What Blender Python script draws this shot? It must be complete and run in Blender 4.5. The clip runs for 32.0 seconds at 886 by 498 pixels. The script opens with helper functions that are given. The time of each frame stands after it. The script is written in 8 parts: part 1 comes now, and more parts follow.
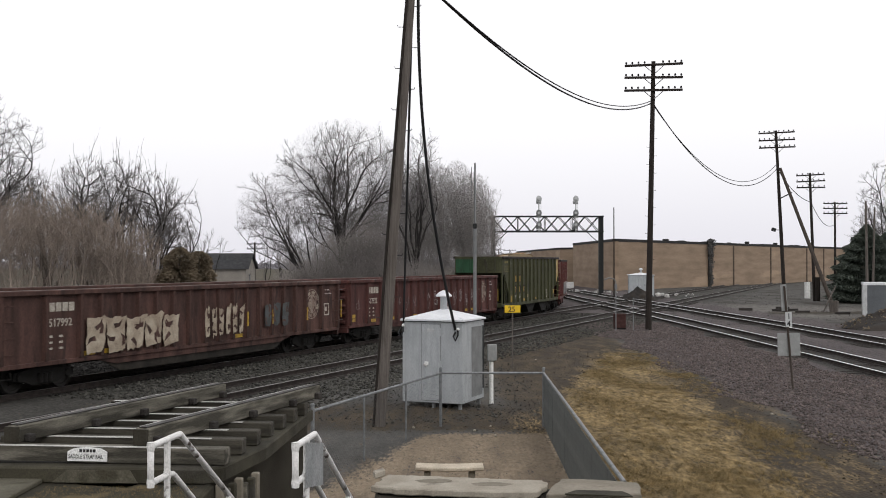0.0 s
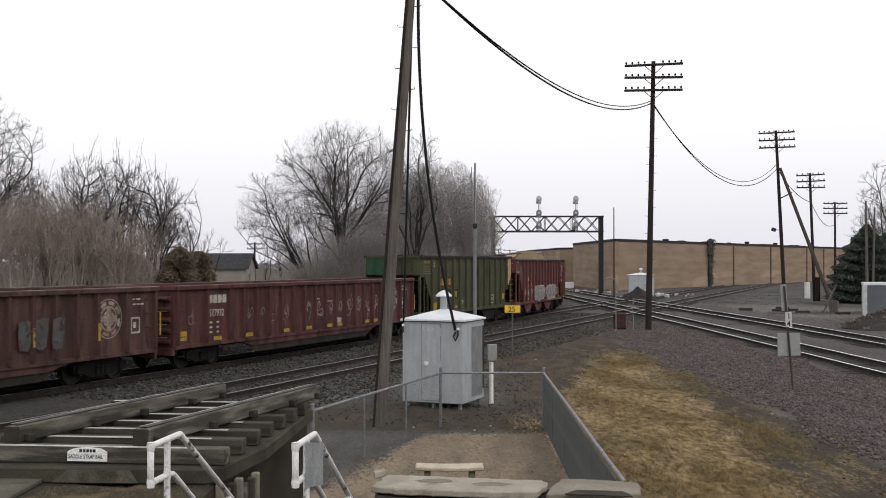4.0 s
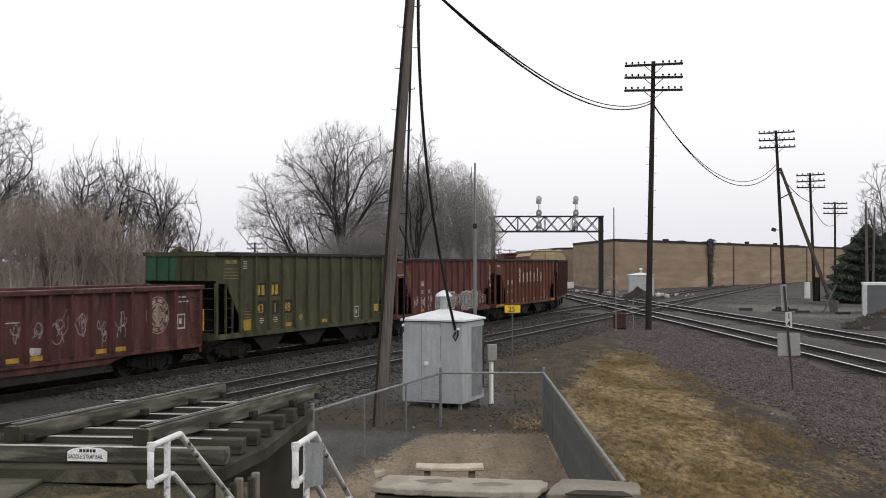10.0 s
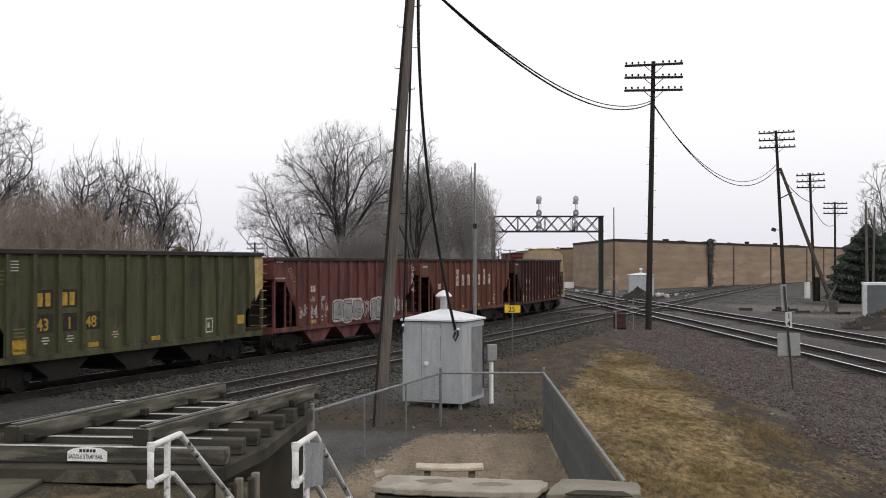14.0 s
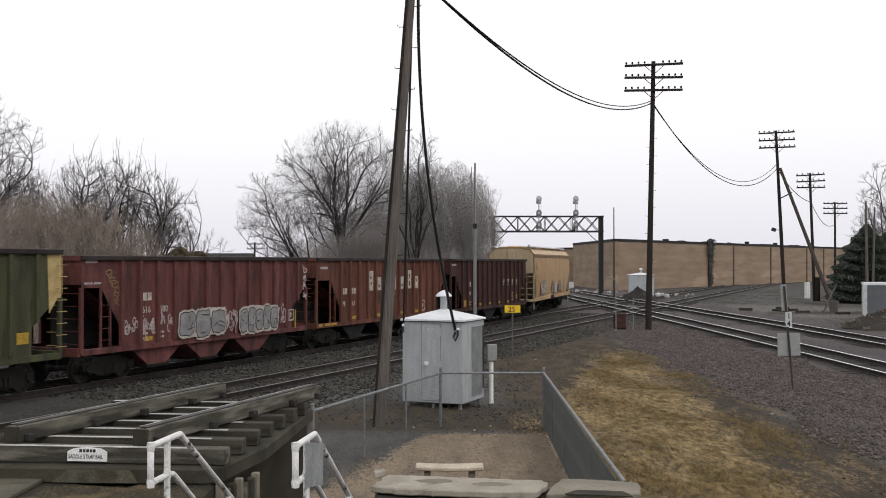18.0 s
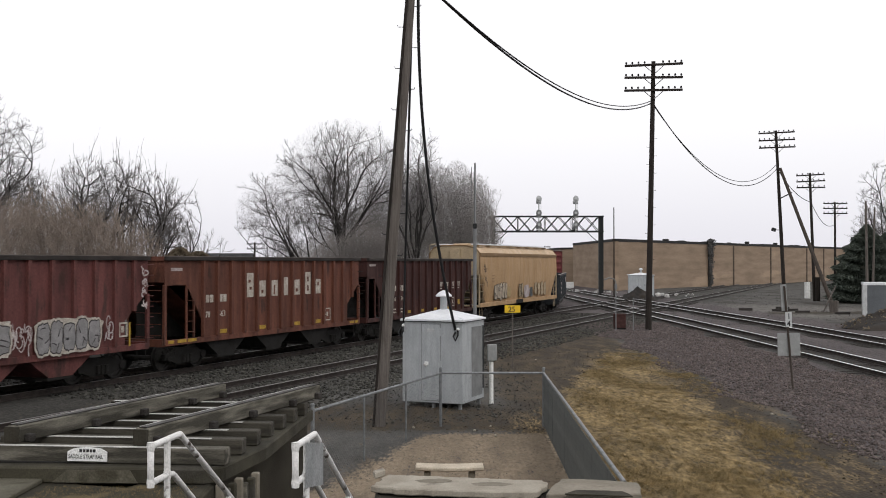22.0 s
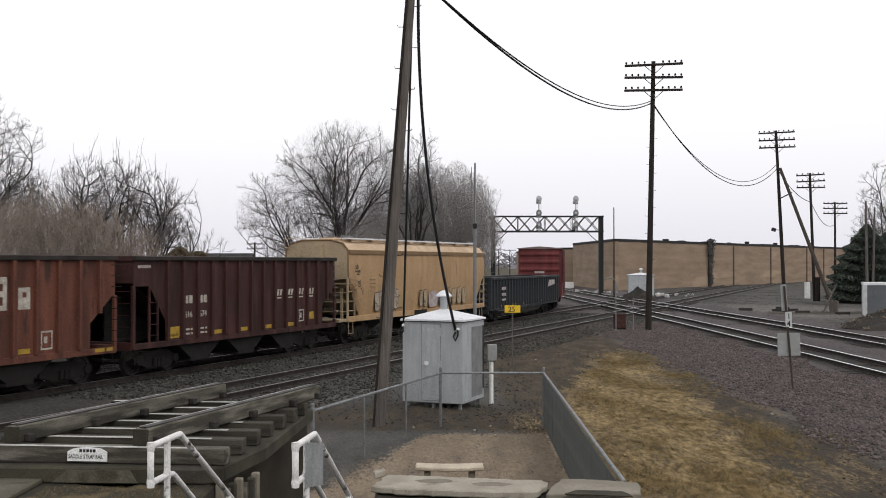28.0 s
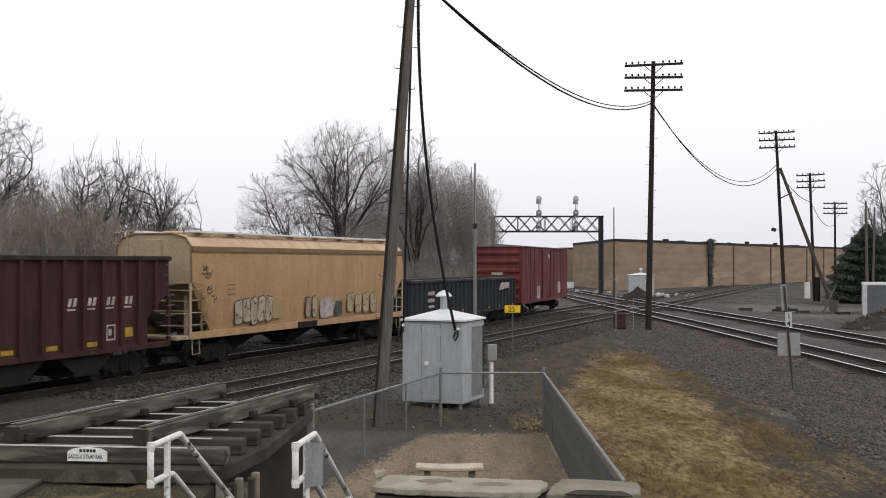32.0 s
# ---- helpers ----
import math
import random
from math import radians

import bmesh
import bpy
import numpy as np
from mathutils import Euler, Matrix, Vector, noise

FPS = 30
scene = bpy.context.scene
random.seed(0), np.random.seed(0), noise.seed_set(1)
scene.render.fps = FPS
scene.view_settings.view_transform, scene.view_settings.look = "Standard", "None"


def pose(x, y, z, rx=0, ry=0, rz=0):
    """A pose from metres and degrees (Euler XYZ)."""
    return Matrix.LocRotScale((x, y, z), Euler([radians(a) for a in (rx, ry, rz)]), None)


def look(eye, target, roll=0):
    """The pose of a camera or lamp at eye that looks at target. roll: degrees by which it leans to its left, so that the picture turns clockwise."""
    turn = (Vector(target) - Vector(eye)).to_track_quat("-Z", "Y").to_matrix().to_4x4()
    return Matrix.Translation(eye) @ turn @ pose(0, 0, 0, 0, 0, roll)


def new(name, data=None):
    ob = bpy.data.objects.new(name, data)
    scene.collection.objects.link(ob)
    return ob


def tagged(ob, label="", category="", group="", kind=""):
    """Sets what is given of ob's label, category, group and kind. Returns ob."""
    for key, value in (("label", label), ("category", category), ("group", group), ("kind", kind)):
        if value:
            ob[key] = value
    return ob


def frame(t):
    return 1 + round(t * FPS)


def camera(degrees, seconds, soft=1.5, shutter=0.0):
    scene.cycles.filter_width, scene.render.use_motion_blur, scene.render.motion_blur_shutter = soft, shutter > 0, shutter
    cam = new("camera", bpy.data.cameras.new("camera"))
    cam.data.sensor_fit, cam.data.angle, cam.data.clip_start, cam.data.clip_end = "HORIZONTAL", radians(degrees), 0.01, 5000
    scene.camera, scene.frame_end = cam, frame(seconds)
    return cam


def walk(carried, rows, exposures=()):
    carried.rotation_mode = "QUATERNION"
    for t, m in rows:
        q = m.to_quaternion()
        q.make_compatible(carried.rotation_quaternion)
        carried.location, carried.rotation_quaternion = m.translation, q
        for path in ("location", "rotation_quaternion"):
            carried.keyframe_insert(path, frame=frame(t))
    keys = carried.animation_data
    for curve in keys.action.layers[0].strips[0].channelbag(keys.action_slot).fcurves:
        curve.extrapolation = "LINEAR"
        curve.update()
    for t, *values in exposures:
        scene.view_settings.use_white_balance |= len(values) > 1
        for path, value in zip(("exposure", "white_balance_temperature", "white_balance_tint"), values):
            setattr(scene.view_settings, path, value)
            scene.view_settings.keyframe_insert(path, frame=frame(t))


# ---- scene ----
from collections import defaultdict

cam = camera(44.85, 32.0, soft=0.95, shutter=0.5)
EYE = pose(0, 0, 3.4735, 90.713, 0, 0)
walk(cam, [(0.0, EYE), (32.0, EYE)], exposures=[(0.0, 0.0), (32.0, 0.0)])

# world: a bright, even overcast sky, and a weak wide sun behind the cloud
world = bpy.data.worlds.new("overcast")
scene.world = world
world.use_nodes = True
wn, wl = world.node_tree.nodes, world.node_tree.links
sky = wn.new("ShaderNodeTexSky")
sky.sky_type, sky.sun_disc = "NISHITA", False
sky.sun_elevation, sky.sun_rotation = radians(42), radians(150)
sky.air_density, sky.dust_density = 1.0, 4.0
grey = wn.new("ShaderNodeHueSaturation")
grey.inputs["Saturation"].default_value = 0.12
grey.inputs["Value"].default_value = 0.10
wl.new(sky.outputs[0], grey.inputs["Color"])
veil = wn.new("ShaderNodeMix")
veil.data_type = "RGBA"
veil.inputs["Factor"].default_value = 0.8
wl.new(grey.outputs[0], veil.inputs["A"])
tc = wn.new("ShaderNodeTexCoord")
sep = wn.new("ShaderNodeSeparateXYZ")
wl.new(tc.outputs["Generated"], sep.inputs[0])
rise = wn.new("ShaderNodeMapRange")
rise.interpolation_type = "SMOOTHSTEP"
rise.inputs["From Min"].default_value, rise.inputs["From Max"].default_value = -0.02, 0.16
wl.new(sep.outputs["Z"], rise.inputs["Value"])
cloud = wn.new("ShaderNodeMix")
cloud.data_type = "RGBA"
wl.new(rise.outputs[0], cloud.inputs["Factor"])
cloud.inputs["A"].default_value = (0.99, 0.975, 1.05, 1)
cloud.inputs["B"].default_value = (1.2, 1.19, 1.22, 1)
wl.new(cloud.outputs["Result"], veil.inputs["B"])
wl.new(veil.outputs["Result"], wn["Background"].inputs["Color"])
wn["Background"].inputs["Strength"].default_value = 1.0
sun = new("sun", bpy.data.lights.new("sun", "SUN"))
sun.data.energy, sun.data.angle, sun.data.color = 0.6, radians(25), (1.0, 0.97, 0.93)
sun.matrix_world = look((30, -52, 55), (0, 0, 0))


# ---- mesh helpers ----
def thing(name, m, label, category, group="", kind=""):
    ob = new(name)
    ob.empty_display_size = 0.2
    ob.matrix_world = m
    return tagged(ob, label, category, group, kind)


def finish(bm, mat, bevel=0.0, smooth=False):
    if bevel:
        bmesh.ops.remove_doubles(bm, verts=bm.verts, dist=1e-5)
        sharp = [e for e in bm.edges if len(e.link_faces) == 2 and e.calc_face_angle(0) > 0.6]
        bmesh.ops.bevel(bm, geom=sharp, offset=bevel, segments=1, affect="EDGES")
    bmesh.ops.recalc_face_normals(bm, faces=bm.faces)
    me = bpy.data.meshes.new("mesh")
    bm.to_mesh(me)
    bm.free()
    for one in mat if isinstance(mat, (list, tuple)) else [mat]:
        me.materials.append(one)
    if smooth:
        me.polygons.foreach_set("use_smooth", [True] * len(me.polygons))
    return me


def part(name, bm, mat, parent, label="", bevel=0.0, smooth=False, m=None):
    ob = new(name, bm if isinstance(bm, bpy.types.Mesh) else finish(bm, mat, bevel, smooth))
    ob.parent = parent
    if m is not None:
        ob.matrix_basis = m
    return tagged(ob, label)


def solo(name, bm, mat, label, category, group="", kind="", bevel=0.0, smooth=False, m=None):
    ob = new(name, bm if isinstance(bm, bpy.types.Mesh) else finish(bm, mat, bevel, smooth))
    if m is not None:
        ob.matrix_basis = m
    return tagged(ob, label, category, group, kind)


def B():
    return bmesh.new()


def quad(bm, pts):
    return bm.faces.new([bm.verts.new(p) for p in pts])


def box(bm, x0, x1, y0, y1, z0, z1, m=None):
    c = [Vector((x, y, z)) for z in (z0, z1) for x, y in ((x0, y0), (x1, y0), (x1, y1), (x0, y1))]
    v = [bm.verts.new(m @ p if m else p) for p in c]
    for f in ((3, 2, 1, 0), (4, 5, 6, 7), (0, 1, 5, 4), (1, 2, 6, 5), (2, 3, 7, 6), (3, 0, 4, 7)):
        bm.faces.new([v[i] for i in f])
    return bm


def boxed(*a, m=None):
    return box(B(), *a, m=m)


def prism(bm, poly, a, b, axis="y"):
    """A polygon drawn in the plane across the axis, thickened from a to b."""
    def at(u, w, d):
        return {"y": (u, d, w), "x": (d, u, w), "z": (u, w, d)}[axis]
    lo = [bm.verts.new(at(u, w, a)) for u, w in poly]
    hi = [bm.verts.new(at(u, w, b)) for u, w in poly]
    bm.faces.new(lo)
    bm.faces.new(hi[::-1])
    for i in range(len(poly)):
        j = (i + 1) % len(poly)
        bm.faces.new((lo[j], lo[i], hi[i], hi[j]))
    return bm


def tube(bm, pts, r, n=8, cap=True):
    """A round bar along points; r one radius or one for each point."""
    pts = [Vector(p) for p in pts]
    rs = r if isinstance(r, (list, tuple)) else [r] * len(pts)
    rings = []
    d = (pts[1] - pts[0]).normalized()
    side = d.orthogonal().normalized()
    for i, p in enumerate(pts):
        d = (pts[min(i + 1, len(pts) - 1)] - pts[max(i - 1, 0)]).normalized()
        side = (side - d * side.dot(d)).normalized()
        up = d.cross(side)
        rings.append([bm.verts.new(p + rs[i] * (side * math.cos(a) + up * math.sin(a)))
                      for a in (2 * math.pi * k / n for k in range(n))])
    for a, b in zip(rings, rings[1:]):
        for k in range(n):
            bm.faces.new((a[k], a[(k + 1) % n], b[(k + 1) % n], b[k]))
    if cap:
        bm.faces.new(rings[0][::-1])
        bm.faces.new(rings[-1])
    return bm


def lathe(bm, prof, n=16, m=None):
    """(radius, height) pairs turned about z."""
    rings = []
    for r, z in prof:
        ring = [Vector((r * math.cos(2 * math.pi * k / n), r * math.sin(2 * math.pi * k / n), z)) for k in range(n)]
        rings.append([bm.verts.new(m @ p if m else p) for p in ring])
    for a, b in zip(rings, rings[1:]):
        for k in range(n):
            bm.faces.new((a[k], a[(k + 1) % n], b[(k + 1) % n], b[k]))
    bm.faces.new(rings[0][::-1])
    bm.faces.new(rings[-1])
    return bm


def raw(verts, faces, mat, smooth=False):
    me = bpy.data.meshes.new("mesh")
    me.from_pydata(verts, [], faces)
    me.materials.append(mat)
    if smooth:
        me.polygons.foreach_set("use_smooth", [True] * len(me.polygons))
    return me


def tri_soup(co, tris, mat):
    """A mesh from numpy arrays."""
    me = bpy.data.meshes.new("mesh")
    me.vertices.add(len(co))
    me.vertices.foreach_set("co", np.ascontiguousarray(co, dtype=np.float32).ravel())
    me.loops.add(tris.size)
    me.loops.foreach_set("vertex_index", np.ascontiguousarray(tris, dtype=np.int32).ravel())
    me.polygons.add(len(tris))
    me.polygons.foreach_set("loop_start", np.arange(0, tris.size, tris.shape[1], dtype=np.int32))
    me.update(calc_edges=True)
    me.validate()
    me.materials.append(mat)
    return me


def lettering(text, size, mat, depth=0.004, bold=1.0, slant=0.0):
    """Characters as a thin mesh, standing in the x-z plane and facing -y."""
    cu = bpy.data.curves.new("text", "FONT")
    cu.body, cu.size, cu.align_x, cu.extrude, cu.shear, cu.resolution_u = text, size, "LEFT", depth, slant, 2
    cu.offset = 0.012 * size * bold
    tmp = new("text", cu)
    me = bpy.data.meshes.new_from_object(tmp.evaluated_get(bpy.context.evaluated_depsgraph_get()))
    bpy.data.objects.remove(tmp)
    me.transform(Matrix.Rotation(radians(90), 4, "X"))
    me.materials.clear()
    me.materials.append(mat)
    return me


# ---- materials ----
def surf(name, c1, c2, scale=3.0, rough=0.8, metal=0.0, bump=0.2, fine=60.0, stretch=(1, 1, 1), c3=None, spots=0.62,
         spot_scale=1.2, vary=0.0, island=0.0, contrast=(0.35, 0.65), spec=0.3, grit=0.12, streak=0.0):
    """Two colours mixed by a broad noise, fine grain over them, an optional third in patches with a shape of their own."""
    m = bpy.data.materials.new(name)
    m.use_nodes = True
    n, l = m.node_tree.nodes, m.node_tree.links
    p = n["Principled BSDF"]
    p.inputs["Roughness"].default_value, p.inputs["Metallic"].default_value = rough, metal
    p.inputs["Specular IOR Level"].default_value = spec
    tc = n.new("ShaderNodeTexCoord")
    mp = n.new("ShaderNodeMapping")
    mp.inputs["Scale"].default_value = stretch
    l.new(tc.outputs["Object"], mp.inputs["Vector"])
    if vary:
        info = n.new("ShaderNodeObjectInfo")
        push = n.new("ShaderNodeVectorMath")
        push.operation = "MULTIPLY_ADD"
        l.new(info.outputs["Random"], push.inputs[0])
        push.inputs[1].default_value = (37, 53, 71)
        l.new(tc.outputs["Object"], push.inputs[2])
        l.new(push.outputs[0], mp.inputs["Vector"])

    def noise_at(sc, detail=4.0, lo=0.35, hi=0.65, src=mp):
        t = n.new("ShaderNodeTexNoise")
        t.inputs["Scale"].default_value, t.inputs["Detail"].default_value = sc, detail
        l.new(src.outputs[0], t.inputs["Vector"])
        r = n.new("ShaderNodeMapRange")
        r.inputs["From Min"].default_value, r.inputs["From Max"].default_value = lo, hi
        l.new(t.outputs["Fac"], r.inputs["Value"])
        return r.outputs[0], t.outputs["Fac"]

    def mix(fac, a, b, how="MIX"):
        x = n.new("ShaderNodeMix")
        x.data_type, x.blend_type = "RGBA", how
        for key, value in (("Factor", fac), ("A", a), ("B", b)):
            if isinstance(value, bpy.types.NodeSocket):
                l.new(value, x.inputs[key])
            else:
                x.inputs[key].default_value = value if key == "Factor" else (*value, 1)
        return x.outputs["Result"]

    broad, _ = noise_at(scale, 5.0, *contrast)
    colour = mix(broad, c1, c2)
    if c3:
        patch, _ = noise_at(spot_scale, 6.0, spots, spots + 0.08)
        colour = mix(patch, colour, c3)
    grain, height = noise_at(fine, 3.0, 0.3, 0.7)
    g = n.new("ShaderNodeMapRange")
    g.inputs["To Min"].default_value, g.inputs["To Max"].default_value = 1 - grit * 2, 1 + grit * 2
    l.new(grain, g.inputs["Value"])
    colour = mix(1.0, colour, g.outputs[0], "MULTIPLY")
    if streak:
        run = n.new("ShaderNodeMapping")
        run.inputs["Scale"].default_value = (2.4, 2.4, 0.2)
        l.new(tc.outputs["Object"], run.inputs["Vector"])
        down, _ = noise_at(1.0, 5.0, 0.36, 0.64, run)
        f = n.new("ShaderNodeMapRange")
        f.inputs["To Min"].default_value, f.inputs["To Max"].default_value = 1 - streak, 1 + streak * 0.6
        l.new(down, f.inputs["Value"])
        colour = mix(1.0, colour, f.outputs[0], "MULTIPLY")
        stain, _ = noise_at(0.35, 6.0, 0.4, 0.66)
        f = n.new("ShaderNodeMapRange")
        f.inputs["To Min"].default_value, f.inputs["To Max"].default_value = 1 + streak * 0.5, 1 - streak * 0.7
        l.new(stain, f.inputs["Value"])
        colour = mix(1.0, colour, f.outputs[0], "MULTIPLY")
    if vary or island:
        src = n.new("ShaderNodeObjectInfo").outputs["Random"] if vary else n.new("ShaderNodeNewGeometry").outputs["Random Per Island"]
        v = n.new("ShaderNodeMapRange")
        v.inputs["To Min"].default_value, v.inputs["To Max"].default_value = 1 - (vary or island), 1 + (vary or island)
        l.new(src, v.inputs["Value"])
        colour = mix(1.0, colour, v.outputs[0], "MULTIPLY")
    l.new(colour, p.inputs["Base Color"])
    rr = n.new("ShaderNodeMapRange")
    rr.inputs["To Min"].default_value, rr.inputs["To Max"].default_value = max(0.05, rough - 0.1), min(1.0, rough + 0.1)
    l.new(broad, rr.inputs["Value"])
    l.new(rr.outputs[0], p.inputs["Roughness"])
    if bump:
        b = n.new("ShaderNodeBump")
        b.inputs["Strength"].default_value, b.inputs["Distance"].default_value = bump, 0.02
        l.new(height, b.inputs["Height"])
        l.new(b.outputs[0], p.inputs["Normal"])
    return m


def car_paint(name, c1, c2, rust, amount=0.56, streak=0.22):
    """Old wagon paint: streaks that run down, rust in patches, dust."""
    return surf(name, c1, c2, 1.6, 0.75, 0, 0.12, 40.0, (1.6, 1.0, 0.35), rust, amount, 2.2, grit=0.16, streak=streak)


M_RED = car_paint("oxide_red_paint", (0.09, 0.0325, 0.0275), (0.055, 0.0215, 0.0185), (0.035, 0.016, 0.012))
M_REDB = car_paint("browned_oxide_paint", (0.08, 0.038, 0.03), (0.048, 0.025, 0.02), (0.034, 0.018, 0.014))
M_RED2 = car_paint("faded_red_paint", (0.135, 0.044, 0.039), (0.085, 0.03, 0.027), (0.06, 0.026, 0.021))
M_ORANGE = car_paint("worn_brown_paint", (0.135, 0.047, 0.028), (0.08, 0.03, 0.02), (0.05, 0.022, 0.015), 0.6)
M_MAROON = car_paint("dark_maroon_paint", (0.053, 0.018, 0.0145), (0.031, 0.012, 0.0105), (0.025, 0.012, 0.012), 0.62)
M_GREEN = car_paint("olive_green_paint", (0.066, 0.065, 0.031), (0.046, 0.049, 0.024), (0.038, 0.036, 0.022))
M_GREEN2 = car_paint("bright_green_patch", (0.026, 0.088, 0.042), (0.02, 0.068, 0.033), (0.03, 0.05, 0.03))
M_TAN = car_paint("tan_paint", (0.385, 0.25, 0.132), (0.345, 0.22, 0.113), (0.27, 0.16, 0.085), 0.64, 0.07)
M_TAN2 = car_paint("dirty_tan_paint", (0.36, 0.285, 0.185), (0.31, 0.24, 0.155), (0.22, 0.155, 0.09), 0.62, 0.08)
M_BLACK = car_paint("black_wagon_paint", (0.03, 0.034, 0.039), (0.02, 0.023, 0.026), (0.03, 0.022, 0.018), 0.62)
M_BOX = car_paint("boxcar_red_paint", (0.125, 0.026, 0.026), (0.095, 0.022, 0.022), (0.09, 0.03, 0.028), 0.6)
# grime, made near-black by putting the shade under wagons into its colour
M_GRIMESHADE = surf("wagon_grime_and_shade", (0.0075, 0.0067, 0.0058), (0.0115, 0.0102, 0.0088), 4, 0.9, 0, 0.3)
M_CHORD = surf("dark_top_chord", (0.03, 0.024, 0.021), (0.019, 0.016, 0.0145), 2, 0.85, 0, 0.2, 30, (0.6, 1, 1))
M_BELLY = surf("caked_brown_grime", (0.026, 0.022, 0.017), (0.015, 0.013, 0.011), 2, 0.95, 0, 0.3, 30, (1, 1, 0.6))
M_STEEL = surf("worn_wheel_steel", (0.026, 0.0235, 0.021), (0.016, 0.0145, 0.013), 6, 0.65, 0.4, 0.1)
M_WHITE = surf("weathered_white_lettering", (0.45, 0.415, 0.36), (0.31, 0.275, 0.235), 5, 0.8, 0, 0.05, grit=0.2)
M_CREAM = surf("cream_spray_paint", (0.4, 0.345, 0.265), (0.25, 0.2, 0.15), 3, 0.8, 0, 0.05, grit=0.2)
M_EMBLEM = surf("faded_emblem_paint", (0.3, 0.25, 0.2), (0.18, 0.13, 0.11), 4, 0.8, 0, 0.0, grit=0.25)
M_TAG = surf("thin_faded_spray", (0.27, 0.23, 0.225), (0.17, 0.135, 0.13), 4, 0.8, 0, 0.0, grit=0.25)
M_SPRAY = surf("pale_spray_paint", (0.42, 0.37, 0.36), (0.27, 0.22, 0.21), 3, 0.8, 0, 0.05, grit=0.2)
# worn metal; the highlight on top edges is put into this colour too
M_WORN = surf("worn_pale_edge", (0.2, 0.165, 0.15), (0.12, 0.09, 0.08), 2, 0.7, 0, 0.1, 20, (0.6, 1, 1))
M_SEAM = surf("brown_roof_seam", (0.2, 0.125, 0.065), (0.16, 0.1, 0.05), 2, 0.8, 0, 0.1, 30, (0.5, 1, 1))
M_OLIVE = surf("thin_olive_overspray", (0.27, 0.215, 0.1), (0.34, 0.225, 0.115), 2, 0.8, 0, 0.05)
M_DSPRAY = surf("black_spray_paint", (0.02, 0.02, 0.02), (0.05, 0.04, 0.04), 3, 0.8, 0, 0.05)
M_YELLOW = surf("yellow_reflective", (0.4, 0.25, 0.025), (0.25, 0.16, 0.022), 6, 0.5, 0, 0.05)
M_OCHRE = surf("faded_ochre_stencil", (0.2, 0.165, 0.06), (0.12, 0.1, 0.042), 5, 0.8, 0, 0.0, grit=0.2)
M_HANDY = surf("cream_yellow_paint", (0.45, 0.34, 0.15), (0.33, 0.24, 0.10), 4, 0.7, 0, 0.1)
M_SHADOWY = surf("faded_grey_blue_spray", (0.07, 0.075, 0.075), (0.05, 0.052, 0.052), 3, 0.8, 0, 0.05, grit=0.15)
M_SILVER = surf("silver_spray_paint", (0.24, 0.23, 0.23), (0.17, 0.165, 0.165), 3, 0.7, 0, 0.05, grit=0.15)
# roof colour, paler than the tan sides
M_TANROOF = car_paint("pale_tan_roof", (0.50, 0.37, 0.25), (0.43, 0.31, 0.20), (0.38, 0.26, 0.16), 0.64, 0.07)
M_LOAD = surf("coal_residue", (0.02, 0.018, 0.016), (0.04, 0.033, 0.028), 8, 0.95, 0, 0.6)

# rust, darkened in colour for the shadow along the rail sides
M_RAIL = surf("rusty_shaded_rail_side", (0.035, 0.027, 0.023), (0.025, 0.02, 0.018), 5, 0.8, 0.2, 0.2)
# near-white colour with little metal stands in for the sky's reflection
M_RAILTOP = surf("rail_head_sky_gleam", (0.9, 0.9, 0.89), (0.8, 0.8, 0.79), 3, 0.4, 0.35, 0.02, grit=0.05)
# darker head; the dark train's reflection is put into its colour
M_RAILDULL = surf("rail_head_dark_gleam", (0.22, 0.21, 0.2), (0.15, 0.14, 0.135), 3, 0.4, 0.7, 0.02, grit=0.05)
M_PIER = surf("dark_pier_brick", (0.1, 0.074, 0.056), (0.07, 0.052, 0.042), 1, 0.9, 0, 0.1)
M_CHALK = surf("worn_white_edge_paint", (0.5, 0.49, 0.46), (0.36, 0.35, 0.33), 6, 0.8, 0, 0.1, grit=0.2)
M_TIE = surf("weathered_oak_sleeper", (0.045, 0.04, 0.036), (0.03, 0.026, 0.023), 4, 0.9, 0, 0.5, 40, (1, 6, 6), vary=0.25)
M_STONE = surf("ballast_stone", (0.064, 0.0615, 0.053), (0.04, 0.0385, 0.033), 3, 0.9, 0, 0.3, island=0.7)
M_GRIT = surf("grey_yard_stone", (0.085, 0.08, 0.074), (0.055, 0.052, 0.048), 3, 0.9, 0, 0.3, island=0.5)
# near-black stone with the shade put into its colour
M_SHADESTONE = surf("shade_dark_stone", (0.023, 0.0215, 0.019), (0.014, 0.013, 0.0118), 3, 0.9, 0, 0.3, island=0.5)
M_PINKSTONE = surf("pink_quartzite_stone", (0.125, 0.1, 0.093), (0.08, 0.065, 0.061), 3, 0.9, 0, 0.3, island=0.45)
M_WOODPOLE = surf("weathered_pole_wood", (0.135, 0.118, 0.105), (0.085, 0.073, 0.064), 2, 0.9, 0, 0.5, 30, (14, 14, 0.6))
M_POLEMID = surf("brown_pole_wood", (0.07, 0.056, 0.046), (0.045, 0.036, 0.03), 2, 0.9, 0, 0.5, 30, (14, 14, 0.6))
M_DARKPOLE = surf("creosoted_pole_wood", (0.026, 0.02, 0.017), (0.018, 0.0145, 0.012), 2, 0.9, 0, 0.5, 30, (14, 14, 0.6))
M_CABLE = surf("black_cable_sheath", (0.012, 0.012, 0.013), (0.018, 0.018, 0.02), 5, 0.6, 0, 0.05)
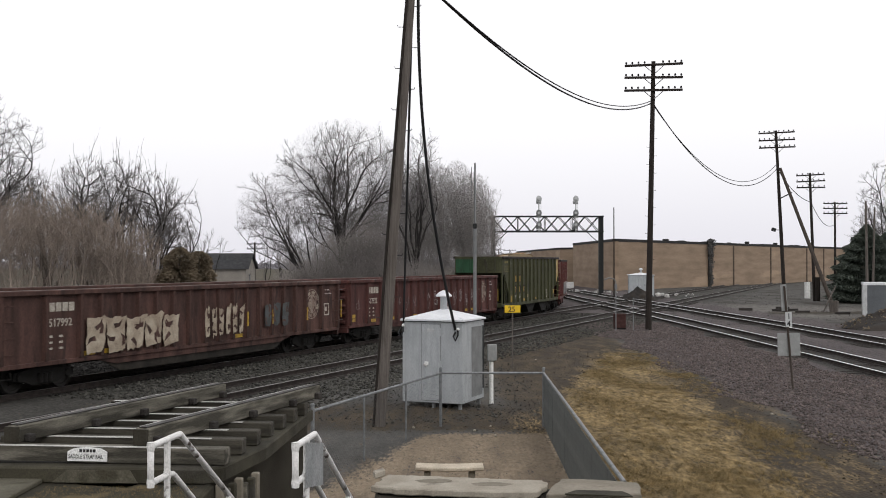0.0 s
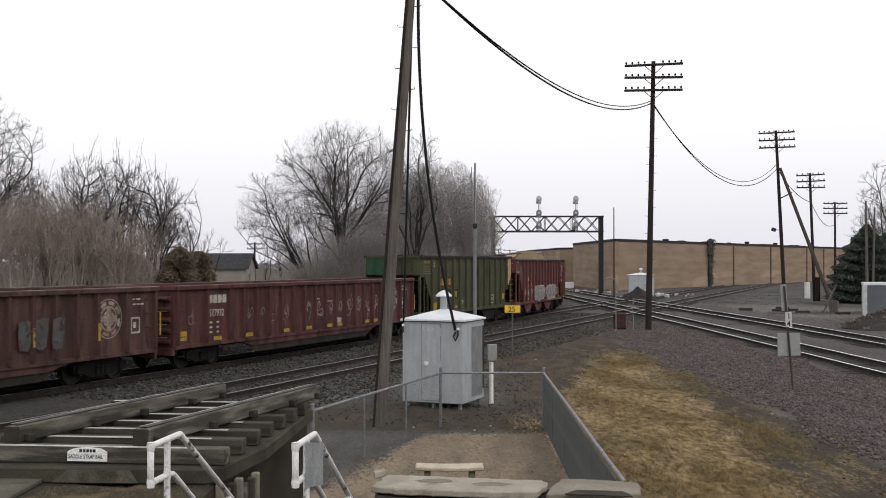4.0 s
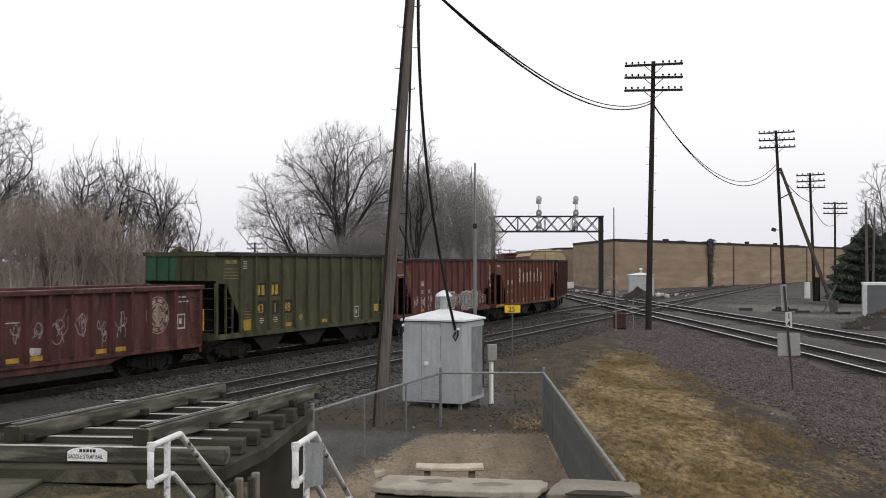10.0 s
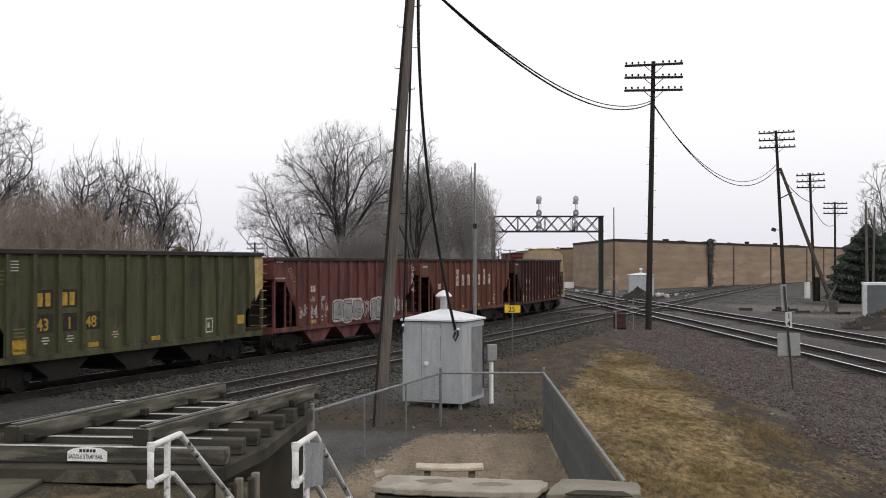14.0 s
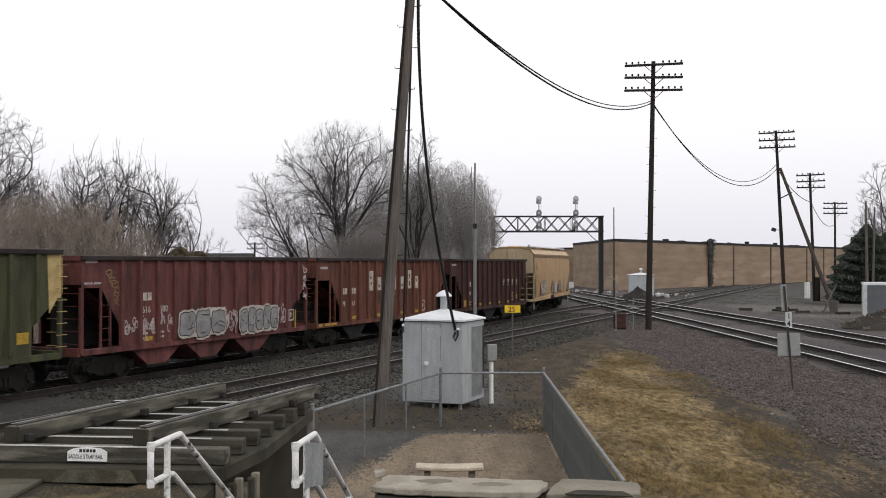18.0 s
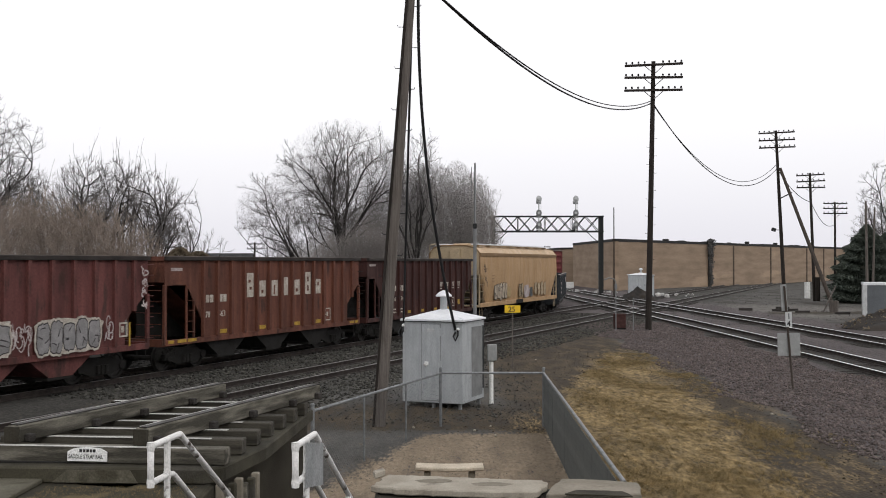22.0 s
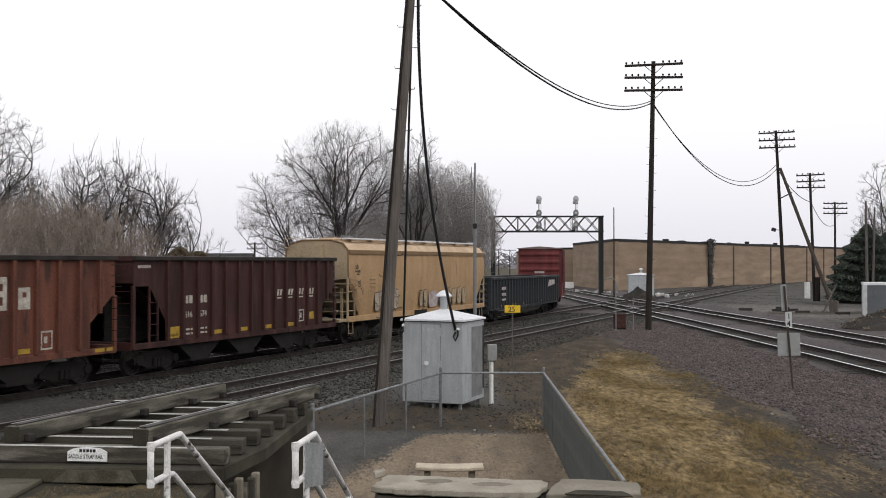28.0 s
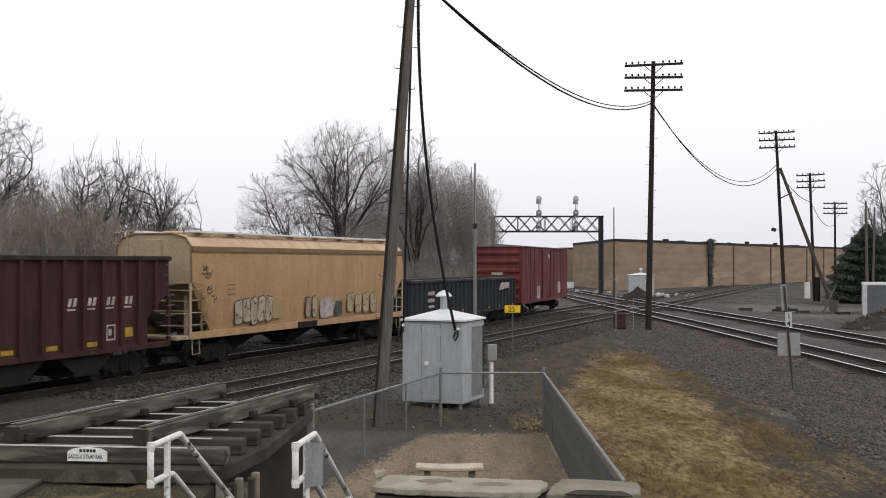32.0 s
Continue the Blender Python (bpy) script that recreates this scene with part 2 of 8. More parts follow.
M_ALU = surf("brushed_aluminium_sheet", (0.43, 0.45, 0.46), (0.37, 0.39, 0.4), 2.5, 0.55, 0.35, 0.05, 30, (3, 3, 0.6), grit=0.06)
M_ALUROOF = surf("pale_aluminium_roof", (0.72, 0.73, 0.75), (0.63, 0.64, 0.66), 2.5, 0.6, 0.2, 0.05, grit=0.06)
M_GALV = surf("galvanised_steel", (0.22, 0.23, 0.235), (0.16, 0.168, 0.172), 8, 0.55, 0.5, 0.05)
M_WIRE = surf("dull_fence_wire", (0.1, 0.104, 0.105), (0.07, 0.073, 0.075), 8, 0.6, 0.4, 0.05)
M_SLAT = surf("grey_fence_slat", (0.098, 0.106, 0.1), (0.083, 0.09, 0.086), 3, 0.7, 0, 0.1)
M_GREYSTEEL = surf("grey_painted_steel", (0.19, 0.195, 0.195), (0.15, 0.155, 0.155), 3, 0.6, 0, 0.05)
M_BLACKSTEEL = surf("dark_bridge_steel", (0.013, 0.015, 0.015), (0.02, 0.022, 0.022), 3, 0.7, 0, 0.1)
M_SIGBACK = surf("weathered_silver_signal_paint", (0.5, 0.51, 0.51), (0.4, 0.41, 0.41), 5, 0.7, 0, 0.1)
M_BOARD = surf("dull_sign_back", (0.29, 0.295, 0.29), (0.23, 0.235, 0.23), 5, 0.7, 0, 0.1, grit=0.06)
M_WHITEPIPE = surf("chipped_white_paint", (0.74, 0.73, 0.71), (0.62, 0.61, 0.59), 6, 0.55, 0, 0.1, c3=(0.08, 0.06, 0.05), spots=0.6, spot_scale=9, grit=0.08)
M_CONC = surf("worn_concrete", (0.05, 0.045, 0.029), (0.024, 0.0215, 0.0145), 1.6, 0.9, 0, 0.3, 60, c3=(0.05, 0.046, 0.038), spots=0.58, spot_scale=1.5)
M_CONCL = surf("pale_concrete", (0.33, 0.3, 0.245), (0.25, 0.222, 0.178), 2.5, 0.85, 0, 0.3, 60, c3=(0.14, 0.12, 0.095), spots=0.6, spot_scale=3.0, grit=0.06)
M_CONCD = surf("dark_concrete", (0.038, 0.033, 0.023), (0.024, 0.021, 0.015), 1.4, 0.9, 0, 0.3, 50)
M_COPING = surf("grey_brown_coping", (0.215, 0.19, 0.15), (0.16, 0.142, 0.11), 2.2, 0.9, 0, 0.2, 30, grit=0.06)
M_BENCH = surf("cream_cast_stone", (0.52, 0.45, 0.35), (0.4, 0.345, 0.27), 4, 0.85, 0, 0.15, 40, grit=0.08)
M_CLOD = surf("brown_earth_clods", (0.06, 0.047, 0.03), (0.036, 0.029, 0.02), 2, 0.95, 0, 0.2, island=0.4)
M_PATH = surf("dirty_cement", (0.105, 0.096, 0.07), (0.07, 0.064, 0.046), 2.5, 0.9, 0, 0.3, 50, c3=(0.05, 0.044, 0.028), spots=0.58, spot_scale=2)
M_MOSS = surf("damp_mossy_earth", (0.04, 0.034, 0.019), (0.019, 0.017, 0.011), 2.5, 0.95, 0, 0.5, 40, c3=(0.1, 0.077, 0.04), spots=0.56, spot_scale=2.0)
M_STRAPD = surf("dark_strap_iron", (0.03, 0.028, 0.026), (0.045, 0.04, 0.036), 4, 0.6, 0.4, 0.1)
M_TIMBER = surf("grey_weathered_timber", (0.165, 0.152, 0.122), (0.05, 0.046, 0.036), 1.8, 0.9, 0, 0.5, 30, (0.8, 6, 6), vary=0.12, contrast=(0.36, 0.58))
M_TIMBERD = surf("dark_timber", (0.056, 0.05, 0.038), (0.022, 0.02, 0.0155), 1.6, 0.9, 0, 0.4, 30, (0.7, 7, 7), vary=0.2)
M_STRAP = surf("worn_strap_iron", (0.5, 0.49, 0.47), (0.32, 0.3, 0.28), 4, 0.4, 0.6, 0.05)
M_BRICKWALL = surf("brown_brick", (0.285, 0.21, 0.147), (0.215, 0.158, 0.112), 0.5, 0.9, 0, 0.2, 4, (0.35, 0.35, 2.2), grit=0.05, c3=(0.34, 0.25, 0.175), spots=0.58, spot_scale=0.16)
M_BRICKDARK = surf("sooty_brick", (0.05, 0.046, 0.042), (0.03, 0.028, 0.026), 0.5, 0.9, 0, 0.2, 5)
M_VINE = surf("dead_vine_stems", (0.13, 0.127, 0.124), (0.07, 0.068, 0.066), 0.5, 0.9, 0, 0.0)
M_ROOF = surf("dark_roof_edge", (0.022, 0.021, 0.021), (0.032, 0.031, 0.03), 1, 0.9, 0, 0.1)
M_BARK = surf("grey_bark", (0.04, 0.036, 0.034), (0.026, 0.023, 0.022), 3, 0.95, 0, 0.4, 20)
M_TWIG = surf("grey_brown_twigs", (0.15, 0.138, 0.135), (0.1, 0.092, 0.09), 0.6, 0.95, 0, 0.0)
M_TWIGD = surf("dense_brown_twigs", (0.215, 0.196, 0.183), (0.16, 0.146, 0.137), 0.6, 0.95, 0, 0.0)
M_TWIGHAZE = surf("fine_grey_twigs", (0.27, 0.25, 0.237), (0.21, 0.195, 0.185), 0.3, 0.95, 0, 0.0, island=0.12)
M_TWIGRED = surf("reddish_brush_twigs", (0.315, 0.258, 0.216), (0.23, 0.19, 0.16), 0.6, 0.95, 0, 0.0)
M_NEEDLE = surf("dark_conifer_needles", (0.085, 0.1, 0.08), (0.055, 0.068, 0.055), 1.5, 0.9, 0, 0.0, island=0.3)
M_BUSH = surf("dry_bush_leaves", (0.2, 0.155, 0.105), (0.12, 0.096, 0.066), 1.5, 0.9, 0, 0.0, island=0.2)
M_GRASS = surf("dead_grass_blades", (0.3, 0.222, 0.108), (0.155, 0.118, 0.058), 6.0, 0.95, 0, 0.0, stretch=(1, 0.4, 1), island=0.3)
# thin blades let light through
_n, _l = M_GRASS.node_tree.nodes, M_GRASS.node_tree.links
_t, _m = _n.new("ShaderNodeBsdfTranslucent"), _n.new("ShaderNodeMixShader")
_p = _n["Principled BSDF"]
_l.new(_p.inputs["Base Color"].links[0].from_socket, _t.inputs["Color"])
_l.new(_p.outputs[0], _m.inputs[1])
_l.new(_t.outputs[0], _m.inputs[2])
_m.inputs[0].default_value = 0.5
_l.new(_m.outputs[0], _n["Material Output"].inputs["Surface"])
M_SIGNYEL = surf("yellow_sign_face", (0.75, 0.50, 0.02), (0.68, 0.44, 0.02), 4, 0.5, 0, 0.02)
M_INK = surf("black_sign_ink", (0.015, 0.015, 0.015), (0.025, 0.025, 0.025), 4, 0.6, 0, 0.0)
M_SIGNWHITE = surf("white_sign_face", (0.75, 0.75, 0.73), (0.66, 0.66, 0.64), 4, 0.5, 0, 0.02)
M_RUSTBOX = surf("rusty_red_box_paint", (0.06, 0.025, 0.02), (0.04, 0.018, 0.016), 5, 0.85, 0, 0.2)
M_SHED = surf("blue_grey_sheet", (0.12, 0.128, 0.138), (0.1, 0.108, 0.117), 1, 0.7, 0, 0.1)
M_HOUSE = surf("beige_siding", (0.26, 0.24, 0.21), (0.22, 0.2, 0.18), 1, 0.85, 0, 0.1)
M_SHINGLE = surf("grey_shingle", (0.10, 0.10, 0.105), (0.075, 0.075, 0.08), 3, 0.9, 0, 0.3)
M_SOIL = surf("dark_soil_heap", (0.02, 0.0185, 0.0175), (0.04, 0.033, 0.027), 1.2, 0.95, 0, 0.6, 25)
M_RUBBLE = surf("pale_rubble", (0.46, 0.45, 0.43), (0.27, 0.262, 0.25), 2, 0.9, 0, 0.3, vary=0.2)
M_GLASS_LENS = surf("dark_signal_lens", (0.03, 0.03, 0.03), (0.05, 0.05, 0.05), 5, 0.3, 0, 0.0)


# ---- ground ----
HEAD = radians(67.7)
ALONG = Vector((math.cos(HEAD), math.sin(HEAD), 0))
ACROSS = Vector((-math.sin(HEAD), math.cos(HEAD), 0))
P0 = Vector((-2.39, 38.69, 0))
Q0 = Vector((-2.32, 52.56, 0))
LINE_A = [(14.75, -30), (14.75, 20), (14.7, 37), (14.45, 60), (14.1, 75), (13.6, 90), (12.9, 112), (11.5, 150), (9, 230)]
LINE_B = [(20.2, -30), (19.9, 20), (19.6, 47), (19.0, 68), (18.1, 90), (17.2, 112), (15.8, 150), (13.3, 230)]


def smooth01(x):
    x = np.clip(x, 0, 1)
    return x * x * (3 - 2 * x)


def across_p(X, Y):
    return (X - P0.x) * ACROSS.x + (Y - P0.y) * ACROSS.y


def a_line(Y):
    return np.interp(Y, [p[1] for p in LINE_A], [p[0] for p in LINE_A])


def ground_height(X, Y):
    """Flat yard, slightly sunk away from the track beds."""
    z = np.full(np.shape(X), -0.12)
    p = across_p(X, Y)
    bed = smooth01((3.2 - np.abs(p - 2.6) + 2.6) / 1.5)
    z = z - 0.06 * bed
    z = z - 0.06 * smooth01((X - 11.0) / 1.5) * smooth01((24 - X) / 2)
    z = z + 0.03 * np.sin(X * 1.3 + 0.7 * np.sin(Y * 0.9)) * np.sin(Y * 1.1) * (1 - bed)
    return z


def build_ground():
    xs = np.unique(np.concatenate([np.linspace(-1500, -80, 12), np.linspace(-80, -14, 24), np.arange(-14, 26, 0.4), np.linspace(26, 90, 26), np.linspace(90, 1500, 12)]))
    ys = np.unique(np.concatenate([np.linspace(-600, 5, 10), np.arange(6, 62, 0.4), np.arange(62, 130, 2.0), np.linspace(130, 260, 20), np.linspace(260, 2500, 14)]))
    X, Y = np.meshgrid(xs, ys)
    Z = ground_height(X, Y)
    co = np.stack([X, Y, Z], -1).reshape(-1, 3)
    w = len(xs)
    i = np.arange(len(co)).reshape(len(ys), w)
    quads = np.stack([i[:-1, :-1], i[:-1, 1:], i[1:, 1:], i[1:, :-1]], -1).reshape(-1, 4)
    me = tri_soup(co, quads, ground_material())
    x, y = co[:, 0], co[:, 1]
    p = across_p(x, y)
    left = np.maximum(2.1, 3.35 + (y - 28.8) * 0.24)
    lawn = smooth01((x - left) / 2.6 + 0.5) * (0.2 + 0.8 * smooth01((np.interp(y, [15, 20, 26, 34], [5.0, 5.5, 6.3, 6.9]) - x) / 1.8 + 0.5)) * smooth01((8.2 - x) / 0.8 + 0.5) * smooth01((-1.7 - p) / 2.0) * smooth01((60 - y) / 2)
    soil = smooth01((x - 1.0) / 1.2) * smooth01((8.3 - x) / 1.0) * smooth01((-0.6 - p) / 2.0) * smooth01((60 - y) / 2)
    front = smooth01((x + 6.5) / 2) * smooth01((28.2 - y) / 2) * smooth01((x * -1 + 2.4) / 0.3) * smooth01((y - 22.6) / 0.6)
    soil = np.maximum(soil, front * 0.8)
    road = np.exp(-(((x - 26.5) / 7) ** 2 + ((y - 80) / 13) ** 2) ** 2)
    edge = np.interp(y, [15, 17.8, 22.6], [-2.6, -1.7, -0.3])
    bed = smooth01((x - edge) / 0.4 + 0.5) * smooth01((2.3 - x) / 0.3) * smooth01((22.5 - y) / 0.35 + 0.5)
    stone = smooth01((3.0 - np.abs(p - 2.6) + 2.6) / 1.2) * (y < 400)
    pink = smooth01((x - 8.0) / 0.6) * smooth01((24 - x) / 1.5) * (y < 240)
    beds = np.maximum(smooth01((1.5 - np.abs(x - a_line(y))) / 0.3), smooth01((1.5 - np.abs(x - np.interp(y, [q[1] for q in LINE_B], [q[0] for q in LINE_B]))) / 0.3)) * (y < 230)
    # shade under and beyond the train, put into the ground colour
    train_shade = smooth01((p - 3.9) / 0.8) * smooth01((13 - p) / 2) * (y < 80)
    far = smooth01((np.abs(p - 20) - 32) / 15) * (1 - smooth01((x - 0) / 10) * smooth01((110 - x) / 20) * smooth01((230 - y) / 20))
    mud = np.exp(-((y - 75.5 - 0.12 * (x - 20)) / 2.2) ** 2) * smooth01((x - 19) / 3) * smooth01((36 - x) / 3) + np.exp(-((y - 66) / 3.0) ** 2) * smooth01((x - 24.5) / 2) * smooth01((38 - x) / 3)
    for name, value in (("mud", mud), ("lawn", lawn), ("soil", soil), ("bed", bed), ("stone", stone), ("pink", pink), ("road", road), ("far", far), ("beds", beds), ("train_shade", train_shade)):
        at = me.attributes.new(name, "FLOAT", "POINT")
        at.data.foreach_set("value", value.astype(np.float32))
    tagged(new("ground", me), "flat rail yard ground of gravel, soil and dead grass", "ground", kind="structure")


def ground_material():
    m = bpy.data.materials.new("yard_ground")
    m.use_nodes = True
    n, l = m.node_tree.nodes, m.node_tree.links
    p = n["Principled BSDF"]
    p.inputs["Roughness"].default_value = 0.95
    p.inputs["Specular IOR Level"].default_value = 0.15
    tc = n.new("ShaderNodeTexCoord")

    drawn = n.new("ShaderNodeMapping")
    drawn.inputs["Scale"].default_value = (1, 0.32, 1)
    l.new(tc.outputs["Object"], drawn.inputs["Vector"])

    def noise_of(scale, detail=5.0, rough=0.55):
        t = n.new("ShaderNodeTexNoise")
        t.inputs["Scale"].default_value, t.inputs["Detail"].default_value, t.inputs["Roughness"].default_value = scale, detail, rough
        l.new(drawn.outputs[0], t.inputs["Vector"])
        return t.outputs["Fac"]

    def rng(src, a, b, c=0.0, d=1.0):
        r = n.new("ShaderNodeMapRange")
        for k, v in zip(("From Min", "From Max", "To Min", "To Max"), (a, b, c, d)):
            r.inputs[k].default_value = v
        l.new(src, r.inputs["Value"])
        return r.outputs[0]

    def mix(fac, a, b, how="MIX"):
        x = n.new("ShaderNodeMix")
        x.data_type, x.blend_type = "RGBA", how
        for key, value in (("Factor", fac), ("A", a), ("B", b)):
            if isinstance(value, bpy.types.NodeSocket):
                l.new(value, x.inputs[key])
            else:
                x.inputs[key].default_value = value if key == "Factor" else (*value, 1)
        return x.outputs["Result"]

    def add(a, b, op="ADD"):
        x = n.new("ShaderNodeMath")
        x.operation = op
        for k, v in enumerate((a, b)):
            if isinstance(v, bpy.types.NodeSocket):
                l.new(v, x.inputs[k])
            else:
                x.inputs[k].default_value = v
        return x.outputs[0]

    big, mid, small = noise_of(0.45), noise_of(2.2), noise_of(17, 6)
    ragged = add(rng(mid, 0.3, 0.7, -0.3, 0.3), rng(small, 0.3, 0.7, -0.28, 0.28))

    def zone(name):
        a = n.new("ShaderNodeAttribute")
        a.attribute_name = name
        return rng(add(a.outputs["Fac"], ragged), 0.25, 0.75)

    vor = n.new("ShaderNodeTexVoronoi")
    vor.inputs["Scale"].default_value = 16
    l.new(tc.outputs["Object"], vor.inputs["Vector"])
    cell = n.new("ShaderNodeSeparateColor")
    l.new(vor.outputs["Color"], cell.inputs[0])
    tone = rng(cell.outputs[0], 0, 1, 0.6, 1.4)
    base = mix(rng(mid, 0.35, 0.65), (0.058, 0.056, 0.051), (0.092, 0.088, 0.081))
    base = mix(rng(big, 0.5, 0.62), base, (0.04, 0.035, 0.03))
    field = mix(rng(big, 0.4, 0.6), (0.085, 0.072, 0.052), (0.065, 0.06, 0.044))
    base = mix(zone("far"), base, field)
    stone = mix(1.0, mix(rng(big, 0.4, 0.6), (0.058, 0.0555, 0.05), (0.041, 0.0395, 0.0355)), tone, "MULTIPLY")
    pink = mix(1.0, mix(rng(big, 0.4, 0.6), (0.092, 0.079, 0.078), (0.07, 0.06, 0.06)), tone, "MULTIPLY")
    soil = mix(rng(mid, 0.4, 0.62), (0.042, 0.033, 0.024), (0.07, 0.054, 0.035))
    grass = mix(rng(mid, 0.36, 0.6), (0.185, 0.133, 0.063), (0.235, 0.168, 0.08))
    grass = mix(rng(noise_of(3.2, 6), 0.48, 0.66), grass, (0.13, 0.094, 0.047))
    grass = mix(rng(big, 0.52, 0.66), grass, (0.125, 0.092, 0.048))
    grass = mix(1.0, grass, rng(noise_of(8.5, 4, 0.6), 0.36, 0.62, 0.55, 1.35), "MULTIPLY")
    dirt = mix(rng(mid, 0.35, 0.65), (0.218, 0.172, 0.122), (0.165, 0.13, 0.093))
    base = mix(zone("road"), base, mix(rng(mid, 0.35, 0.65), (0.15, 0.14, 0.128), (0.10, 0.093, 0.086)))
    base = mix(zone("mud"), base, mix(rng(mid, 0.35, 0.65), (0.03, 0.026, 0.02), (0.05, 0.041, 0.029)))
    colour = mix(zone("stone"), base, stone)
    colour = mix(zone("soil"), colour, soil)
    colour = mix(zone("lawn"), colour, grass)
    colour = mix(zone("bed"), colour, dirt)
    colour = mix(zone("pink"), colour, pink)
    colour = mix(zone("train_shade"), colour, mix(1.0, (0.019, 0.017, 0.015), tone, "MULTIPLY"))
    colour = mix(zone("beds"), colour, mix(1.0, (0.042, 0.04, 0.037), tone, "MULTIPLY"))
    colour = mix(1.0, colour, rng(small, 0.3, 0.7, 0.75, 1.25), "MULTIPLY")
    l.new(colour, p.inputs["Base Color"])
    b = n.new("ShaderNodeBump")
    b.inputs["Strength"].default_value, b.inputs["Distance"].default_value = 0.6, 0.03
    l.new(add(small, vor.outputs["Distance"], "SUBTRACT"), b.inputs["Height"])
    l.new(b.outputs[0], p.inputs["Normal"])
    return m


build_ground()


def stones(name, label, mat, X, Y, size, sink=0.3):
    """Loose broken stone: small uneven eight-faced lumps."""
    k = len(X)
    rs = np.random.RandomState(len(name) + k)
    octa = np.array([(1, 0, 0), (-1, 0, 0), (0, 1, 0), (0, -1, 0), (0, 0, 1), (0, 0, -1)], float)
    tris = np.array([(0, 2, 4), (2, 1, 4), (1, 3, 4), (3, 0, 4), (2, 0, 5), (1, 2, 5), (3, 1, 5), (0, 3, 5)])
    r = size[0] + (size[1] - size[0]) * rs.rand(k) ** 2
    a = rs.rand(k) * 6.28
    v = octa[None] * (0.6 + 0.7 * rs.rand(k, 6, 1)) * r[:, None, None] * (0.75 + 0.5 * rs.rand(k, 1, 3))
    v[:, :, 2] *= 0.75
    v = v + rs.randn(k, 6, 3) * 0.15 * r[:, None, None]
    c, s = np.cos(a)[:, None], np.sin(a)[:, None]
    x, y = v[:, :, 0] * c - v[:, :, 1] * s, v[:, :, 0] * s + v[:, :, 1] * c
    co = np.stack([x + X[:, None], y + Y[:, None], v[:, :, 2] + (ground_height(X, Y) + r * sink)[:, None]], -1)
    t = (tris[None] + 6 * np.arange(k)[:, None, None]).reshape(-1, 3)
    tagged(new(name, tri_soup(co.reshape(-1, 3), t, mat)), label, "gravel", kind="stuff")


def scatter_ground():
    rs = np.random.RandomState(5)
    Y = 15.5 + 50 * rs.rand(46000) ** 1.5
    X = 7.85 + 5.5 * rs.rand(46000) + 0.4 * np.sin(Y * 0.8)
    stones("pink_ballast", "loose pinkish broken ballast stones beside the tracks", M_PINKSTONE, X, Y, (0.018, 0.055))
    u, w = -12 + 52 * rs.rand(34000), -3.8 + 13.5 * rs.rand(34000)
    X, Y = P0.x + ALONG.x * u + ACROSS.x * w, P0.y + ALONG.y * u + ACROSS.y * w
    keep = (np.abs(np.abs(w) - 0.75) > 0.14) & (np.abs(np.abs(w - 5.2) - 0.75) > 0.14)
    near = keep & (w < 4.1)
    stones("grey_ballast", "loose grey broken ballast stones along the tracks", M_STONE, X[near], Y[near], (0.03, 0.075))
    # stones under the train, coloured dark in place of its shade
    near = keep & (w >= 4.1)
    stones("oily_ballast", "ballast stones darkened for the shade under the train", M_SHADESTONE, X[near], Y[near], (0.03, 0.07))
    X, Y = -7 + 14 * rs.rand(5000), 24 + 14 * rs.rand(5000)
    keep = (across_p(X, Y) < -2) & (X < 2.5)
    stones("yard_gravel", "scattered dark gravel on the yard soil", M_STONE, X[keep], Y[keep], (0.015, 0.045))
    Y = 52 + 85 * rs.rand(6000) ** 1.3
    X = 3 + 35 * rs.rand(6000)
    keep = (across_p(X, Y) < -2.2) & (np.abs(X - a_line(Y)) > 1.4)
    stones("yard_stones", "coarse dark stones strewn over the yard", M_GRIT, X[keep], Y[keep], (0.02, 0.07), 0.0)
    u, w = rs.rand(9000), rs.rand(9000)
    Y = 15.5 + 30 * u ** 1.2
    X = -2 + 10.2 * w
    keep = (X > 2.4) & (X < np.maximum(2.1, 3.2 + (Y - 28.8) * 0.24)) & (across_p(X, Y) < -2.2) | (X > 6.6) & (X < 8) & (across_p(X, Y) < -2.2) | (Y > 22.6) & (Y < 27) & (X < 2.4) & (X > -3)
    stones("earth_clods", "small brown clods on bare earth", M_CLOD, X[keep], Y[keep], (0.01, 0.032), 0.1)
    X, Y = -2.4 + 4.6 * rs.rand(2500), 14.0 + 8.3 * rs.rand(2500)
    keep = X > np.interp(Y, [15, 17.8, 22.6], [-2.6, -1.7, -0.3]) + 0.25
    stones("garden_crumbs", "fine crumbs on tan bare earth", M_COPING, X[keep], Y[keep], (0.006, 0.018), 0.2)
    # dead grass: short bent blades in tufts
    k = 230000
    Y = 15.5 + 27 * rs.rand(k) ** 1.3
    left = np.maximum(2.25, 3.1 + (Y - 28.8) * 0.24)
    X = left + (8.1 - left) * rs.rand(k)
    patch = np.array([noise.fractal(Vector((px * 0.7, py * 0.24, 3.0)), 1.0, 2.0, 3) + 0.75 * noise.noise(Vector((px * 6.5, py * 2.6, 7.0))) for px, py in zip(X, Y)])
    keep = patch + 0.55 * rs.rand(k) > 0.12 + 0.5 * smooth01((X - np.interp(Y, [15, 20, 26, 34], [4.4, 4.9, 5.7, 6.3])) / 1.8)
    left = np.maximum(2.25, 3.1 + (Y - 28.8) * 0.24)
    keep &= rs.rand(k) < smooth01((X - left) / 1.5 + 0.4)
    X, Y = X[keep], Y[keep]
    k = len(X)
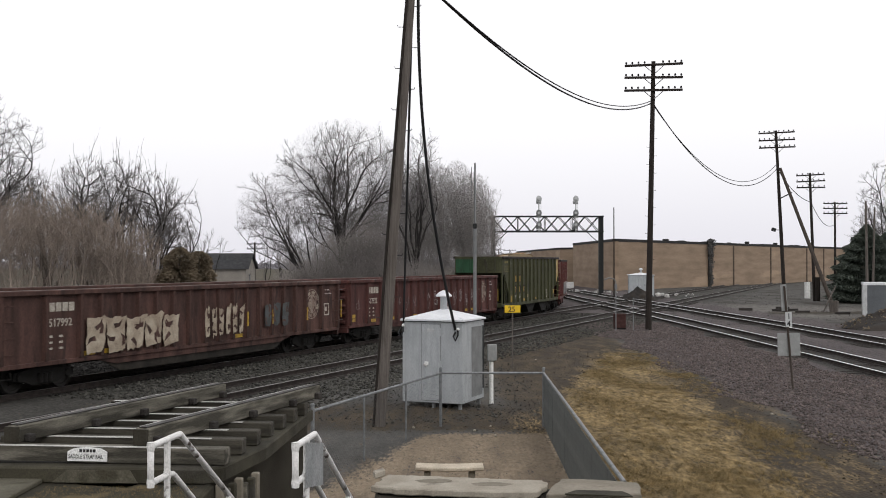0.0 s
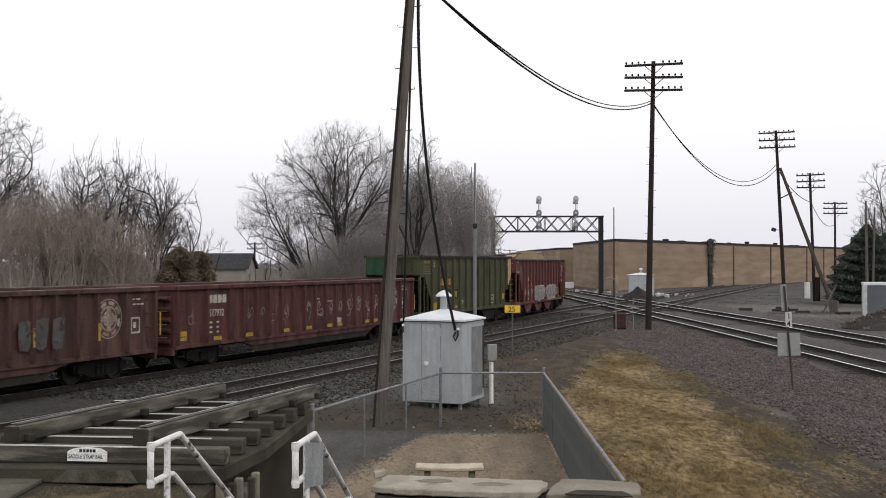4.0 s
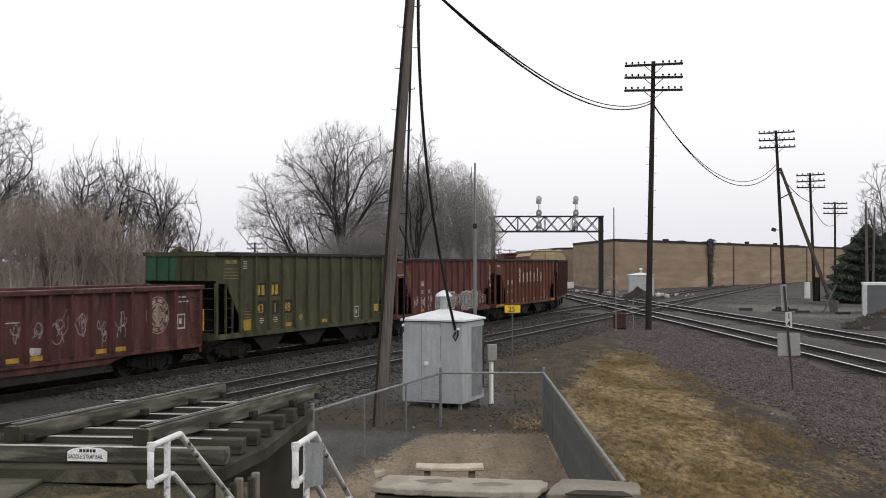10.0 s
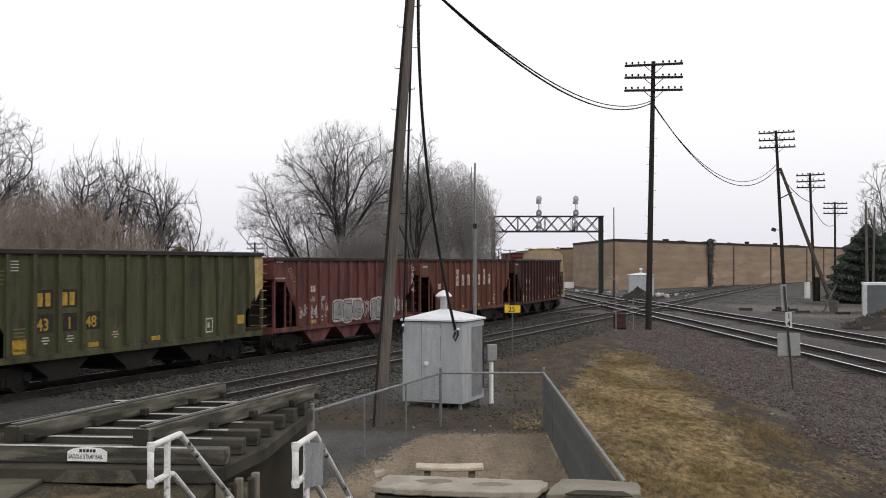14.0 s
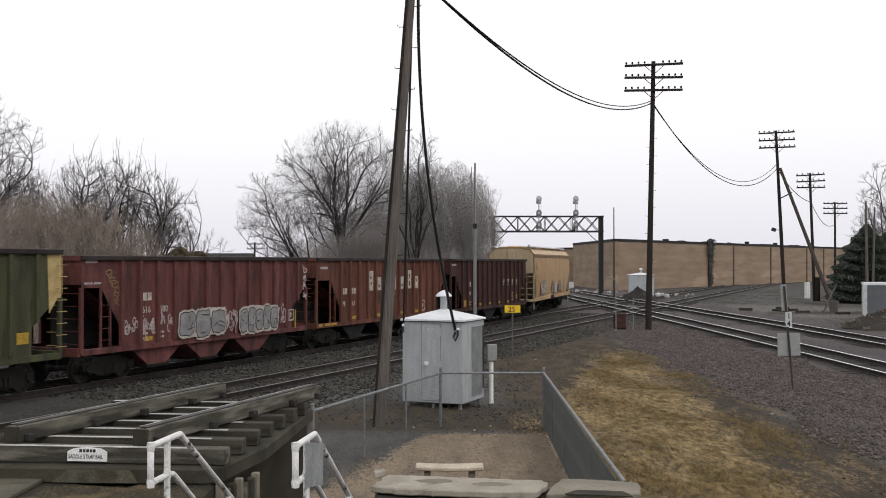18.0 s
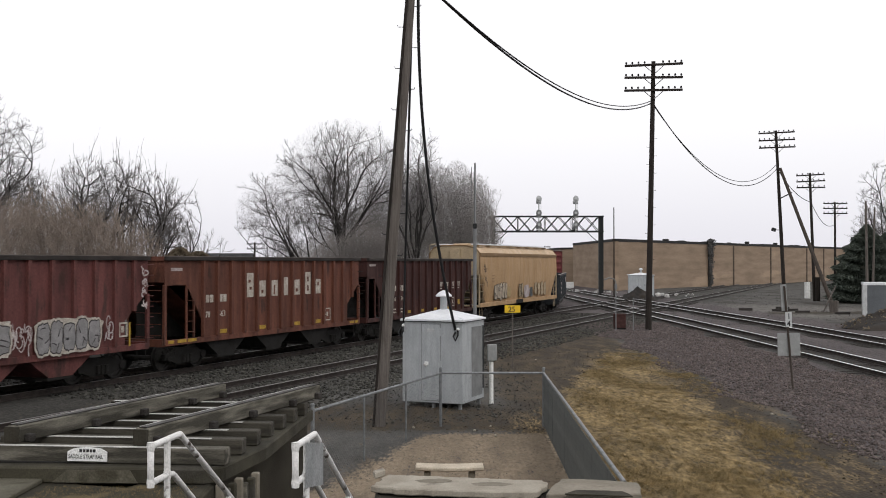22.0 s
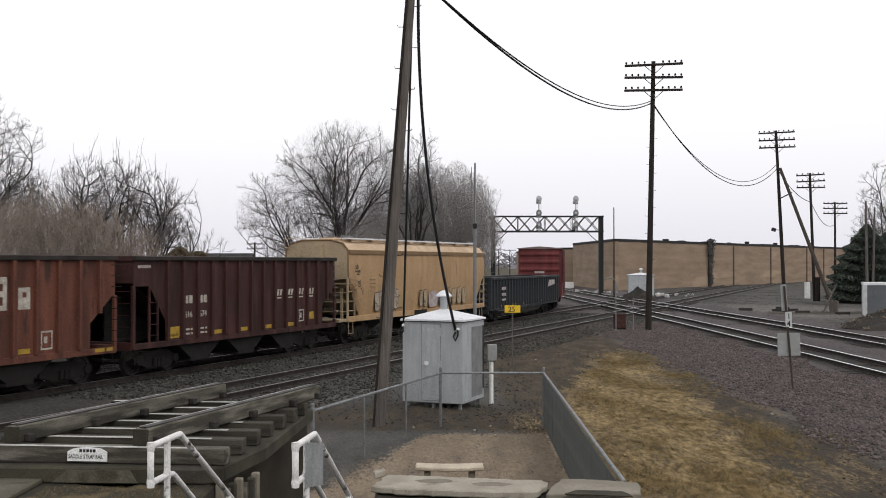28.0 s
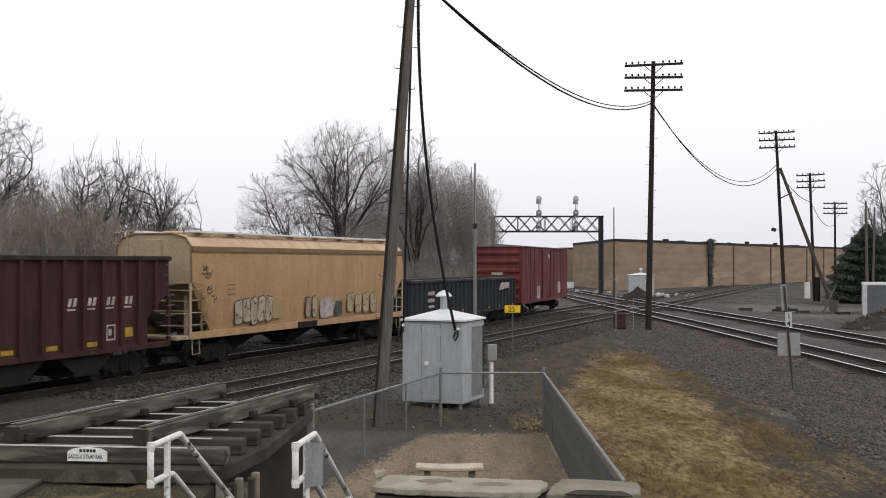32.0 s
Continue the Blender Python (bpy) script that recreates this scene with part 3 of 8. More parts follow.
    a, tall, wide = rs.rand(k) * 6.28, 0.008 + 0.06 * rs.rand(k) ** 1.5 * np.clip(0.35 + patch[keep], 0.1, 1.4), 0.006 + 0.006 * rs.rand(k)
    lean = 0.04 + 0.09 * rs.rand(k)
    z = ground_height(X, Y)
    dx, dy = np.cos(a), np.sin(a)
    co = np.stack([np.stack([X - dy * wide, Y + dx * wide, z - 0.01], -1), np.stack([X + dy * wide, Y - dx * wide, z - 0.01], -1),
                   np.stack([X + dx * lean, Y + dy * lean, z + tall], -1)], 1)
    tagged(new("dead_grass", tri_soup(co.reshape(-1, 3), np.arange(3 * k).reshape(-1, 3), M_GRASS)), "short straw-coloured dead winter grass", "grass", kind="stuff")


scatter_ground()


# ---- tracks ----
STEP = 0.1
ARC = np.arange(-70, 190, STEP)
TURN0, BEND, HEAD_END = 36.69, 0.01526, radians(90.5)


def side_curve():
    """The train's line: straight, then a tight bend to the left, then straight again."""
    th = np.cumsum(BEND / (1 + np.exp(-(ARC - TURN0) / 2))) * STEP
    th = np.minimum(th - np.interp(0, ARC, th) + HEAD, HEAD_END)
    x, y = np.cumsum(np.cos(th)) * STEP, np.cumsum(np.sin(th)) * STEP
    x, y = x - np.interp(0, ARC, x) - 8.52, y - np.interp(0, ARC, y) + 33.48
    return x - 1.5 * np.sin(th), y + 1.5 * np.cos(th), th


CX, CY, CTH = side_curve()


def on_line(s):
    return Vector((np.interp(s, ARC, CX), np.interp(s, ARC, CY), 0)), float(np.interp(s, ARC, CTH))


RAIL_PROFILE = [(-0.07, -0.17), (0.07, -0.17), (0.07, -0.155), (0.012, -0.13), (0.012, -0.045), (0.036, -0.035), (0.036, -0.006),
                (0.028, 0.0), (-0.028, 0.0), (-0.036, -0.006), (-0.036, -0.035), (-0.012, -0.045), (-0.012, -0.13), (-0.07, -0.155)]


def rail_mesh(line, off, drop, head):
    """line: points of the centre line; the rail runs off metres to its left."""
    pts = [Vector((x, y, 0)) for x, y in line]
    verts, faces, k = [], [], len(RAIL_PROFILE)
    for i, p in enumerate(pts):
        d = (pts[min(i + 1, len(pts) - 1)] - pts[max(i - 1, 0)]).normalized()
        nrm = Vector((-d.y, d.x, 0))
        for u, z in RAIL_PROFILE:
            verts.append(p + nrm * (off + u) + Vector((0, 0, z - drop)))
    for i in range(len(pts) - 1):
        for j in range(k):
            faces.append((i * k + j, i * k + (j + 1) % k, (i + 1) * k + (j + 1) % k, (i + 1) * k + j))
    faces += [tuple(range(k))[::-1], tuple((len(pts) - 1) * k + j for j in range(k))]
    me = raw(verts, faces, M_RAIL)
    me.materials.append(head)
    for f in me.polygons:
        if f.center.z > -0.03 - drop and f.normal.z > 0.3:
            f.material_index = 1
    return me


TIE = finish(boxed(-0.11, 0.11, -1.3, 1.3, -0.18, 0), M_TIE, bevel=0.012)


def track(name, label, line, drop, tie_from, tie_to, head):
    t = thing(name, pose(0, 0, 0), label, "railway track", kind="structure")
    for off in (-0.755, 0.755):
        part("rail", rail_mesh(line, off, drop, head), None, t)
    pts = np.array(line, float)
    seg = np.hypot(*np.diff(pts, axis=0).T)
    cum = np.concatenate([[0], np.cumsum(seg)])
    rnd = random.Random(len(name))
    s = tie_from
    while s < tie_to:
        x, y = np.interp(s, cum, pts[:, 0]), np.interp(s, cum, pts[:, 1])
        x2, y2 = np.interp(s + 0.3, cum, pts[:, 0]), np.interp(s + 0.3, cum, pts[:, 1])
        m = pose(x, y, -0.171 - drop - rnd.random() * 0.006, 0, 0, math.degrees(math.atan2(y2 - y, x2 - x)) + rnd.uniform(-1.2, 1.2))
        part("tie", TIE, None, t, m=m)
        s += 0.53 + rnd.uniform(-0.02, 0.02)
    return t


def line_p(o, a, b, n=12):
    return [tuple((o + ALONG * (a + (b - a) * k / n)).xy) for k in range(n + 1)]


def dense(line):
    """The same line with bends rounded."""
    pts = np.array(line, float)
    ys = np.arange(pts[0, 1], pts[-1, 1] + 1, 4.0)
    xs = np.interp(ys, pts[:, 1], pts[:, 0])
    k = np.ones(7) / 7
    xs[3:-3] = np.convolve(xs, k, "valid")
    return list(zip(xs, ys))


track("main_track", "straight rusty track with bright rail heads on grey ballast", line_p(P0, -60, 240), 0.004, 42, 142, M_RAILDULL)
track("train_track", "straight track under the freight train on dark ballast", line_p(Q0, -70, 240), 0.004, 46, 140, M_RAILDULL)
track("curve_track", "sharply curved connecting track under the freight train", [tuple(on_line(s)[0].xy) for s in np.arange(34, 186, 2.0)], 0.008, 4, 100, M_RAILDULL)
track("crossing_track", "straight track with shining rails over the crossing", dense(LINE_A), 0.0, 45, 150, M_RAILTOP)
track("far_crossing_track", "second straight track with shining rails over the crossing", dense(LINE_B), 0.0, 50, 150, M_RAILTOP)


# ---- the train ----
# metres that the train has gone, second by second
GONE = [-4.372, -1.37, 1.618, 4.575, 7.497, 10.365, 13.212, 16.074, 18.922, 21.747, 24.534, 27.257, 29.945, 32.62, 35.27, 37.896, 40.48,
        42.998, 45.464, 47.872, 50.262, 52.666, 55.101, 57.6, 60.147, 62.739, 65.371, 68.042, 70.743, 73.469, 76.21, 78.948, 81.689]
CARS = []
WHEEL_R = 0.42


def gone(t):
    i = min(int(t), 31)
    u = t - i
    y = [2 * GONE[0] - GONE[1]] + GONE + [2 * GONE[-1] - GONE[-2]]
    a, b, c, d = y[i:i + 4]
    return 0.5 * (2 * b + (c - a) * u + (2 * a - 5 * b + 4 * c - d) * u * u + (3 * b - a - 3 * c + d) * u ** 3)


def wheelset_mesh():
    bm = B()
    turn = Matrix.Rotation(radians(90), 4, "X")
    for s in (-1, 1):
        m = Matrix.Translation((0, s * 0.755, 0)) @ Matrix.Rotation(radians(-90 * s), 4, "X")
        lathe(bm, [(0.45, -0.06), (0.45, -0.03), (WHEEL_R, -0.02), (WHEEL_R - 0.01, 0.07), (0.34, 0.07), (0.32, 0.03), (0.16, 0.02), (0.13, 0.06), (0.02, 0.06)], 20, m)
    lathe(bm, [(0.08, -0.98), (0.09, -0.75), (0.075, 0), (0.09, 0.75), (0.08, 0.98)], 10, turn)
    for k in range(3):
        a = 2.094 * k
        box(bm, 0.19 * math.cos(a) - 0.03, 0.19 * math.cos(a) + 0.03, -0.83, -0.78, 0.19 * math.sin(a) - 0.03, 0.19 * math.sin(a) + 0.03)
    return finish(bm, M_STEEL)


def side_frame_mesh():
    bm = B()
    prism(bm, [(-1.12, 0.36), (-0.8, 0.33), (-0.45, 0.2), (0.45, 0.2), (0.8, 0.33), (1.12, 0.36), (1.12, 0.55), (0.75, 0.6), (0.4, 0.72), (-0.4, 0.72), (-0.75, 0.6), (-1.12, 0.55)], -0.07, 0.07)
    for x in (-0.9, 0.9):
        lathe(bm, [(0.11, -0.12), (0.13, -0.1), (0.13, 0.1), (0.11, 0.12)], 10, Matrix.Translation((x, 0, 0.43)) @ Matrix.Rotation(radians(90), 4, "X"))
    for x in (-0.17, 0, 0.17):
        lathe(bm, [(0.07, 0.25), (0.07, 0.5)], 8, Matrix.Translation((x, -0.1, 0)))
    return finish(bm, M_GRIMESHADE)


WHEELSET, SIDE_FRAME = wheelset_mesh(), side_frame_mesh()
COUPLER = finish(box(box(boxed(0, 0.55, -0.07, 0.07, -0.07, 0.07), 0.4, 0.62, -0.17, 0.05, -0.14, 0.14), 0.5, 0.64, 0.04, 0.16, -0.12, 0.12), M_GRIMESHADE, bevel=0.02)
HOSE = finish(tube(B(), [(0, 0, 0), (0.12, 0, -0.12), (0.3, 0.02, -0.26), (0.5, 0.05, -0.22)], 0.022, 6), M_CABLE)


def rolling(name, label, category, front, back, pivot, width=3.0):
    """An empty at the middle of the wagon on the rail heads, x towards the train's rear, with trucks, sill and couplers."""
    car = thing(name, pose(0, 0, 0), label, category, "freight train")
    L = back - front
    base = L - 2 * pivot
    for k in (-1, 1):
        truck = part("truck", boxed(-0.2, 0.2, -1.0, 1.0, 0.4, 0.68), M_GRIMESHADE, car, "dark grimy four-wheeled truck, underside shade in its colour", bevel=0.03, m=pose(k * base / 2, 0, 0))
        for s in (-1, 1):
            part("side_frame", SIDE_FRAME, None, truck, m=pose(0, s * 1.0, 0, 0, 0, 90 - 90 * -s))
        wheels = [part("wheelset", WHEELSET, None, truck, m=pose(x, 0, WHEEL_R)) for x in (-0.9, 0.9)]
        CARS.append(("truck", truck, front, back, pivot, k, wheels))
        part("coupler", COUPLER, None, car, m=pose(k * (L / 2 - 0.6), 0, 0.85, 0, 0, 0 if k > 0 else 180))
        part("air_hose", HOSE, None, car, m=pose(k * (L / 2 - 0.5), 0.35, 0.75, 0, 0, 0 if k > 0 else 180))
    part("center_sill", boxed(-L / 2 + 0.55, L / 2 - 0.55, -0.17, 0.17, 0.72, 1.0), M_GRIMESHADE, car)
    CARS.append(("car", car, front, back, pivot, 0, ()))
    return car, L


RUNG = {}


def ladder(car, x, z0, z1, mat, wide=0.42, y=-1.5, rungs=6, ends=False):
    """Grab irons beside a corner, each a part; ends: across the wagon's end."""
    key = (mat.name, wide)
    if key not in RUNG:
        RUNG[key] = finish(tube(B(), [(-wide / 2, 0, 0), (-wide / 2, -0.07, 0), (wide / 2, -0.07, 0), (wide / 2, 0, 0)], 0.012, 5), mat)
    for k in range(rungs):
        z = z0 + (z1 - z0) * k / (rungs - 1)
        part("rung", RUNG[key], None, car, m=pose(x, y, z, 0, 0, 0 if not ends else 90 * (1 if x > 0 else -1)))


def strip(car, x, z, w, h, mat, y, name="reflector", label=""):
    part(name, boxed(x - w / 2, x + w / 2, y - 0.004, y + 0.004, z - h / 2, z + h / 2), mat, car, label)


def smear(car, x, z, w, h, mat, y, seed, label="", name="paint_patch"):
    """A rolled-on patch of paint with a ragged rim."""
    rnd = random.Random(seed)
    ring = []
    for k in range(22):
        a = 2 * math.pi * k / 22
        q = max(abs(math.cos(a)), abs(math.sin(a))) ** -0.85 * rnd.uniform(0.84, 1.06)
        ring.append((x + w / 2 * q * math.cos(a), z + h / 2 * q * math.sin(a)))
    part(name, prism(B(), ring, y - 0.003, y + 0.003), mat, car, label)


def bars(car, x, z, y, widths, h, mat, gap=0.05, name="lettering", label="", lean=0.0):
    """Lettering shown as plain blocks."""
    bm = B()
    for w in widths:
        prism(bm, [(x, z), (x + w, z), (x + w + lean, z + h), (x + lean, z + h)], y - 0.003, y + 0.003)
        x += w + gap
    part(name, bm, mat, car, label)


def number(car, x, z, y, text, size, mat, slant=0.0, spread=1.0):
    me = lettering(text, size, mat, slant=slant)
    if spread != 1.0:
        me.transform(Matrix.Diagonal((spread, 1, 1, 1)))
    part("number", me, None, car, m=pose(x, y - 0.002, z))


def ribbon(pts, r, y):
    """One unbroken band of paint along a smooth line on the wagon's side."""
    line = []
    for k in range(len(pts) - 1):
        p0, p1, p2, p3 = pts[max(k - 1, 0)], pts[k], pts[k + 1], pts[min(k + 2, len(pts) - 1)]
        for j in range(4):
            u = j / 4
            line.append([0.5 * (2 * p1[i] + (p2[i] - p0[i]) * u + (2 * p0[i] - 5 * p1[i] + 4 * p2[i] - p3[i]) * u * u + (3 * p1[i] - p0[i] - 3 * p2[i] + p3[i]) * u ** 3) for i in (0, 1)])
    line.append(list(pts[-1]))
    bm = B()
    rows = []
    for k, p in enumerate(line):
        q0, q1 = line[max(k - 1, 0)], line[min(k + 1, len(line) - 1)]
        d = Vector((q1[0] - q0[0], q1[1] - q0[1]))
        d = d.normalized() if d.length > 1e-6 else Vector((1, 0))
        rows.append([bm.verts.new((p[0] - d.y * s * r, y - 0.00002 * k, p[1] + d.x * s * r)) for s in (1, -1)])
    for m, n in zip(rows, rows[1:]):
        bm.faces.new((m[0], m[1], n[1], n[0]))
    return bm




def blob(x, z, w, h, rnd, spike=0.0, lean=0.0):
    """The outline of one fat spray-painted shape: a box with swollen sides and flared corners."""
    ring = []
    for k in range(26):
        a = 2 * math.pi * k / 26
        q = (abs(math.cos(a)) ** 4 + abs(math.sin(a)) ** 4) ** -0.25 * rnd.uniform(0.88, 1.04)
        if spike and k in (3, 4, 10, 17, 23):
            q *= 1 + spike * rnd.random() * (1.0 if k < 14 else 0.35)
        ring.append((x + w / 2 * q * math.cos(a) + lean * h / 2 * q * math.sin(a), z + h / 2 * q * math.sin(a)))
    return ring


def swell(ring, by):
    cx, cz = sum(p[0] for p in ring) / len(ring), sum(p[1] for p in ring) / len(ring)
    out = []
    for x, z in ring:
        d = math.hypot(x - cx, z - cz) + 1e-6
        out.append((x + (x - cx) / d * by, z + (z - cz) / d * by))
    return out


def throwup(car, x0, x1, z0, z1, y, letters, mat, line, seed, label, rim=None, spike=0.0, slot=0.06, fat=1.0, halo=None):
    """Fat graffiti shapes side by side: filled bodies, their rims, and slots of the line colour in them."""
    rnd = random.Random(seed)
    w = (x1 - x0) / letters
    fill, edge, inner, glow = B(), B(), B(), B()
    for k in range(letters):
        x, z = x0 + w * (k + 0.5), (z0 + z1) / 2 + rnd.uniform(-0.04, 0.04) * (z1 - z0)
        h = (z1 - z0) * rnd.uniform(0.88, 1.05)
        ring = blob(x, z, w * 0.92 * fat, h, rnd, spike, rnd.uniform(-0.06, 0.12))
        d = 0.0006 * k
        prism(fill, ring, y - 0.011 - d, y - 0.007)
        if rim:
            prism(edge, swell(ring, 0.035), y - 0.005 - d, y - 0.001)
        if halo:
            prism(glow, swell(ring, 0.1), y - 0.0012 - d * 0.3, y + 0.001)
        for j in range(3):
            a = rnd.uniform(0, 6.28)
            cx, cz = x + w * 0.3 * math.cos(a), z + h * 0.34 * math.sin(a)
            b = a + rnd.uniform(-0.9, 0.9) + (1.57 if rnd.random() < 0.4 else 0)
            ux, uz = w * 0.24 * math.cos(b), h * 0.2 * math.sin(b)
            n = math.hypot(ux, uz)
            px, pz = -uz / n * slot * 0.5, ux / n * slot * 0.5
            bend = rnd.uniform(-1.5, 1.5)
            prism(inner, [(cx - ux + px, cz - uz + pz), (cx - ux - px, cz - uz - pz), (cx + px * bend - px * 0.7, cz + pz * bend - pz * 0.7), (cx + ux, cz + uz), (cx + px * bend + px * 0.7, cz + pz * bend + pz * 0.7)], y - 0.0165, y - 0.0155 - 0.0002 * j)
    g = part("graffiti", fill, mat, car, label)
    if rim:
        part("outline", edge, rim, g)
    if halo:
        part("halo", glow, halo, g)
    part("shading", inner, line, g)


def doodle(car, x, z, w, h, y, mat, seed, strokes=3, r=0.014):
    """A small thin tag: loops and hooks of one spray line."""
    rnd = random.Random(seed)
    me = B()
    for k in range(strokes):
        a0, turn = rnd.uniform(0, 6.28), rnd.choice((-1, 1)) * rnd.uniform(2.2, 5.6)
        cx, cz = x + w * rnd.uniform(-0.22, 0.22), z + h * rnd.uniform(-0.25, 0.25)
        rx, rz = w * rnd.uniform(0.12, 0.34), h * rnd.uniform(0.14, 0.34)
        pts = [(cx + rx * math.cos(a0 + turn * j / 7), cz + rz * math.sin(a0 + turn * j / 7)) for j in range(8)]
        if rnd.random() < 0.6:
            pts.append((pts[-1][0] + w * rnd.uniform(-0.3, 0.3), pts[-1][1] + h * rnd.choice((-0.35, 0.3))))
        one = ribbon(pts, r, y - 0.0012 * k)
        tmp = bpy.data.meshes.new("stroke")
        one.to_mesh(tmp)
        one.free()
        me.from_mesh(tmp)
        bpy.data.meshes.remove(tmp)
    part("graffiti", me, mat, car, "thin white spray tag")


def sign_block(car, x, z0, z1, w, y, mat, slots):
    """One character of a painted name as a plain block with slots; slots: (left, right, low, high) shares of the block."""
    bm, h = B(), z1 - z0
    cols = sorted({0.0, 1.0} | {v for q in slots for v in q[:2]})
    rows = sorted({0.0, 1.0} | {v for q in slots for v in q[2:]})
    for a, b in zip(cols, cols[1:]):
        for c, d in zip(rows, rows[1:]):
            m, n = (a + b) / 2, (c + d) / 2
            if not any(q[0] < m < q[1] and q[2] < n < q[3] for q in slots):
                box(bm, x - w / 2 + a * w, x - w / 2 + b * w, y - 0.006, y, z0 + c * h, z0 + d * h)
    bmesh.ops.remove_doubles(bm, verts=bm.verts, dist=1e-5)
    part("lettering", bm, mat, car, "worn white painted name block")


def spine(xs):
    return [(a + b) / 2 for a, b in zip(xs, xs[1:])]


def hopper(name, label, front, back, paint, seed, handles, top=3.66):
    """An open-top hopper wagon: ribbed sides cut away at the ends, three bays, end platforms with ladders."""
    car, L = rolling(name, label, "hopper wagon", front, back, 2.05)
    e, sill = L / 2 - 0.42, 1.0
    Y = 1.44
    n, head, tail = {3: (12, 1.4, 0.9), 5: (12, 1.65, 0.7), 11: (13, 1.98, 0.7), 13: (13, 1.6, 0.72)}[seed]
    xs = [-e + head + (2 * e - head - tail) * k / n for k in range(n + 1)]
    cut = {-1: [(0.0, 2.75), (head - 0.85, 2.75), (head - 0.03, 1.62), (head - 0.03, sill)], 1: [(0.0, 2.5), (0.12, 2.5), (1.05, 1.75), (1.05, sill)]}
    for s in (-1, 1):
        poly = [(-e, top)] + [(-e + u, z) for u, z in cut[-1]] + [(e - u, z) for u, z in cut[1][::-1]] + [(e, top)]
        part("side_panel", prism(B(), poly, s * Y - 0.012, s * Y + 0.012), paint, car)
        part("side_sill", boxed(-e, e, s * Y - 0.05, s * Y + 0.05, sill - 0.14, sill + 0.04), paint, car, bevel=0.01)
        chord = part("top_chord", boxed(-e - 0.02, e + 0.02, s * (Y + 0.03) - 0.09, s * (Y + 0.03) + 0.09, top - 0.13, top), M_CHORD, car, "dark top chord", bevel=0.015)
        part("worn_edge", boxed(-e, e, s * (Y + 0.03) - 0.07, s * (Y + 0.03) + 0.07, top, top + 0.008), M_WORN, chord, "worn top edge with its highlight put into the colour")
        for x in xs:
            low = sill + 0.04 if x < e - 1.05 else 1.75 + (x - e + 1.05) * 0.8
            bm = prism(B(), [(-0.065, s * (Y + 0.012)), (-0.06, s * (Y + 0.11)), (0.06, s * (Y + 0.11)), (0.065, s * (Y + 0.012))], low, top - 0.13, "z")
            part("side_stake", bm, paint, car, m=pose(x, 0, 0))
        for k in (-1, 1):
            part("corner_post", boxed(k * e - 0.06, k * e + 0.06, s * Y - 0.05, s * Y + 0.05, sill - 0.1, 2.76 if k < 0 else 2.52), paint, car, bevel=0.01)
            part("step", tube(B(), [(k * (e - 0.1), s * Y, sill - 0.1), (k * (e - 0.1), s * (Y + 0.03), 0.5), (k * (e - 0.5), s * (Y + 0.03), 0.5), (k * (e - 0.5), s * Y, sill - 0.1)], 0.014, 5), M_GRIMESHADE, car)
        for u in (head - 0.85, head - 0.45):
            part("brace_post", boxed(-e + u - 0.03, -e + u + 0.03, s * Y - 0.03, s * Y + 0.03, sill, 2.75 if u < head - 0.6 else 2.25), paint, car)
    for k in (-1, 1):
        hi, run = (2.85, 2.9) if k < 0 else (2.6, 2.2)
        bm = B()
        quad(bm, [(k * e, -Y, hi), (k * e, Y, hi), (k * (e - run), Y, 1.05), (k * (e - run), -Y, 1.05)])
        bmesh.ops.solidify(bm, geom=bm.faces[:], thickness=0.02)
        part("slope_sheet", bm, paint, car)
        part("end_wall", boxed(k * e - 0.015, k * e + 0.015, -Y, Y, hi, top - 0.1), paint, car)
        # added dark plate that blocks the bright view through the end opening
        part("end_web", prism(B(), [(k * (e - 0.1), hi - 0.05), (k * (e - run), 1.02), (k * (e - 0.1), 1.02)], -0.3, -0.27), M_GRIMESHADE, car)
        part("end_chord", boxed(k * e - 0.07, k * e + 0.07, -Y, Y, top - 0.14, top - 0.004), paint, car)
        part("end_sill", boxed(k * e - 0.1, k * e + 0.08, -Y, Y, sill - 0.16, sill + 0.08), paint, car, bevel=0.01)
    ladder(car, e - 0.02, 1.2, 3.4, handles, 0.32, -Y - 0.05, 8)
    ladder(car, e + 0.06, 1.2, 3.4, handles, 0.4, -Y + 0.3, 7, True)
    ladder(car, -e - 0.06, 1.2, 2.6, paint, 0.4, -Y + 0.3, 5, True)
    ladder(car, -e + head - 0.65, 1.25, 2.25, paint, 0.38, -Y + 0.02, 4)
    for k, x in enumerate((-e + 3.55, 0.0, e - 3.55)):
        bm = B()
        for s in (-1, 1):
            prism(bm, [(x - 1.45, 1.02), (x + 1.45, 1.02), (x + 0.45, 0.36), (x - 0.45, 0.36)], s * 1.3 - 0.015, s * 1.3 + 0.015)
        quad(bm, [(x - 1.45, -1.3, 1.02), (x - 1.45, 1.3, 1.02), (x - 0.45, 1.3, 0.36), (x - 0.45, -1.3, 0.36)])
        quad(bm, [(x + 1.45, -1.3, 1.02), (x + 1.45, 1.3, 1.02), (x + 0.45, 1.3, 0.36), (x + 0.45, -1.3, 0.36)])
        # all but one wagon's bays get the underside shade in their colour
        bay = part("hopper_bay", bm, paint if seed == 5 else M_GRIMESHADE, car)
        part("gate", boxed(x - 0.5, x + 0.5, -1.32, 1.32, 0.28, 0.36), M_GRIMESHADE, bay)
    part("load", boxed(-e + 0.1, e - 0.1, -Y + 0.03, Y - 0.03, 2.98, 3.05), M_LOAD, car, "dark residue inside the wagon")
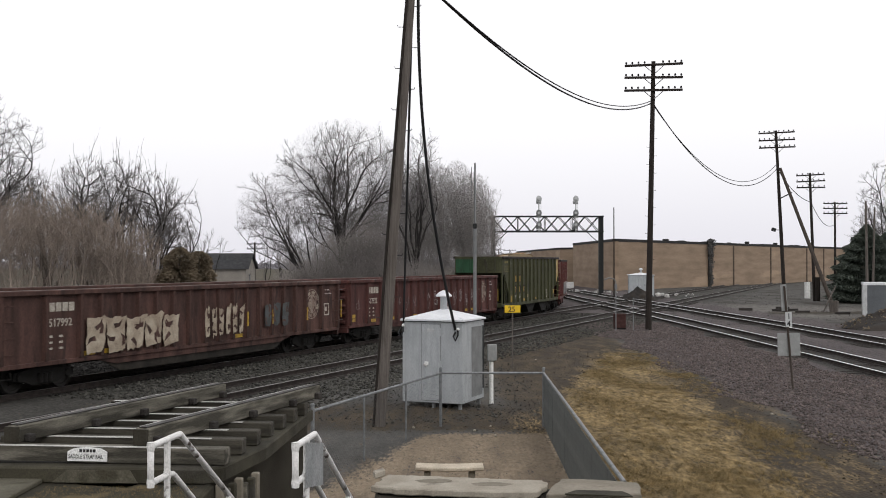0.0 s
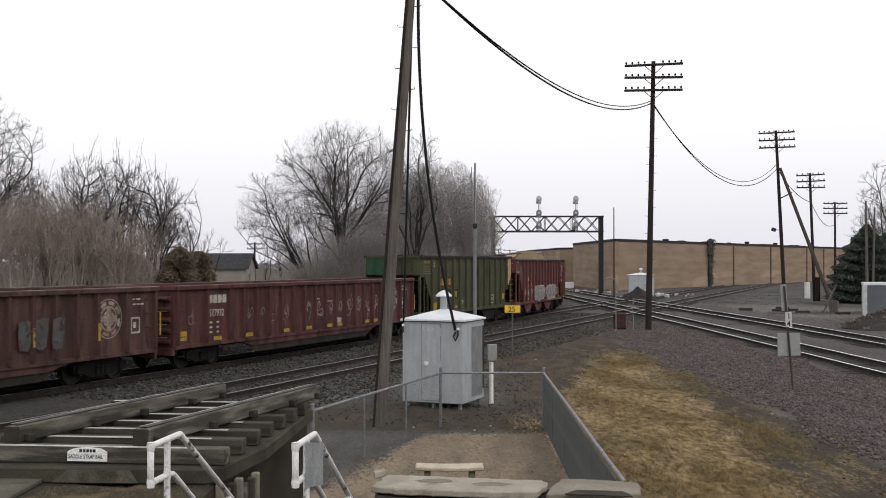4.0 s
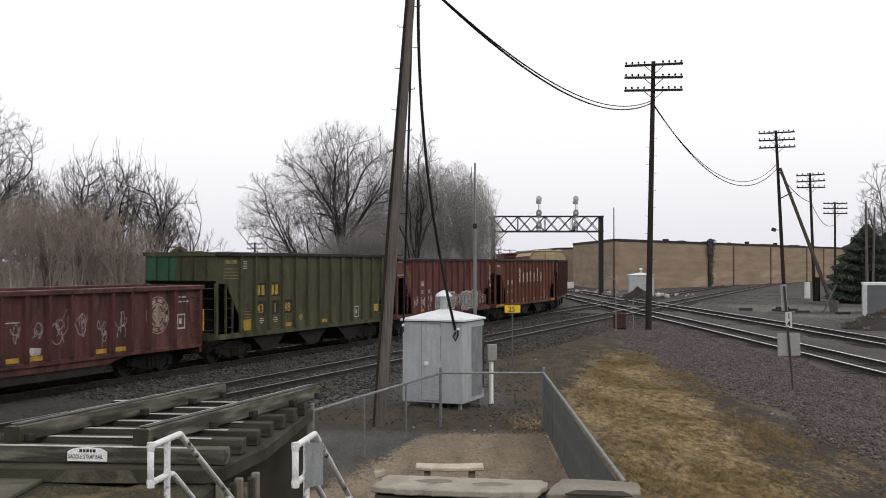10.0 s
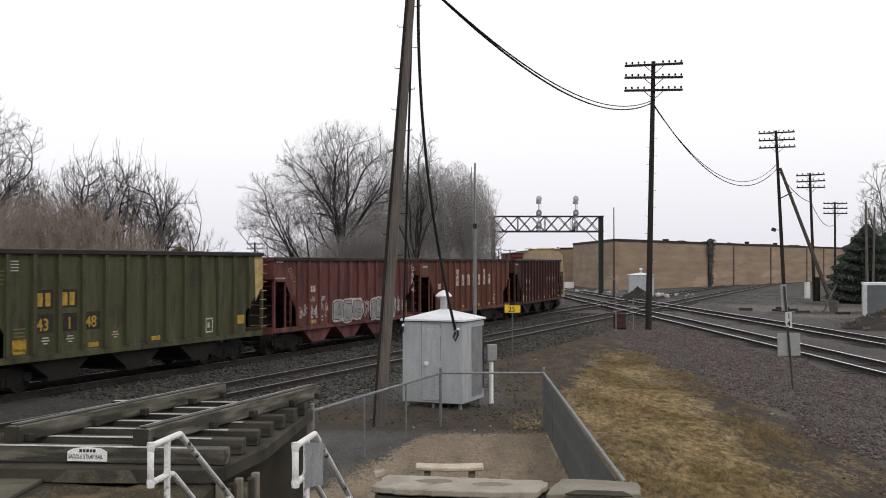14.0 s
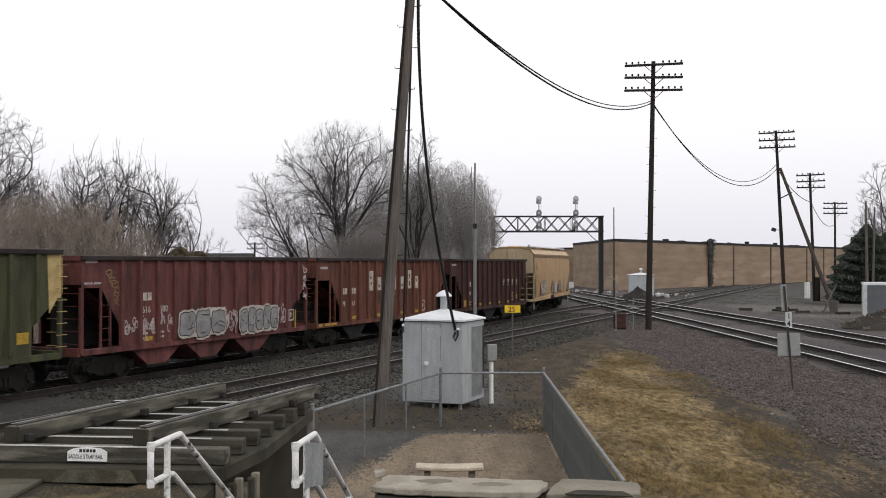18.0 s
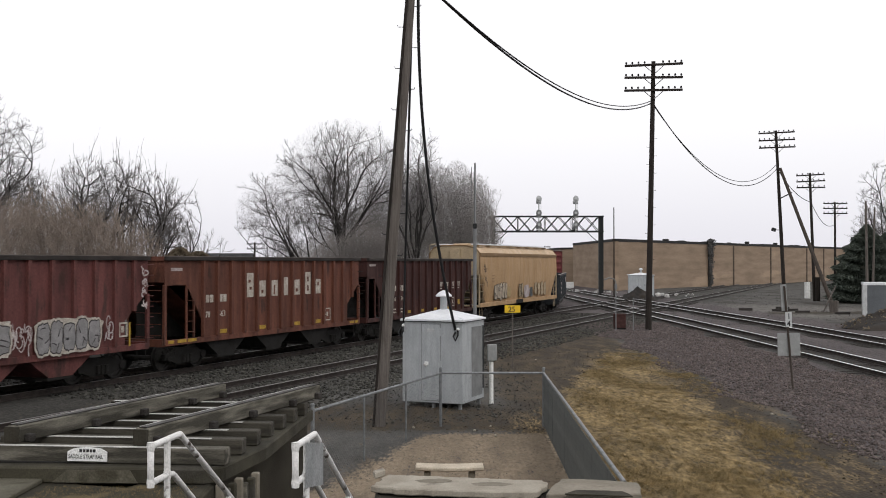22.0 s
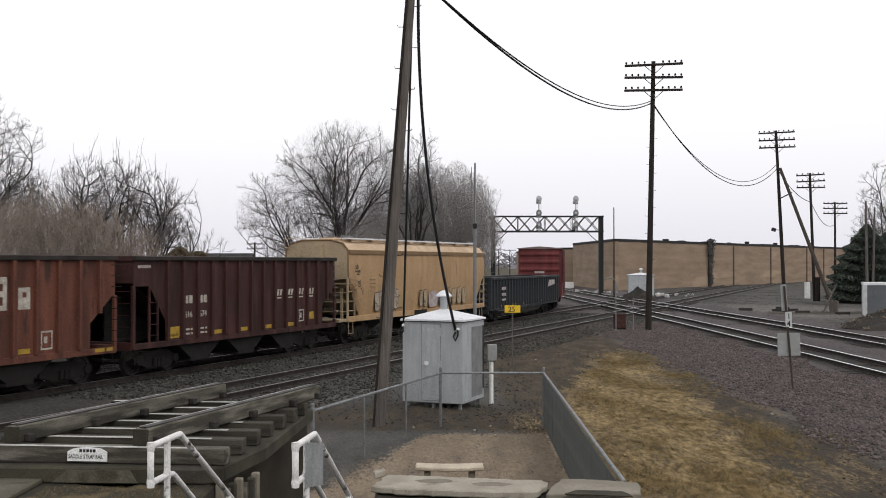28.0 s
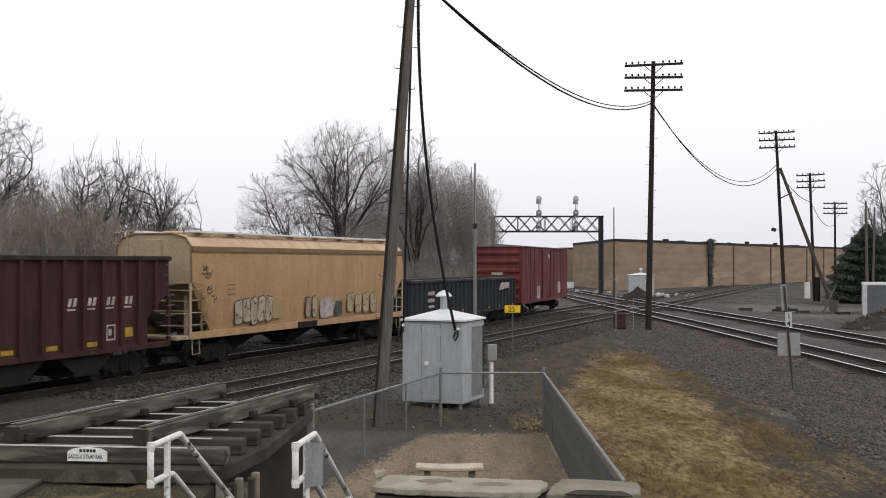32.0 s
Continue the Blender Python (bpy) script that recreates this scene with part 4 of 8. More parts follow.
    for k in {3: (0, 3, 6), 5: (1, 5, 9), 11: (1, 4, 7, 9), 13: (0, 3, 5, 7, 9)}[seed]:
        strip(car, (xs[k] + xs[k + 1]) / 2, sill + 0.16, 0.42, 0.13, M_YELLOW, -Y - 0.018)
    return car, xs, Y + 0.014, e


def gondola(name, label, front, back, paint, top, ribs, seed, deep=0.2):
    """A long mill gondola: ribbed sides, heavy top chord, corrugated ends."""
    car, L = rolling(name, label, "gondola wagon", front, back, 2.55)
    e, sill, Y = L / 2 - 0.45, 0.74, 1.42
    xs = [-e + 0.12 + (2 * e - 0.24) * k / ribs for k in range(ribs + 1)]
    if ribs == 19:
        step = (2 * e - 0.24 - 5.52) / 15
        xs = [-e + 0.12, -e + 1.72] + [-e + 3.05 + step * k for k in range(16)] + [e - 1.47, e - 0.12]
    for s in (-1, 1):
        poly = [(-e, top - 0.1), (-e, sill), (-e + 3.6, sill), (-e + 4.6, sill - deep), (e - 4.6, sill - deep), (e - 3.6, sill), (e, sill), (e, top - 0.1)]
        part("side_panel", prism(B(), poly, s * Y - 0.012, s * Y + 0.012), paint, car)
        belly = [(-e + 3.9, sill - 0.02), (-e + 4.9, sill - deep - 0.24), (e - 4.9, sill - deep - 0.24), (e - 3.9, sill - 0.02)]
        part("belly_sill", prism(B(), belly, s * (Y - 0.05) - 0.012, s * (Y - 0.05) + 0.012), M_BELLY, car, "grimy deep belly sill")
        chord = part("top_chord", boxed(-e - 0.03, e + 0.03, s * (Y + 0.04) - 0.1, s * (Y + 0.04) + 0.1, top - 0.14, top), paint, car, bevel=0.02)
        part("worn_edge", boxed(-e, e, s * (Y + 0.04) - 0.08, s * (Y + 0.04) + 0.08, top, top + 0.008), M_WORN, chord, "worn top edge with its highlight put into the colour")
        part("side_sill", boxed(-e, e, s * (Y + 0.02) - 0.05, s * (Y + 0.02) + 0.05, sill - 0.02, sill + 0.1), paint, car, bevel=0.01)
        for x in xs:
            bm = prism(B(), [(-0.09, s * (Y + 0.012)), (-0.055, s * (Y + 0.12)), (0.055, s * (Y + 0.12)), (0.09, s * (Y + 0.012))], sill + 0.1, top - 0.14, "z")
            part("side_stake", bm, paint, car, m=pose(x, 0, 0))
        for k in (-1, 1):
            part("step", tube(B(), [(k * (e - 0.1), s * Y, sill), (k * (e - 0.1), s * (Y + 0.03), 0.48), (k * (e - 0.5), s * (Y + 0.03), 0.48), (k * (e - 0.5), s * Y, sill)], 0.016, 5), M_GRIMESHADE, car)
    for k in (-1, 1):
        end = part("end_wall", boxed(k * e - 0.02, k * e + 0.02, -Y, Y, sill, top - 0.02), paint, car)
        for j in range(5):
            z = sill + 0.22 + j * (top - sill - 0.3) / 5
            bm = prism(B(), [(k * (e + 0.02), z - 0.1), (k * (e + 0.11), z - 0.03), (k * (e + 0.11), z + 0.03), (k * (e + 0.02), z + 0.1)], -Y + 0.1, Y - 0.1)
            part("corrugation", bm, paint, end)
        part("end_chord", boxed(k * e - 0.08, k * e + 0.1, -Y - 0.1, Y + 0.1, top - 0.15, top + 0.003), paint, car, bevel=0.02)
        part("end_sill", boxed(k * e - 0.1, k * e + 0.06, -Y, Y, sill - 0.2, sill + 0.02), paint, car)
        ladder(car, k * (e - 0.32), 1.1, 2.35, paint, 0.4, -Y - 0.012, 4)
        ladder(car, k * (e + 0.1), 1.1, 2.35, M_SILVER, 0.4, -Y + 0.4, 4, True)
    part("floor", boxed(-e, e, -Y, Y, 1.05, 1.13), M_LOAD, car, "dirty wagon floor")
    rnd = random.Random(seed)
    for x in spine(xs):
        if rnd.random() < 0.3:
            strip(car, x, sill + 0.2, 0.45, 0.13, M_YELLOW, -Y - 0.018)
    return car, xs, Y + 0.014, e


def mark_square(car, x, z, y, w=0.42):
    """A small framed consolidated stencil panel."""
    bm = B()
    for a in ((-w / 2, -w / 2 + 0.04, -w / 2, w / 2), (w / 2 - 0.04, w / 2, -w / 2, w / 2), (-w / 2 + 0.04, w / 2 - 0.04, -w / 2, -w / 2 + 0.04), (-w / 2 + 0.04, w / 2 - 0.04, w / 2 - 0.04, w / 2)):
        box(bm, x + a[0], x + a[1], y - 0.003, y + 0.003, z + a[2] * 1.2, z + a[3] * 1.2)
    box(bm, x - 0.1, x + 0.02, y - 0.003, y + 0.003, z - 0.08, z + 0.1)
    part("stencil_panel", bm, M_WHITE, car)


def emblem(car, x, z, y, r):
    """A plain round emblem: ring and cross."""
    bm = B()
    n = 24
    for k in range(n):
        a, b = 2 * math.pi * k / n, 2 * math.pi * (k + 1) / n
        bands = [(0.95, 1.0), (0.56, 0.64)] + ([(0.7, 0.88)] if k % 3 else []) + ([(0.3, 0.42)] if k % 6 in (2, 3) else [])
        for r0, r1 in bands:
            r0, r1 = r0 * r, r1 * r
            prism(bm, [(x + r0 * math.cos(a), z + r0 * math.sin(a)), (x + r1 * math.cos(a), z + r1 * math.sin(a)), (x + r1 * math.cos(b), z + r1 * math.sin(b)), (x + r0 * math.cos(b), z + r0 * math.sin(b))], y - 0.003, y + 0.003)
    box(bm, x - 0.09, x + 0.09, y - 0.004, y + 0.002, z - r * 0.58, z + r * 0.58)
    box(bm, x - r * 0.58, x + r * 0.58, y - 0.007, y - 0.001, z - 0.09, z + 0.09)
    part("emblem", bm, M_EMBLEM, car, "faded round painted emblem")


def covered_hopper(front, back):
    """A tan covered hopper with smooth bulging sides, sloping ends, roof walk and hatches."""
    car, L = rolling("covered_hopper", "tan covered hopper wagon with smooth curved sides and graffiti", "hopper wagon", front, back, 2.3)
    e, top = L / 2 - 0.45, 4.42
    half = [(0.0, top), (0.75, top - 0.03), (1.25, top - 0.16), (1.47, top - 0.42), (1.52, 3.4), (1.53, 2.6), (1.5, 1.9), (1.44, 1.35), (1.40, 1.18)]
    ring = [(-y, z) for y, z in half[:0:-1]] + half
    stations = [(-e - 0.02, 2.83), (-e + 1.15, 1.18), (0.0, 1.18), (e - 1.15, 1.18), (e + 0.02, 2.83)]
    cut = len(ring) // 2
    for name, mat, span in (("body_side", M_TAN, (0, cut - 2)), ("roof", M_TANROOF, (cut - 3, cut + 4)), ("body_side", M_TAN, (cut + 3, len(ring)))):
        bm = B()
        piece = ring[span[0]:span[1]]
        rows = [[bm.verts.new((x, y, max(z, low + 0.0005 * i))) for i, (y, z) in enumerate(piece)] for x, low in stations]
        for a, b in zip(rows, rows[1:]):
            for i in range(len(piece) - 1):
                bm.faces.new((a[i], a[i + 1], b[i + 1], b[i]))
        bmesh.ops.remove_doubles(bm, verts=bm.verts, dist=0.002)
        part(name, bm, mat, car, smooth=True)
    for k in (-1, 1):
        bm = B()
        quad(bm, [(k * (e - 0.02), -1.47, 2.8), (k * (e - 0.02), 1.47, 2.8), (k * (e - 1.9), 1.36, 1.18), (k * (e - 1.9), -1.36, 1.18)])
        bmesh.ops.solidify(bm, geom=bm.faces[:], thickness=0.02)
        part("slope_sheet", bm, M_TAN2, car)
        part("end_sheet", prism(B(), [(-1.5, 2.78), (1.5, 2.78), (1.46, top - 0.42), (1.25, top - 0.14), (0.7, top), (-0.7, top), (-1.25, top - 0.14), (-1.46, top - 0.42)], k * e - 0.03, k * e + 0.03, "x"), M_TAN2, car)
        part("end_rim", tube(B(), [(k * (e + 0.04), -1.5, 2.8), (k * (e + 0.04), -1.47, top - 0.42), (k * (e + 0.04), -1.25, top - 0.15), (k * (e + 0.04), -0.7, top - 0.01), (k * (e + 0.04), 0.7, top - 0.01), (k * (e + 0.04), 1.25, top - 0.15), (k * (e + 0.04), 1.47, top - 0.42), (k * (e + 0.04), 1.5, 2.8)], 0.035, 6), M_SEAM, car)
        for y in (-0.9, 0.9):
            part("end_post", boxed(k * (e - 0.5) - 0.05, k * (e - 0.5) + 0.05, y - 0.05, y + 0.05, 1.1, 2.4), M_TAN2, car)
        part("end_platform", boxed(k * e - 0.75, k * e + 0.15, -1.45, 1.45, 1.0, 1.12), M_TAN2, car, bevel=0.01)
        part("end_panel_box", boxed(k * (e + 0.1) - 0.09, k * (e + 0.1) + 0.09, -0.35, 0.2, top - 0.85, top - 0.2), M_TAN2, car, bevel=0.01)
        part("end_stiffener", boxed(k * (e + 0.05) - 0.03, k * (e + 0.05) + 0.03, 1.0, 1.06, 2.8, top - 0.1), M_TAN2, car)
        for s in (-1, 1):
            part("corner_post", boxed(k * (e + 0.06) - 0.05, k * (e + 0.06) + 0.05, s * 1.47 - 0.035, s * 1.47 + 0.035, 1.0, 2.85), M_TAN2, car, bevel=0.01)
            part("ladder_stile", boxed(k * (e - 0.55) - 0.03, k * (e - 0.55) + 0.03, s * 1.47 - 0.02, s * 1.47 + 0.02, 1.1, 2.55), M_TAN2, car)
        for z in (1.45, 1.85, 2.25, 2.6):
            part("ladder_rung", tube(B(), [(k * (e + 0.06), -1.5, z), (k * (e - 0.55), -1.5, z)], 0.02, 6), M_TAN2, car)
            part("ladder_rung", tube(B(), [(k * (e + 0.12), -1.45, z - 0.03), (k * (e + 0.12), -0.35, z - 0.03)], 0.02, 6), M_TAN2, car)
        part("brake_platform_rail", tube(B(), [(k * (e + 0.1), -1.4, 1.9), (k * (e + 0.1), 1.4, 1.9)], 0.018, 5), M_TAN2, car)
        part("end_rail", tube(B(), [(k * (e + 0.02), 1.3, top - 0.35), (k * (e + 0.4), 1.35, top - 0.3), (k * (e + 0.45), 1.3, top + 0.02), (k * (e - 0.2), 1.0, top + 0.12)], 0.022, 5), M_TAN2, car)
        part("roof_grab", tube(B(), [(k * (e - 0.1), -1.1, top - 0.05), (k * (e - 0.1), -1.1, top + 0.16), (k * (e - 1.2), -1.0, top + 0.16), (k * (e - 1.2), -1.0, top - 0.03)], 0.025, 5), M_GREYSTEEL, car)
        part("step", tube(B(), [(k * (e - 0.1), -1.42, 1.0), (k * (e - 0.1), -1.44, 0.5), (k * (e - 0.5), -1.44, 0.5), (k * (e - 0.5), -1.42, 1.0)], 0.02, 5), M_TAN2, car)
    for s in (-1, 1):
        part("side_sill", boxed(-e - 0.05, e + 0.05, s * 1.46 - 0.07, s * 1.46 + 0.07, 0.98, 1.22), M_TAN, car, bevel=0.015)
        part("roof_seam", boxed(-e, e, s * 1.5 - 0.035, s * 1.5 + 0.035, top - 0.6, top - 0.43), M_SEAM, car, "dark brown band under the roof")
        for k in range(10):
            x = -e + 0.45 + k * (2 * e - 0.9) / 10
            part("running_board", boxed(x + 0.06, x + (2 * e - 0.9) / 10 - 0.1, s * 1.0 - 0.2, s * 1.0 + 0.2, top + 0.04, top + 0.1), M_ALUROOF, car, "pale metal roof walkway")
    for k in range(8):
        x = -e + 1.1 + k * (2 * e - 2.2) / 7
        part("walkway_bracket", boxed(x - 0.03, x + 0.03, -1.05, 1.05, top - 0.06, top + 0.05), M_TAN2, car)
    for k in range(7):
        x = -e + 1.8 + k * (2 * e - 3.6) / 6
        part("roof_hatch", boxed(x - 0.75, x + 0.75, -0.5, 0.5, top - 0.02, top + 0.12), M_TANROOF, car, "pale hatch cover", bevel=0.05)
    for x in (-e + 4.0, 0.0, e - 4.0):
        bm = B()
        lathe(bm, [(1.75, 1.2), (1.5, 1.0), (0.5, 0.42), (0.45, 0.3)], 4, Matrix.Translation((x, 0, 0)) @ Matrix.Rotation(radians(45), 4, "Z"))
        # bay coloured near-black for the shade below the body
        bay = part("hopper_bay", bm, M_GRIMESHADE, car)
        part("gate", boxed(x - 0.5, x + 0.5, -0.6, 0.6, 0.25, 0.32), M_GRIMESHADE, bay)
    y = -1.535
    throwup(car, -5.75, -3.3, 1.3, 2.25, y, 5, M_CREAM, M_DSPRAY, 4, "black outlined graffiti with pale fill", M_DSPRAY, 0.05, 0.05, 1.05)
    smear(car, -2.95, 1.72, 0.85, 0.6, M_OLIVE, y, 1, "olive painted-over patch")
    throwup(car, -0.95, 0.1, 1.35, 2.15, y, 2, M_TAN2, M_DSPRAY, 9, "faint black outlined graffiti", M_DSPRAY, 0.05, 0.04, 0.8)
    smear(car, 0.85, 1.68, 1.25, 0.78, M_SPRAY, y, 2, "pale painted-over patch")
    smear(car, 1.85, 1.62, 0.65, 0.62, M_SHADOWY, y, 3, "grey painted-over patch")
    throwup(car, 2.5, 5.4, 1.35, 2.2, y, 4, M_TAN2, M_SEAM, 15, "faded brown and cream graffiti", M_SEAM, 0.2, 0.07, 0.85)
    for k in range(4):
        doodle(car, -7.6 + 0.12 * math.sin(2 * k), 1.45 + 0.33 * k, 0.6, 0.4, y - 0.003, M_SEAM, 19 + k, 3, 0.02)
        doodle(car, -e + 0.6 + 0.2 * k, 3.25 - 0.3 * k, 0.45, 0.4, y - 0.003, M_DSPRAY, 29 + k, 2, 0.018)
    for k in range(3):
        strip(car, -e + 2.2, 2.72 - 0.16 * k, 0.5, 0.03, M_SEAM, y - 0.004, "stencil_line")
    strip(car, -0.7, 1.1, 1.5, 0.23, M_GRIMESHADE, -1.535, "sill_patch", "dark patch on the sill")
    return car


def boxcar(front, back):
    car, L = rolling("boxcar", "red ribbed boxcar with a sliding door and corrugated ends", "boxcar", front, back, 2.3)
    e, Y, top, low = L / 2 - 0.35, 1.47, 4.45, 1.0
    for s in (-1, 1):
        part("side_panel", boxed(-e, e, s * Y - 0.012, s * Y + 0.012, low, top), M_BOX, car)
        part("side_sill", boxed(-e, e, s * Y - 0.05, s * Y + 0.05, low - 0.1, low + 0.1), M_BOX, car)
        for k in range(13):
            x = -e + 0.08 + k * (2 * e - 0.16) / 12
            if abs(x) > 1.7:
                part("side_seam", boxed(x - 0.03, x + 0.03, s * (Y + 0.02) - 0.01, s * (Y + 0.02) + 0.01, low + 0.1, top - 0.05), M_BOX, car)
        door = part("door", boxed(-1.55, 1.55, s * (Y + 0.07) - 0.025, s * (Y + 0.07) + 0.025, low + 0.12, top - 0.15), M_BOX, car, "sliding door with pale patches")
        for k in range(5):
            z = low + 0.4 + k * 0.62
            part("door_rib", boxed(-1.5, 1.5, s * (Y + 0.1) - 0.02, s * (Y + 0.1) + 0.02, z, z + 0.1), M_BOX, door)
        part("door_rod", tube(B(), [(0.9, s * (Y + 0.14), low + 0.1), (0.9, s * (Y + 0.14), top - 0.2)], 0.02, 6), M_BOX, door)
    roof = prism(B(), [(-1.58, top - 0.02), (-1.58, top + 0.03), (0, top + 0.16), (1.58, top + 0.03), (1.58, top - 0.02)], -e - 0.12, e + 0.12, "x")
    part("roof", roof, M_WORN, car, "dull galvanised roof")
    for k in (-1, 1):
        end = part("end_wall", boxed(k * e - 0.02, k * e + 0.02, -Y, Y, low - 0.05, top), M_BOX, car)
        for j in range(6):
            z = low + 0.3 + j * 0.55
            part("corrugation", prism(B(), [(k * (e + 0.02), z - 0.17), (k * (e + 0.1), z - 0.04), (k * (e + 0.1), z + 0.04), (k * (e + 0.02), z + 0.17)], -Y + 0.12, Y - 0.12), M_BOX, end)
        ladder(car, k * (e - 0.3), 1.2, 3.9, M_BOX, 0.42, -Y - 0.06, 7)
        ladder(car, k * (e + 0.1), 1.2, 2.6, M_BOX, 0.42, -Y + 0.4, 4, True)
        part("end_sill", boxed(k * e - 0.1, k * e + 0.1, -Y, Y, low - 0.2, low), M_GRIMESHADE, car)
    part("floor", boxed(-e, e, -Y + 0.02, Y - 0.02, low - 0.04, low + 0.02), M_GRIMESHADE, car)
    smear(car, 4.6, 1.7, 1.3, 0.8, M_SPRAY, -Y - 0.016, 4, "pale painted-over patch")
    smear(car, -2.6, 1.5, 1.0, 0.9, M_SPRAY, -Y - 0.016, 5, "pale painted-over patch")
    smear(car, 0.3, 3.9, 0.7, 0.3, M_SPRAY, -Y - 0.125, 6, "")
    for s in (-0.5,):
        part("stencil", boxed(-e - 0.126, -e - 0.118, -0.35, 0.35, 2.7, 2.86), M_SPRAY, car)
    return car


COUPLINGS = [-11.85, 7.37, 26.73, 41.12, 54.5, 68.64, 82.12, 99.6, 116.1, 132.3]

# two long red gondolas
def gap(xs, k, u=0.5):
    return xs[k] + (xs[k + 1] - xs[k]) * u


g1, xs, y, e = gondola("gondola", "long oxide-red gondola wagon covered in cream graffiti", COUPLINGS[0], COUPLINGS[1], M_REDB, 2.73, 19, 2)
throwup(g1, gap(xs, 2, 0.15), gap(xs, 7, 0.25), 0.9, 1.9, -y - 0.105, 5, M_CREAM, M_REDB, 23, "large cream graffiti shapes", None, 0.5, 0.16, 1.04)
throwup(g1, gap(xs, 8, 0.85), gap(xs, 11, 0.75), 1.05, 1.98, -y - 0.105, 6, M_CREAM, M_REDB, 8, "cream graffiti strokes", None, 0.6, 0.12, 0.7)
throwup(g1, gap(xs, 13, 0.2), gap(xs, 15, 0.4), 1.15, 2.05, -y - 0.105, 3, M_SHADOWY, M_REDB, 31, "faded grey-blue graffiti shapes", None, 0.2, 0.1, 0.8)
for k in (12, 14, 17):
    strip(g1, xs[k], 1.5, 0.09, 0.5, M_YELLOW, -y - 0.112, "reflector")
bars(g1, gap(xs, 1, 0.12), 2.15, -y - 0.003, [0.2, 0.2, 0.2, 0.2], 0.24, M_WHITE)
number(g1, gap(xs, 1, 0.1), 1.75, -y - 0.003, "517992", 0.3, M_WHITE)
g2, xs, y, e = gondola("gondola", "long oxide-red gondola wagon with thin white graffiti and a round emblem", COUPLINGS[1], COUPLINGS[2], M_RED, 2.73, 19, 7)
bars(g2, gap(xs, 1, 0.1), 2.12, -y - 0.003, [0.22, 0.22, 0.22, 0.22], 0.27, M_WHITE)
number(g2, gap(xs, 1, 0.12), 1.68, -y - 0.003, "517932", 0.34, M_WHITE, 0.0, 0.86)
for k, (size, strokes) in {0: (0.5, 3), 3: (0.62, 2), 4: (0.6, 2), 5: (0.75, 3), 6: (0.7, 4), 8: (0.9, 3), 9: (0.9, 4), 10: (0.75, 2), 11: (0.6, 4), 12: (0.95, 5), 13: (0.7, 5), 14: (0.75, 4), 15: (0.85, 4)}.items():
    doodle(g2, gap(xs, k), 1.62 + 0.08 * math.sin(k * 2.1), size * 0.75, size, -y - 0.006, M_TAG, 40 + k, strokes, 0.01 if k < 7 else 0.014)
bars(g2, gap(xs, 9, 0.2), 2.02, -y - 0.006, [0.3], 0.035, M_SPRAY)
bars(g2, gap(xs, 10, 0.2), 1.9, -y - 0.006, [0.5], 0.035, M_SPRAY)
smear(g2, gap(xs, 11, 0.45), 1.12, 0.42, 0.22, M_SPRAY, -y - 0.006, 12, "white painted-over patch")
strip(g2, gap(xs, 0, 0.2), 1.12, 0.42, 0.3, M_YELLOW, -y - 0.004, "reflector")
for car in (g1, g2):
    for k in range(3):
        bars(car, gap(xs, 1, 0.1), 1.45 - 0.16 * k, -y - 0.003, [0.22, 0.14], 0.06, M_WHITE, 0.25)
    emblem(car, gap(xs, 17, 0.36), 1.85, -y - 0.004, 0.58)
    mark_square(car, gap(xs, 18, 0.3), 1.6, -y - 0.004, 0.4)
    bars(car, gap(xs, 18, 0.2), 2.2, -y - 0.003, [0.16, 0.1, 0.14], 0.05, M_SPRAY, 0.06)
    bars(car, gap(xs, 18, 0.2), 2.35, -y - 0.003, [0.1, 0.2], 0.05, M_SPRAY, 0.06)
    strip(car, e - 0.06, 1.6, 0.07, 0.7, M_YELLOW, -y - 0.14, "reflector")

# green hopper
h1, xs, y, e = hopper("open_hopper", "olive green open hopper wagon with yellow lettering", COUPLINGS[2], COUPLINGS[3], M_GREEN, 3, M_HANDY, 3.82)
for k, z in ((1, 2.25), (2, 2.25), (1, 1.6), (2, 1.6), (3, 1.6)):
    strip(h1, gap(xs, k), z + 0.24, 0.56, 0.5, M_CHORD, -y + 0.001, "stencil_ground", "black ground of yellow markings")
bars(h1, gap(xs, 1, 0.18), 2.3, -y - 0.003, [0.19, 0.19], 0.36, M_YELLOW, 0.1)
bars(h1, gap(xs, 2, 0.15), 2.3, -y - 0.003, [0.22, 0.2], 0.36, M_YELLOW, 0.08)
number(h1, gap(xs, 1, 0.15), 1.66, -y - 0.003, "43", 0.46, M_YELLOW)
number(h1, gap(xs, 2, 0.35), 1.66, -y - 0.003, "1", 0.46, M_YELLOW)
number(h1, gap(xs, 3, 0.15), 1.66, -y - 0.003, "48", 0.46, M_YELLOW)
strip(h1, gap(xs, 0), 1.32, 0.48, 0.3, M_YELLOW, -y - 0.004, "stencil")
strip(h1, gap(xs, 11), 1.5, 0.42, 0.3, M_YELLOW, -y - 0.004, "stencil")
for k, mat in ((1, M_WHITE), (2, M_WHITE), (4, M_TAN2)):
    for j, w in enumerate((0.22, 0.3, 0.16)):
        strip(h1, gap(xs, k), 1.46 - 0.075 * j, w, 0.035, mat, -y - 0.004, "stencil_line")
mark_square(h1, gap(xs, 9), 1.4, -y - 0.004, 0.4)
bars(h1, -e + 0.5, 3.42, -y - 0.003, [0.3, 0.34], 0.14, M_OCHRE, 0.06)
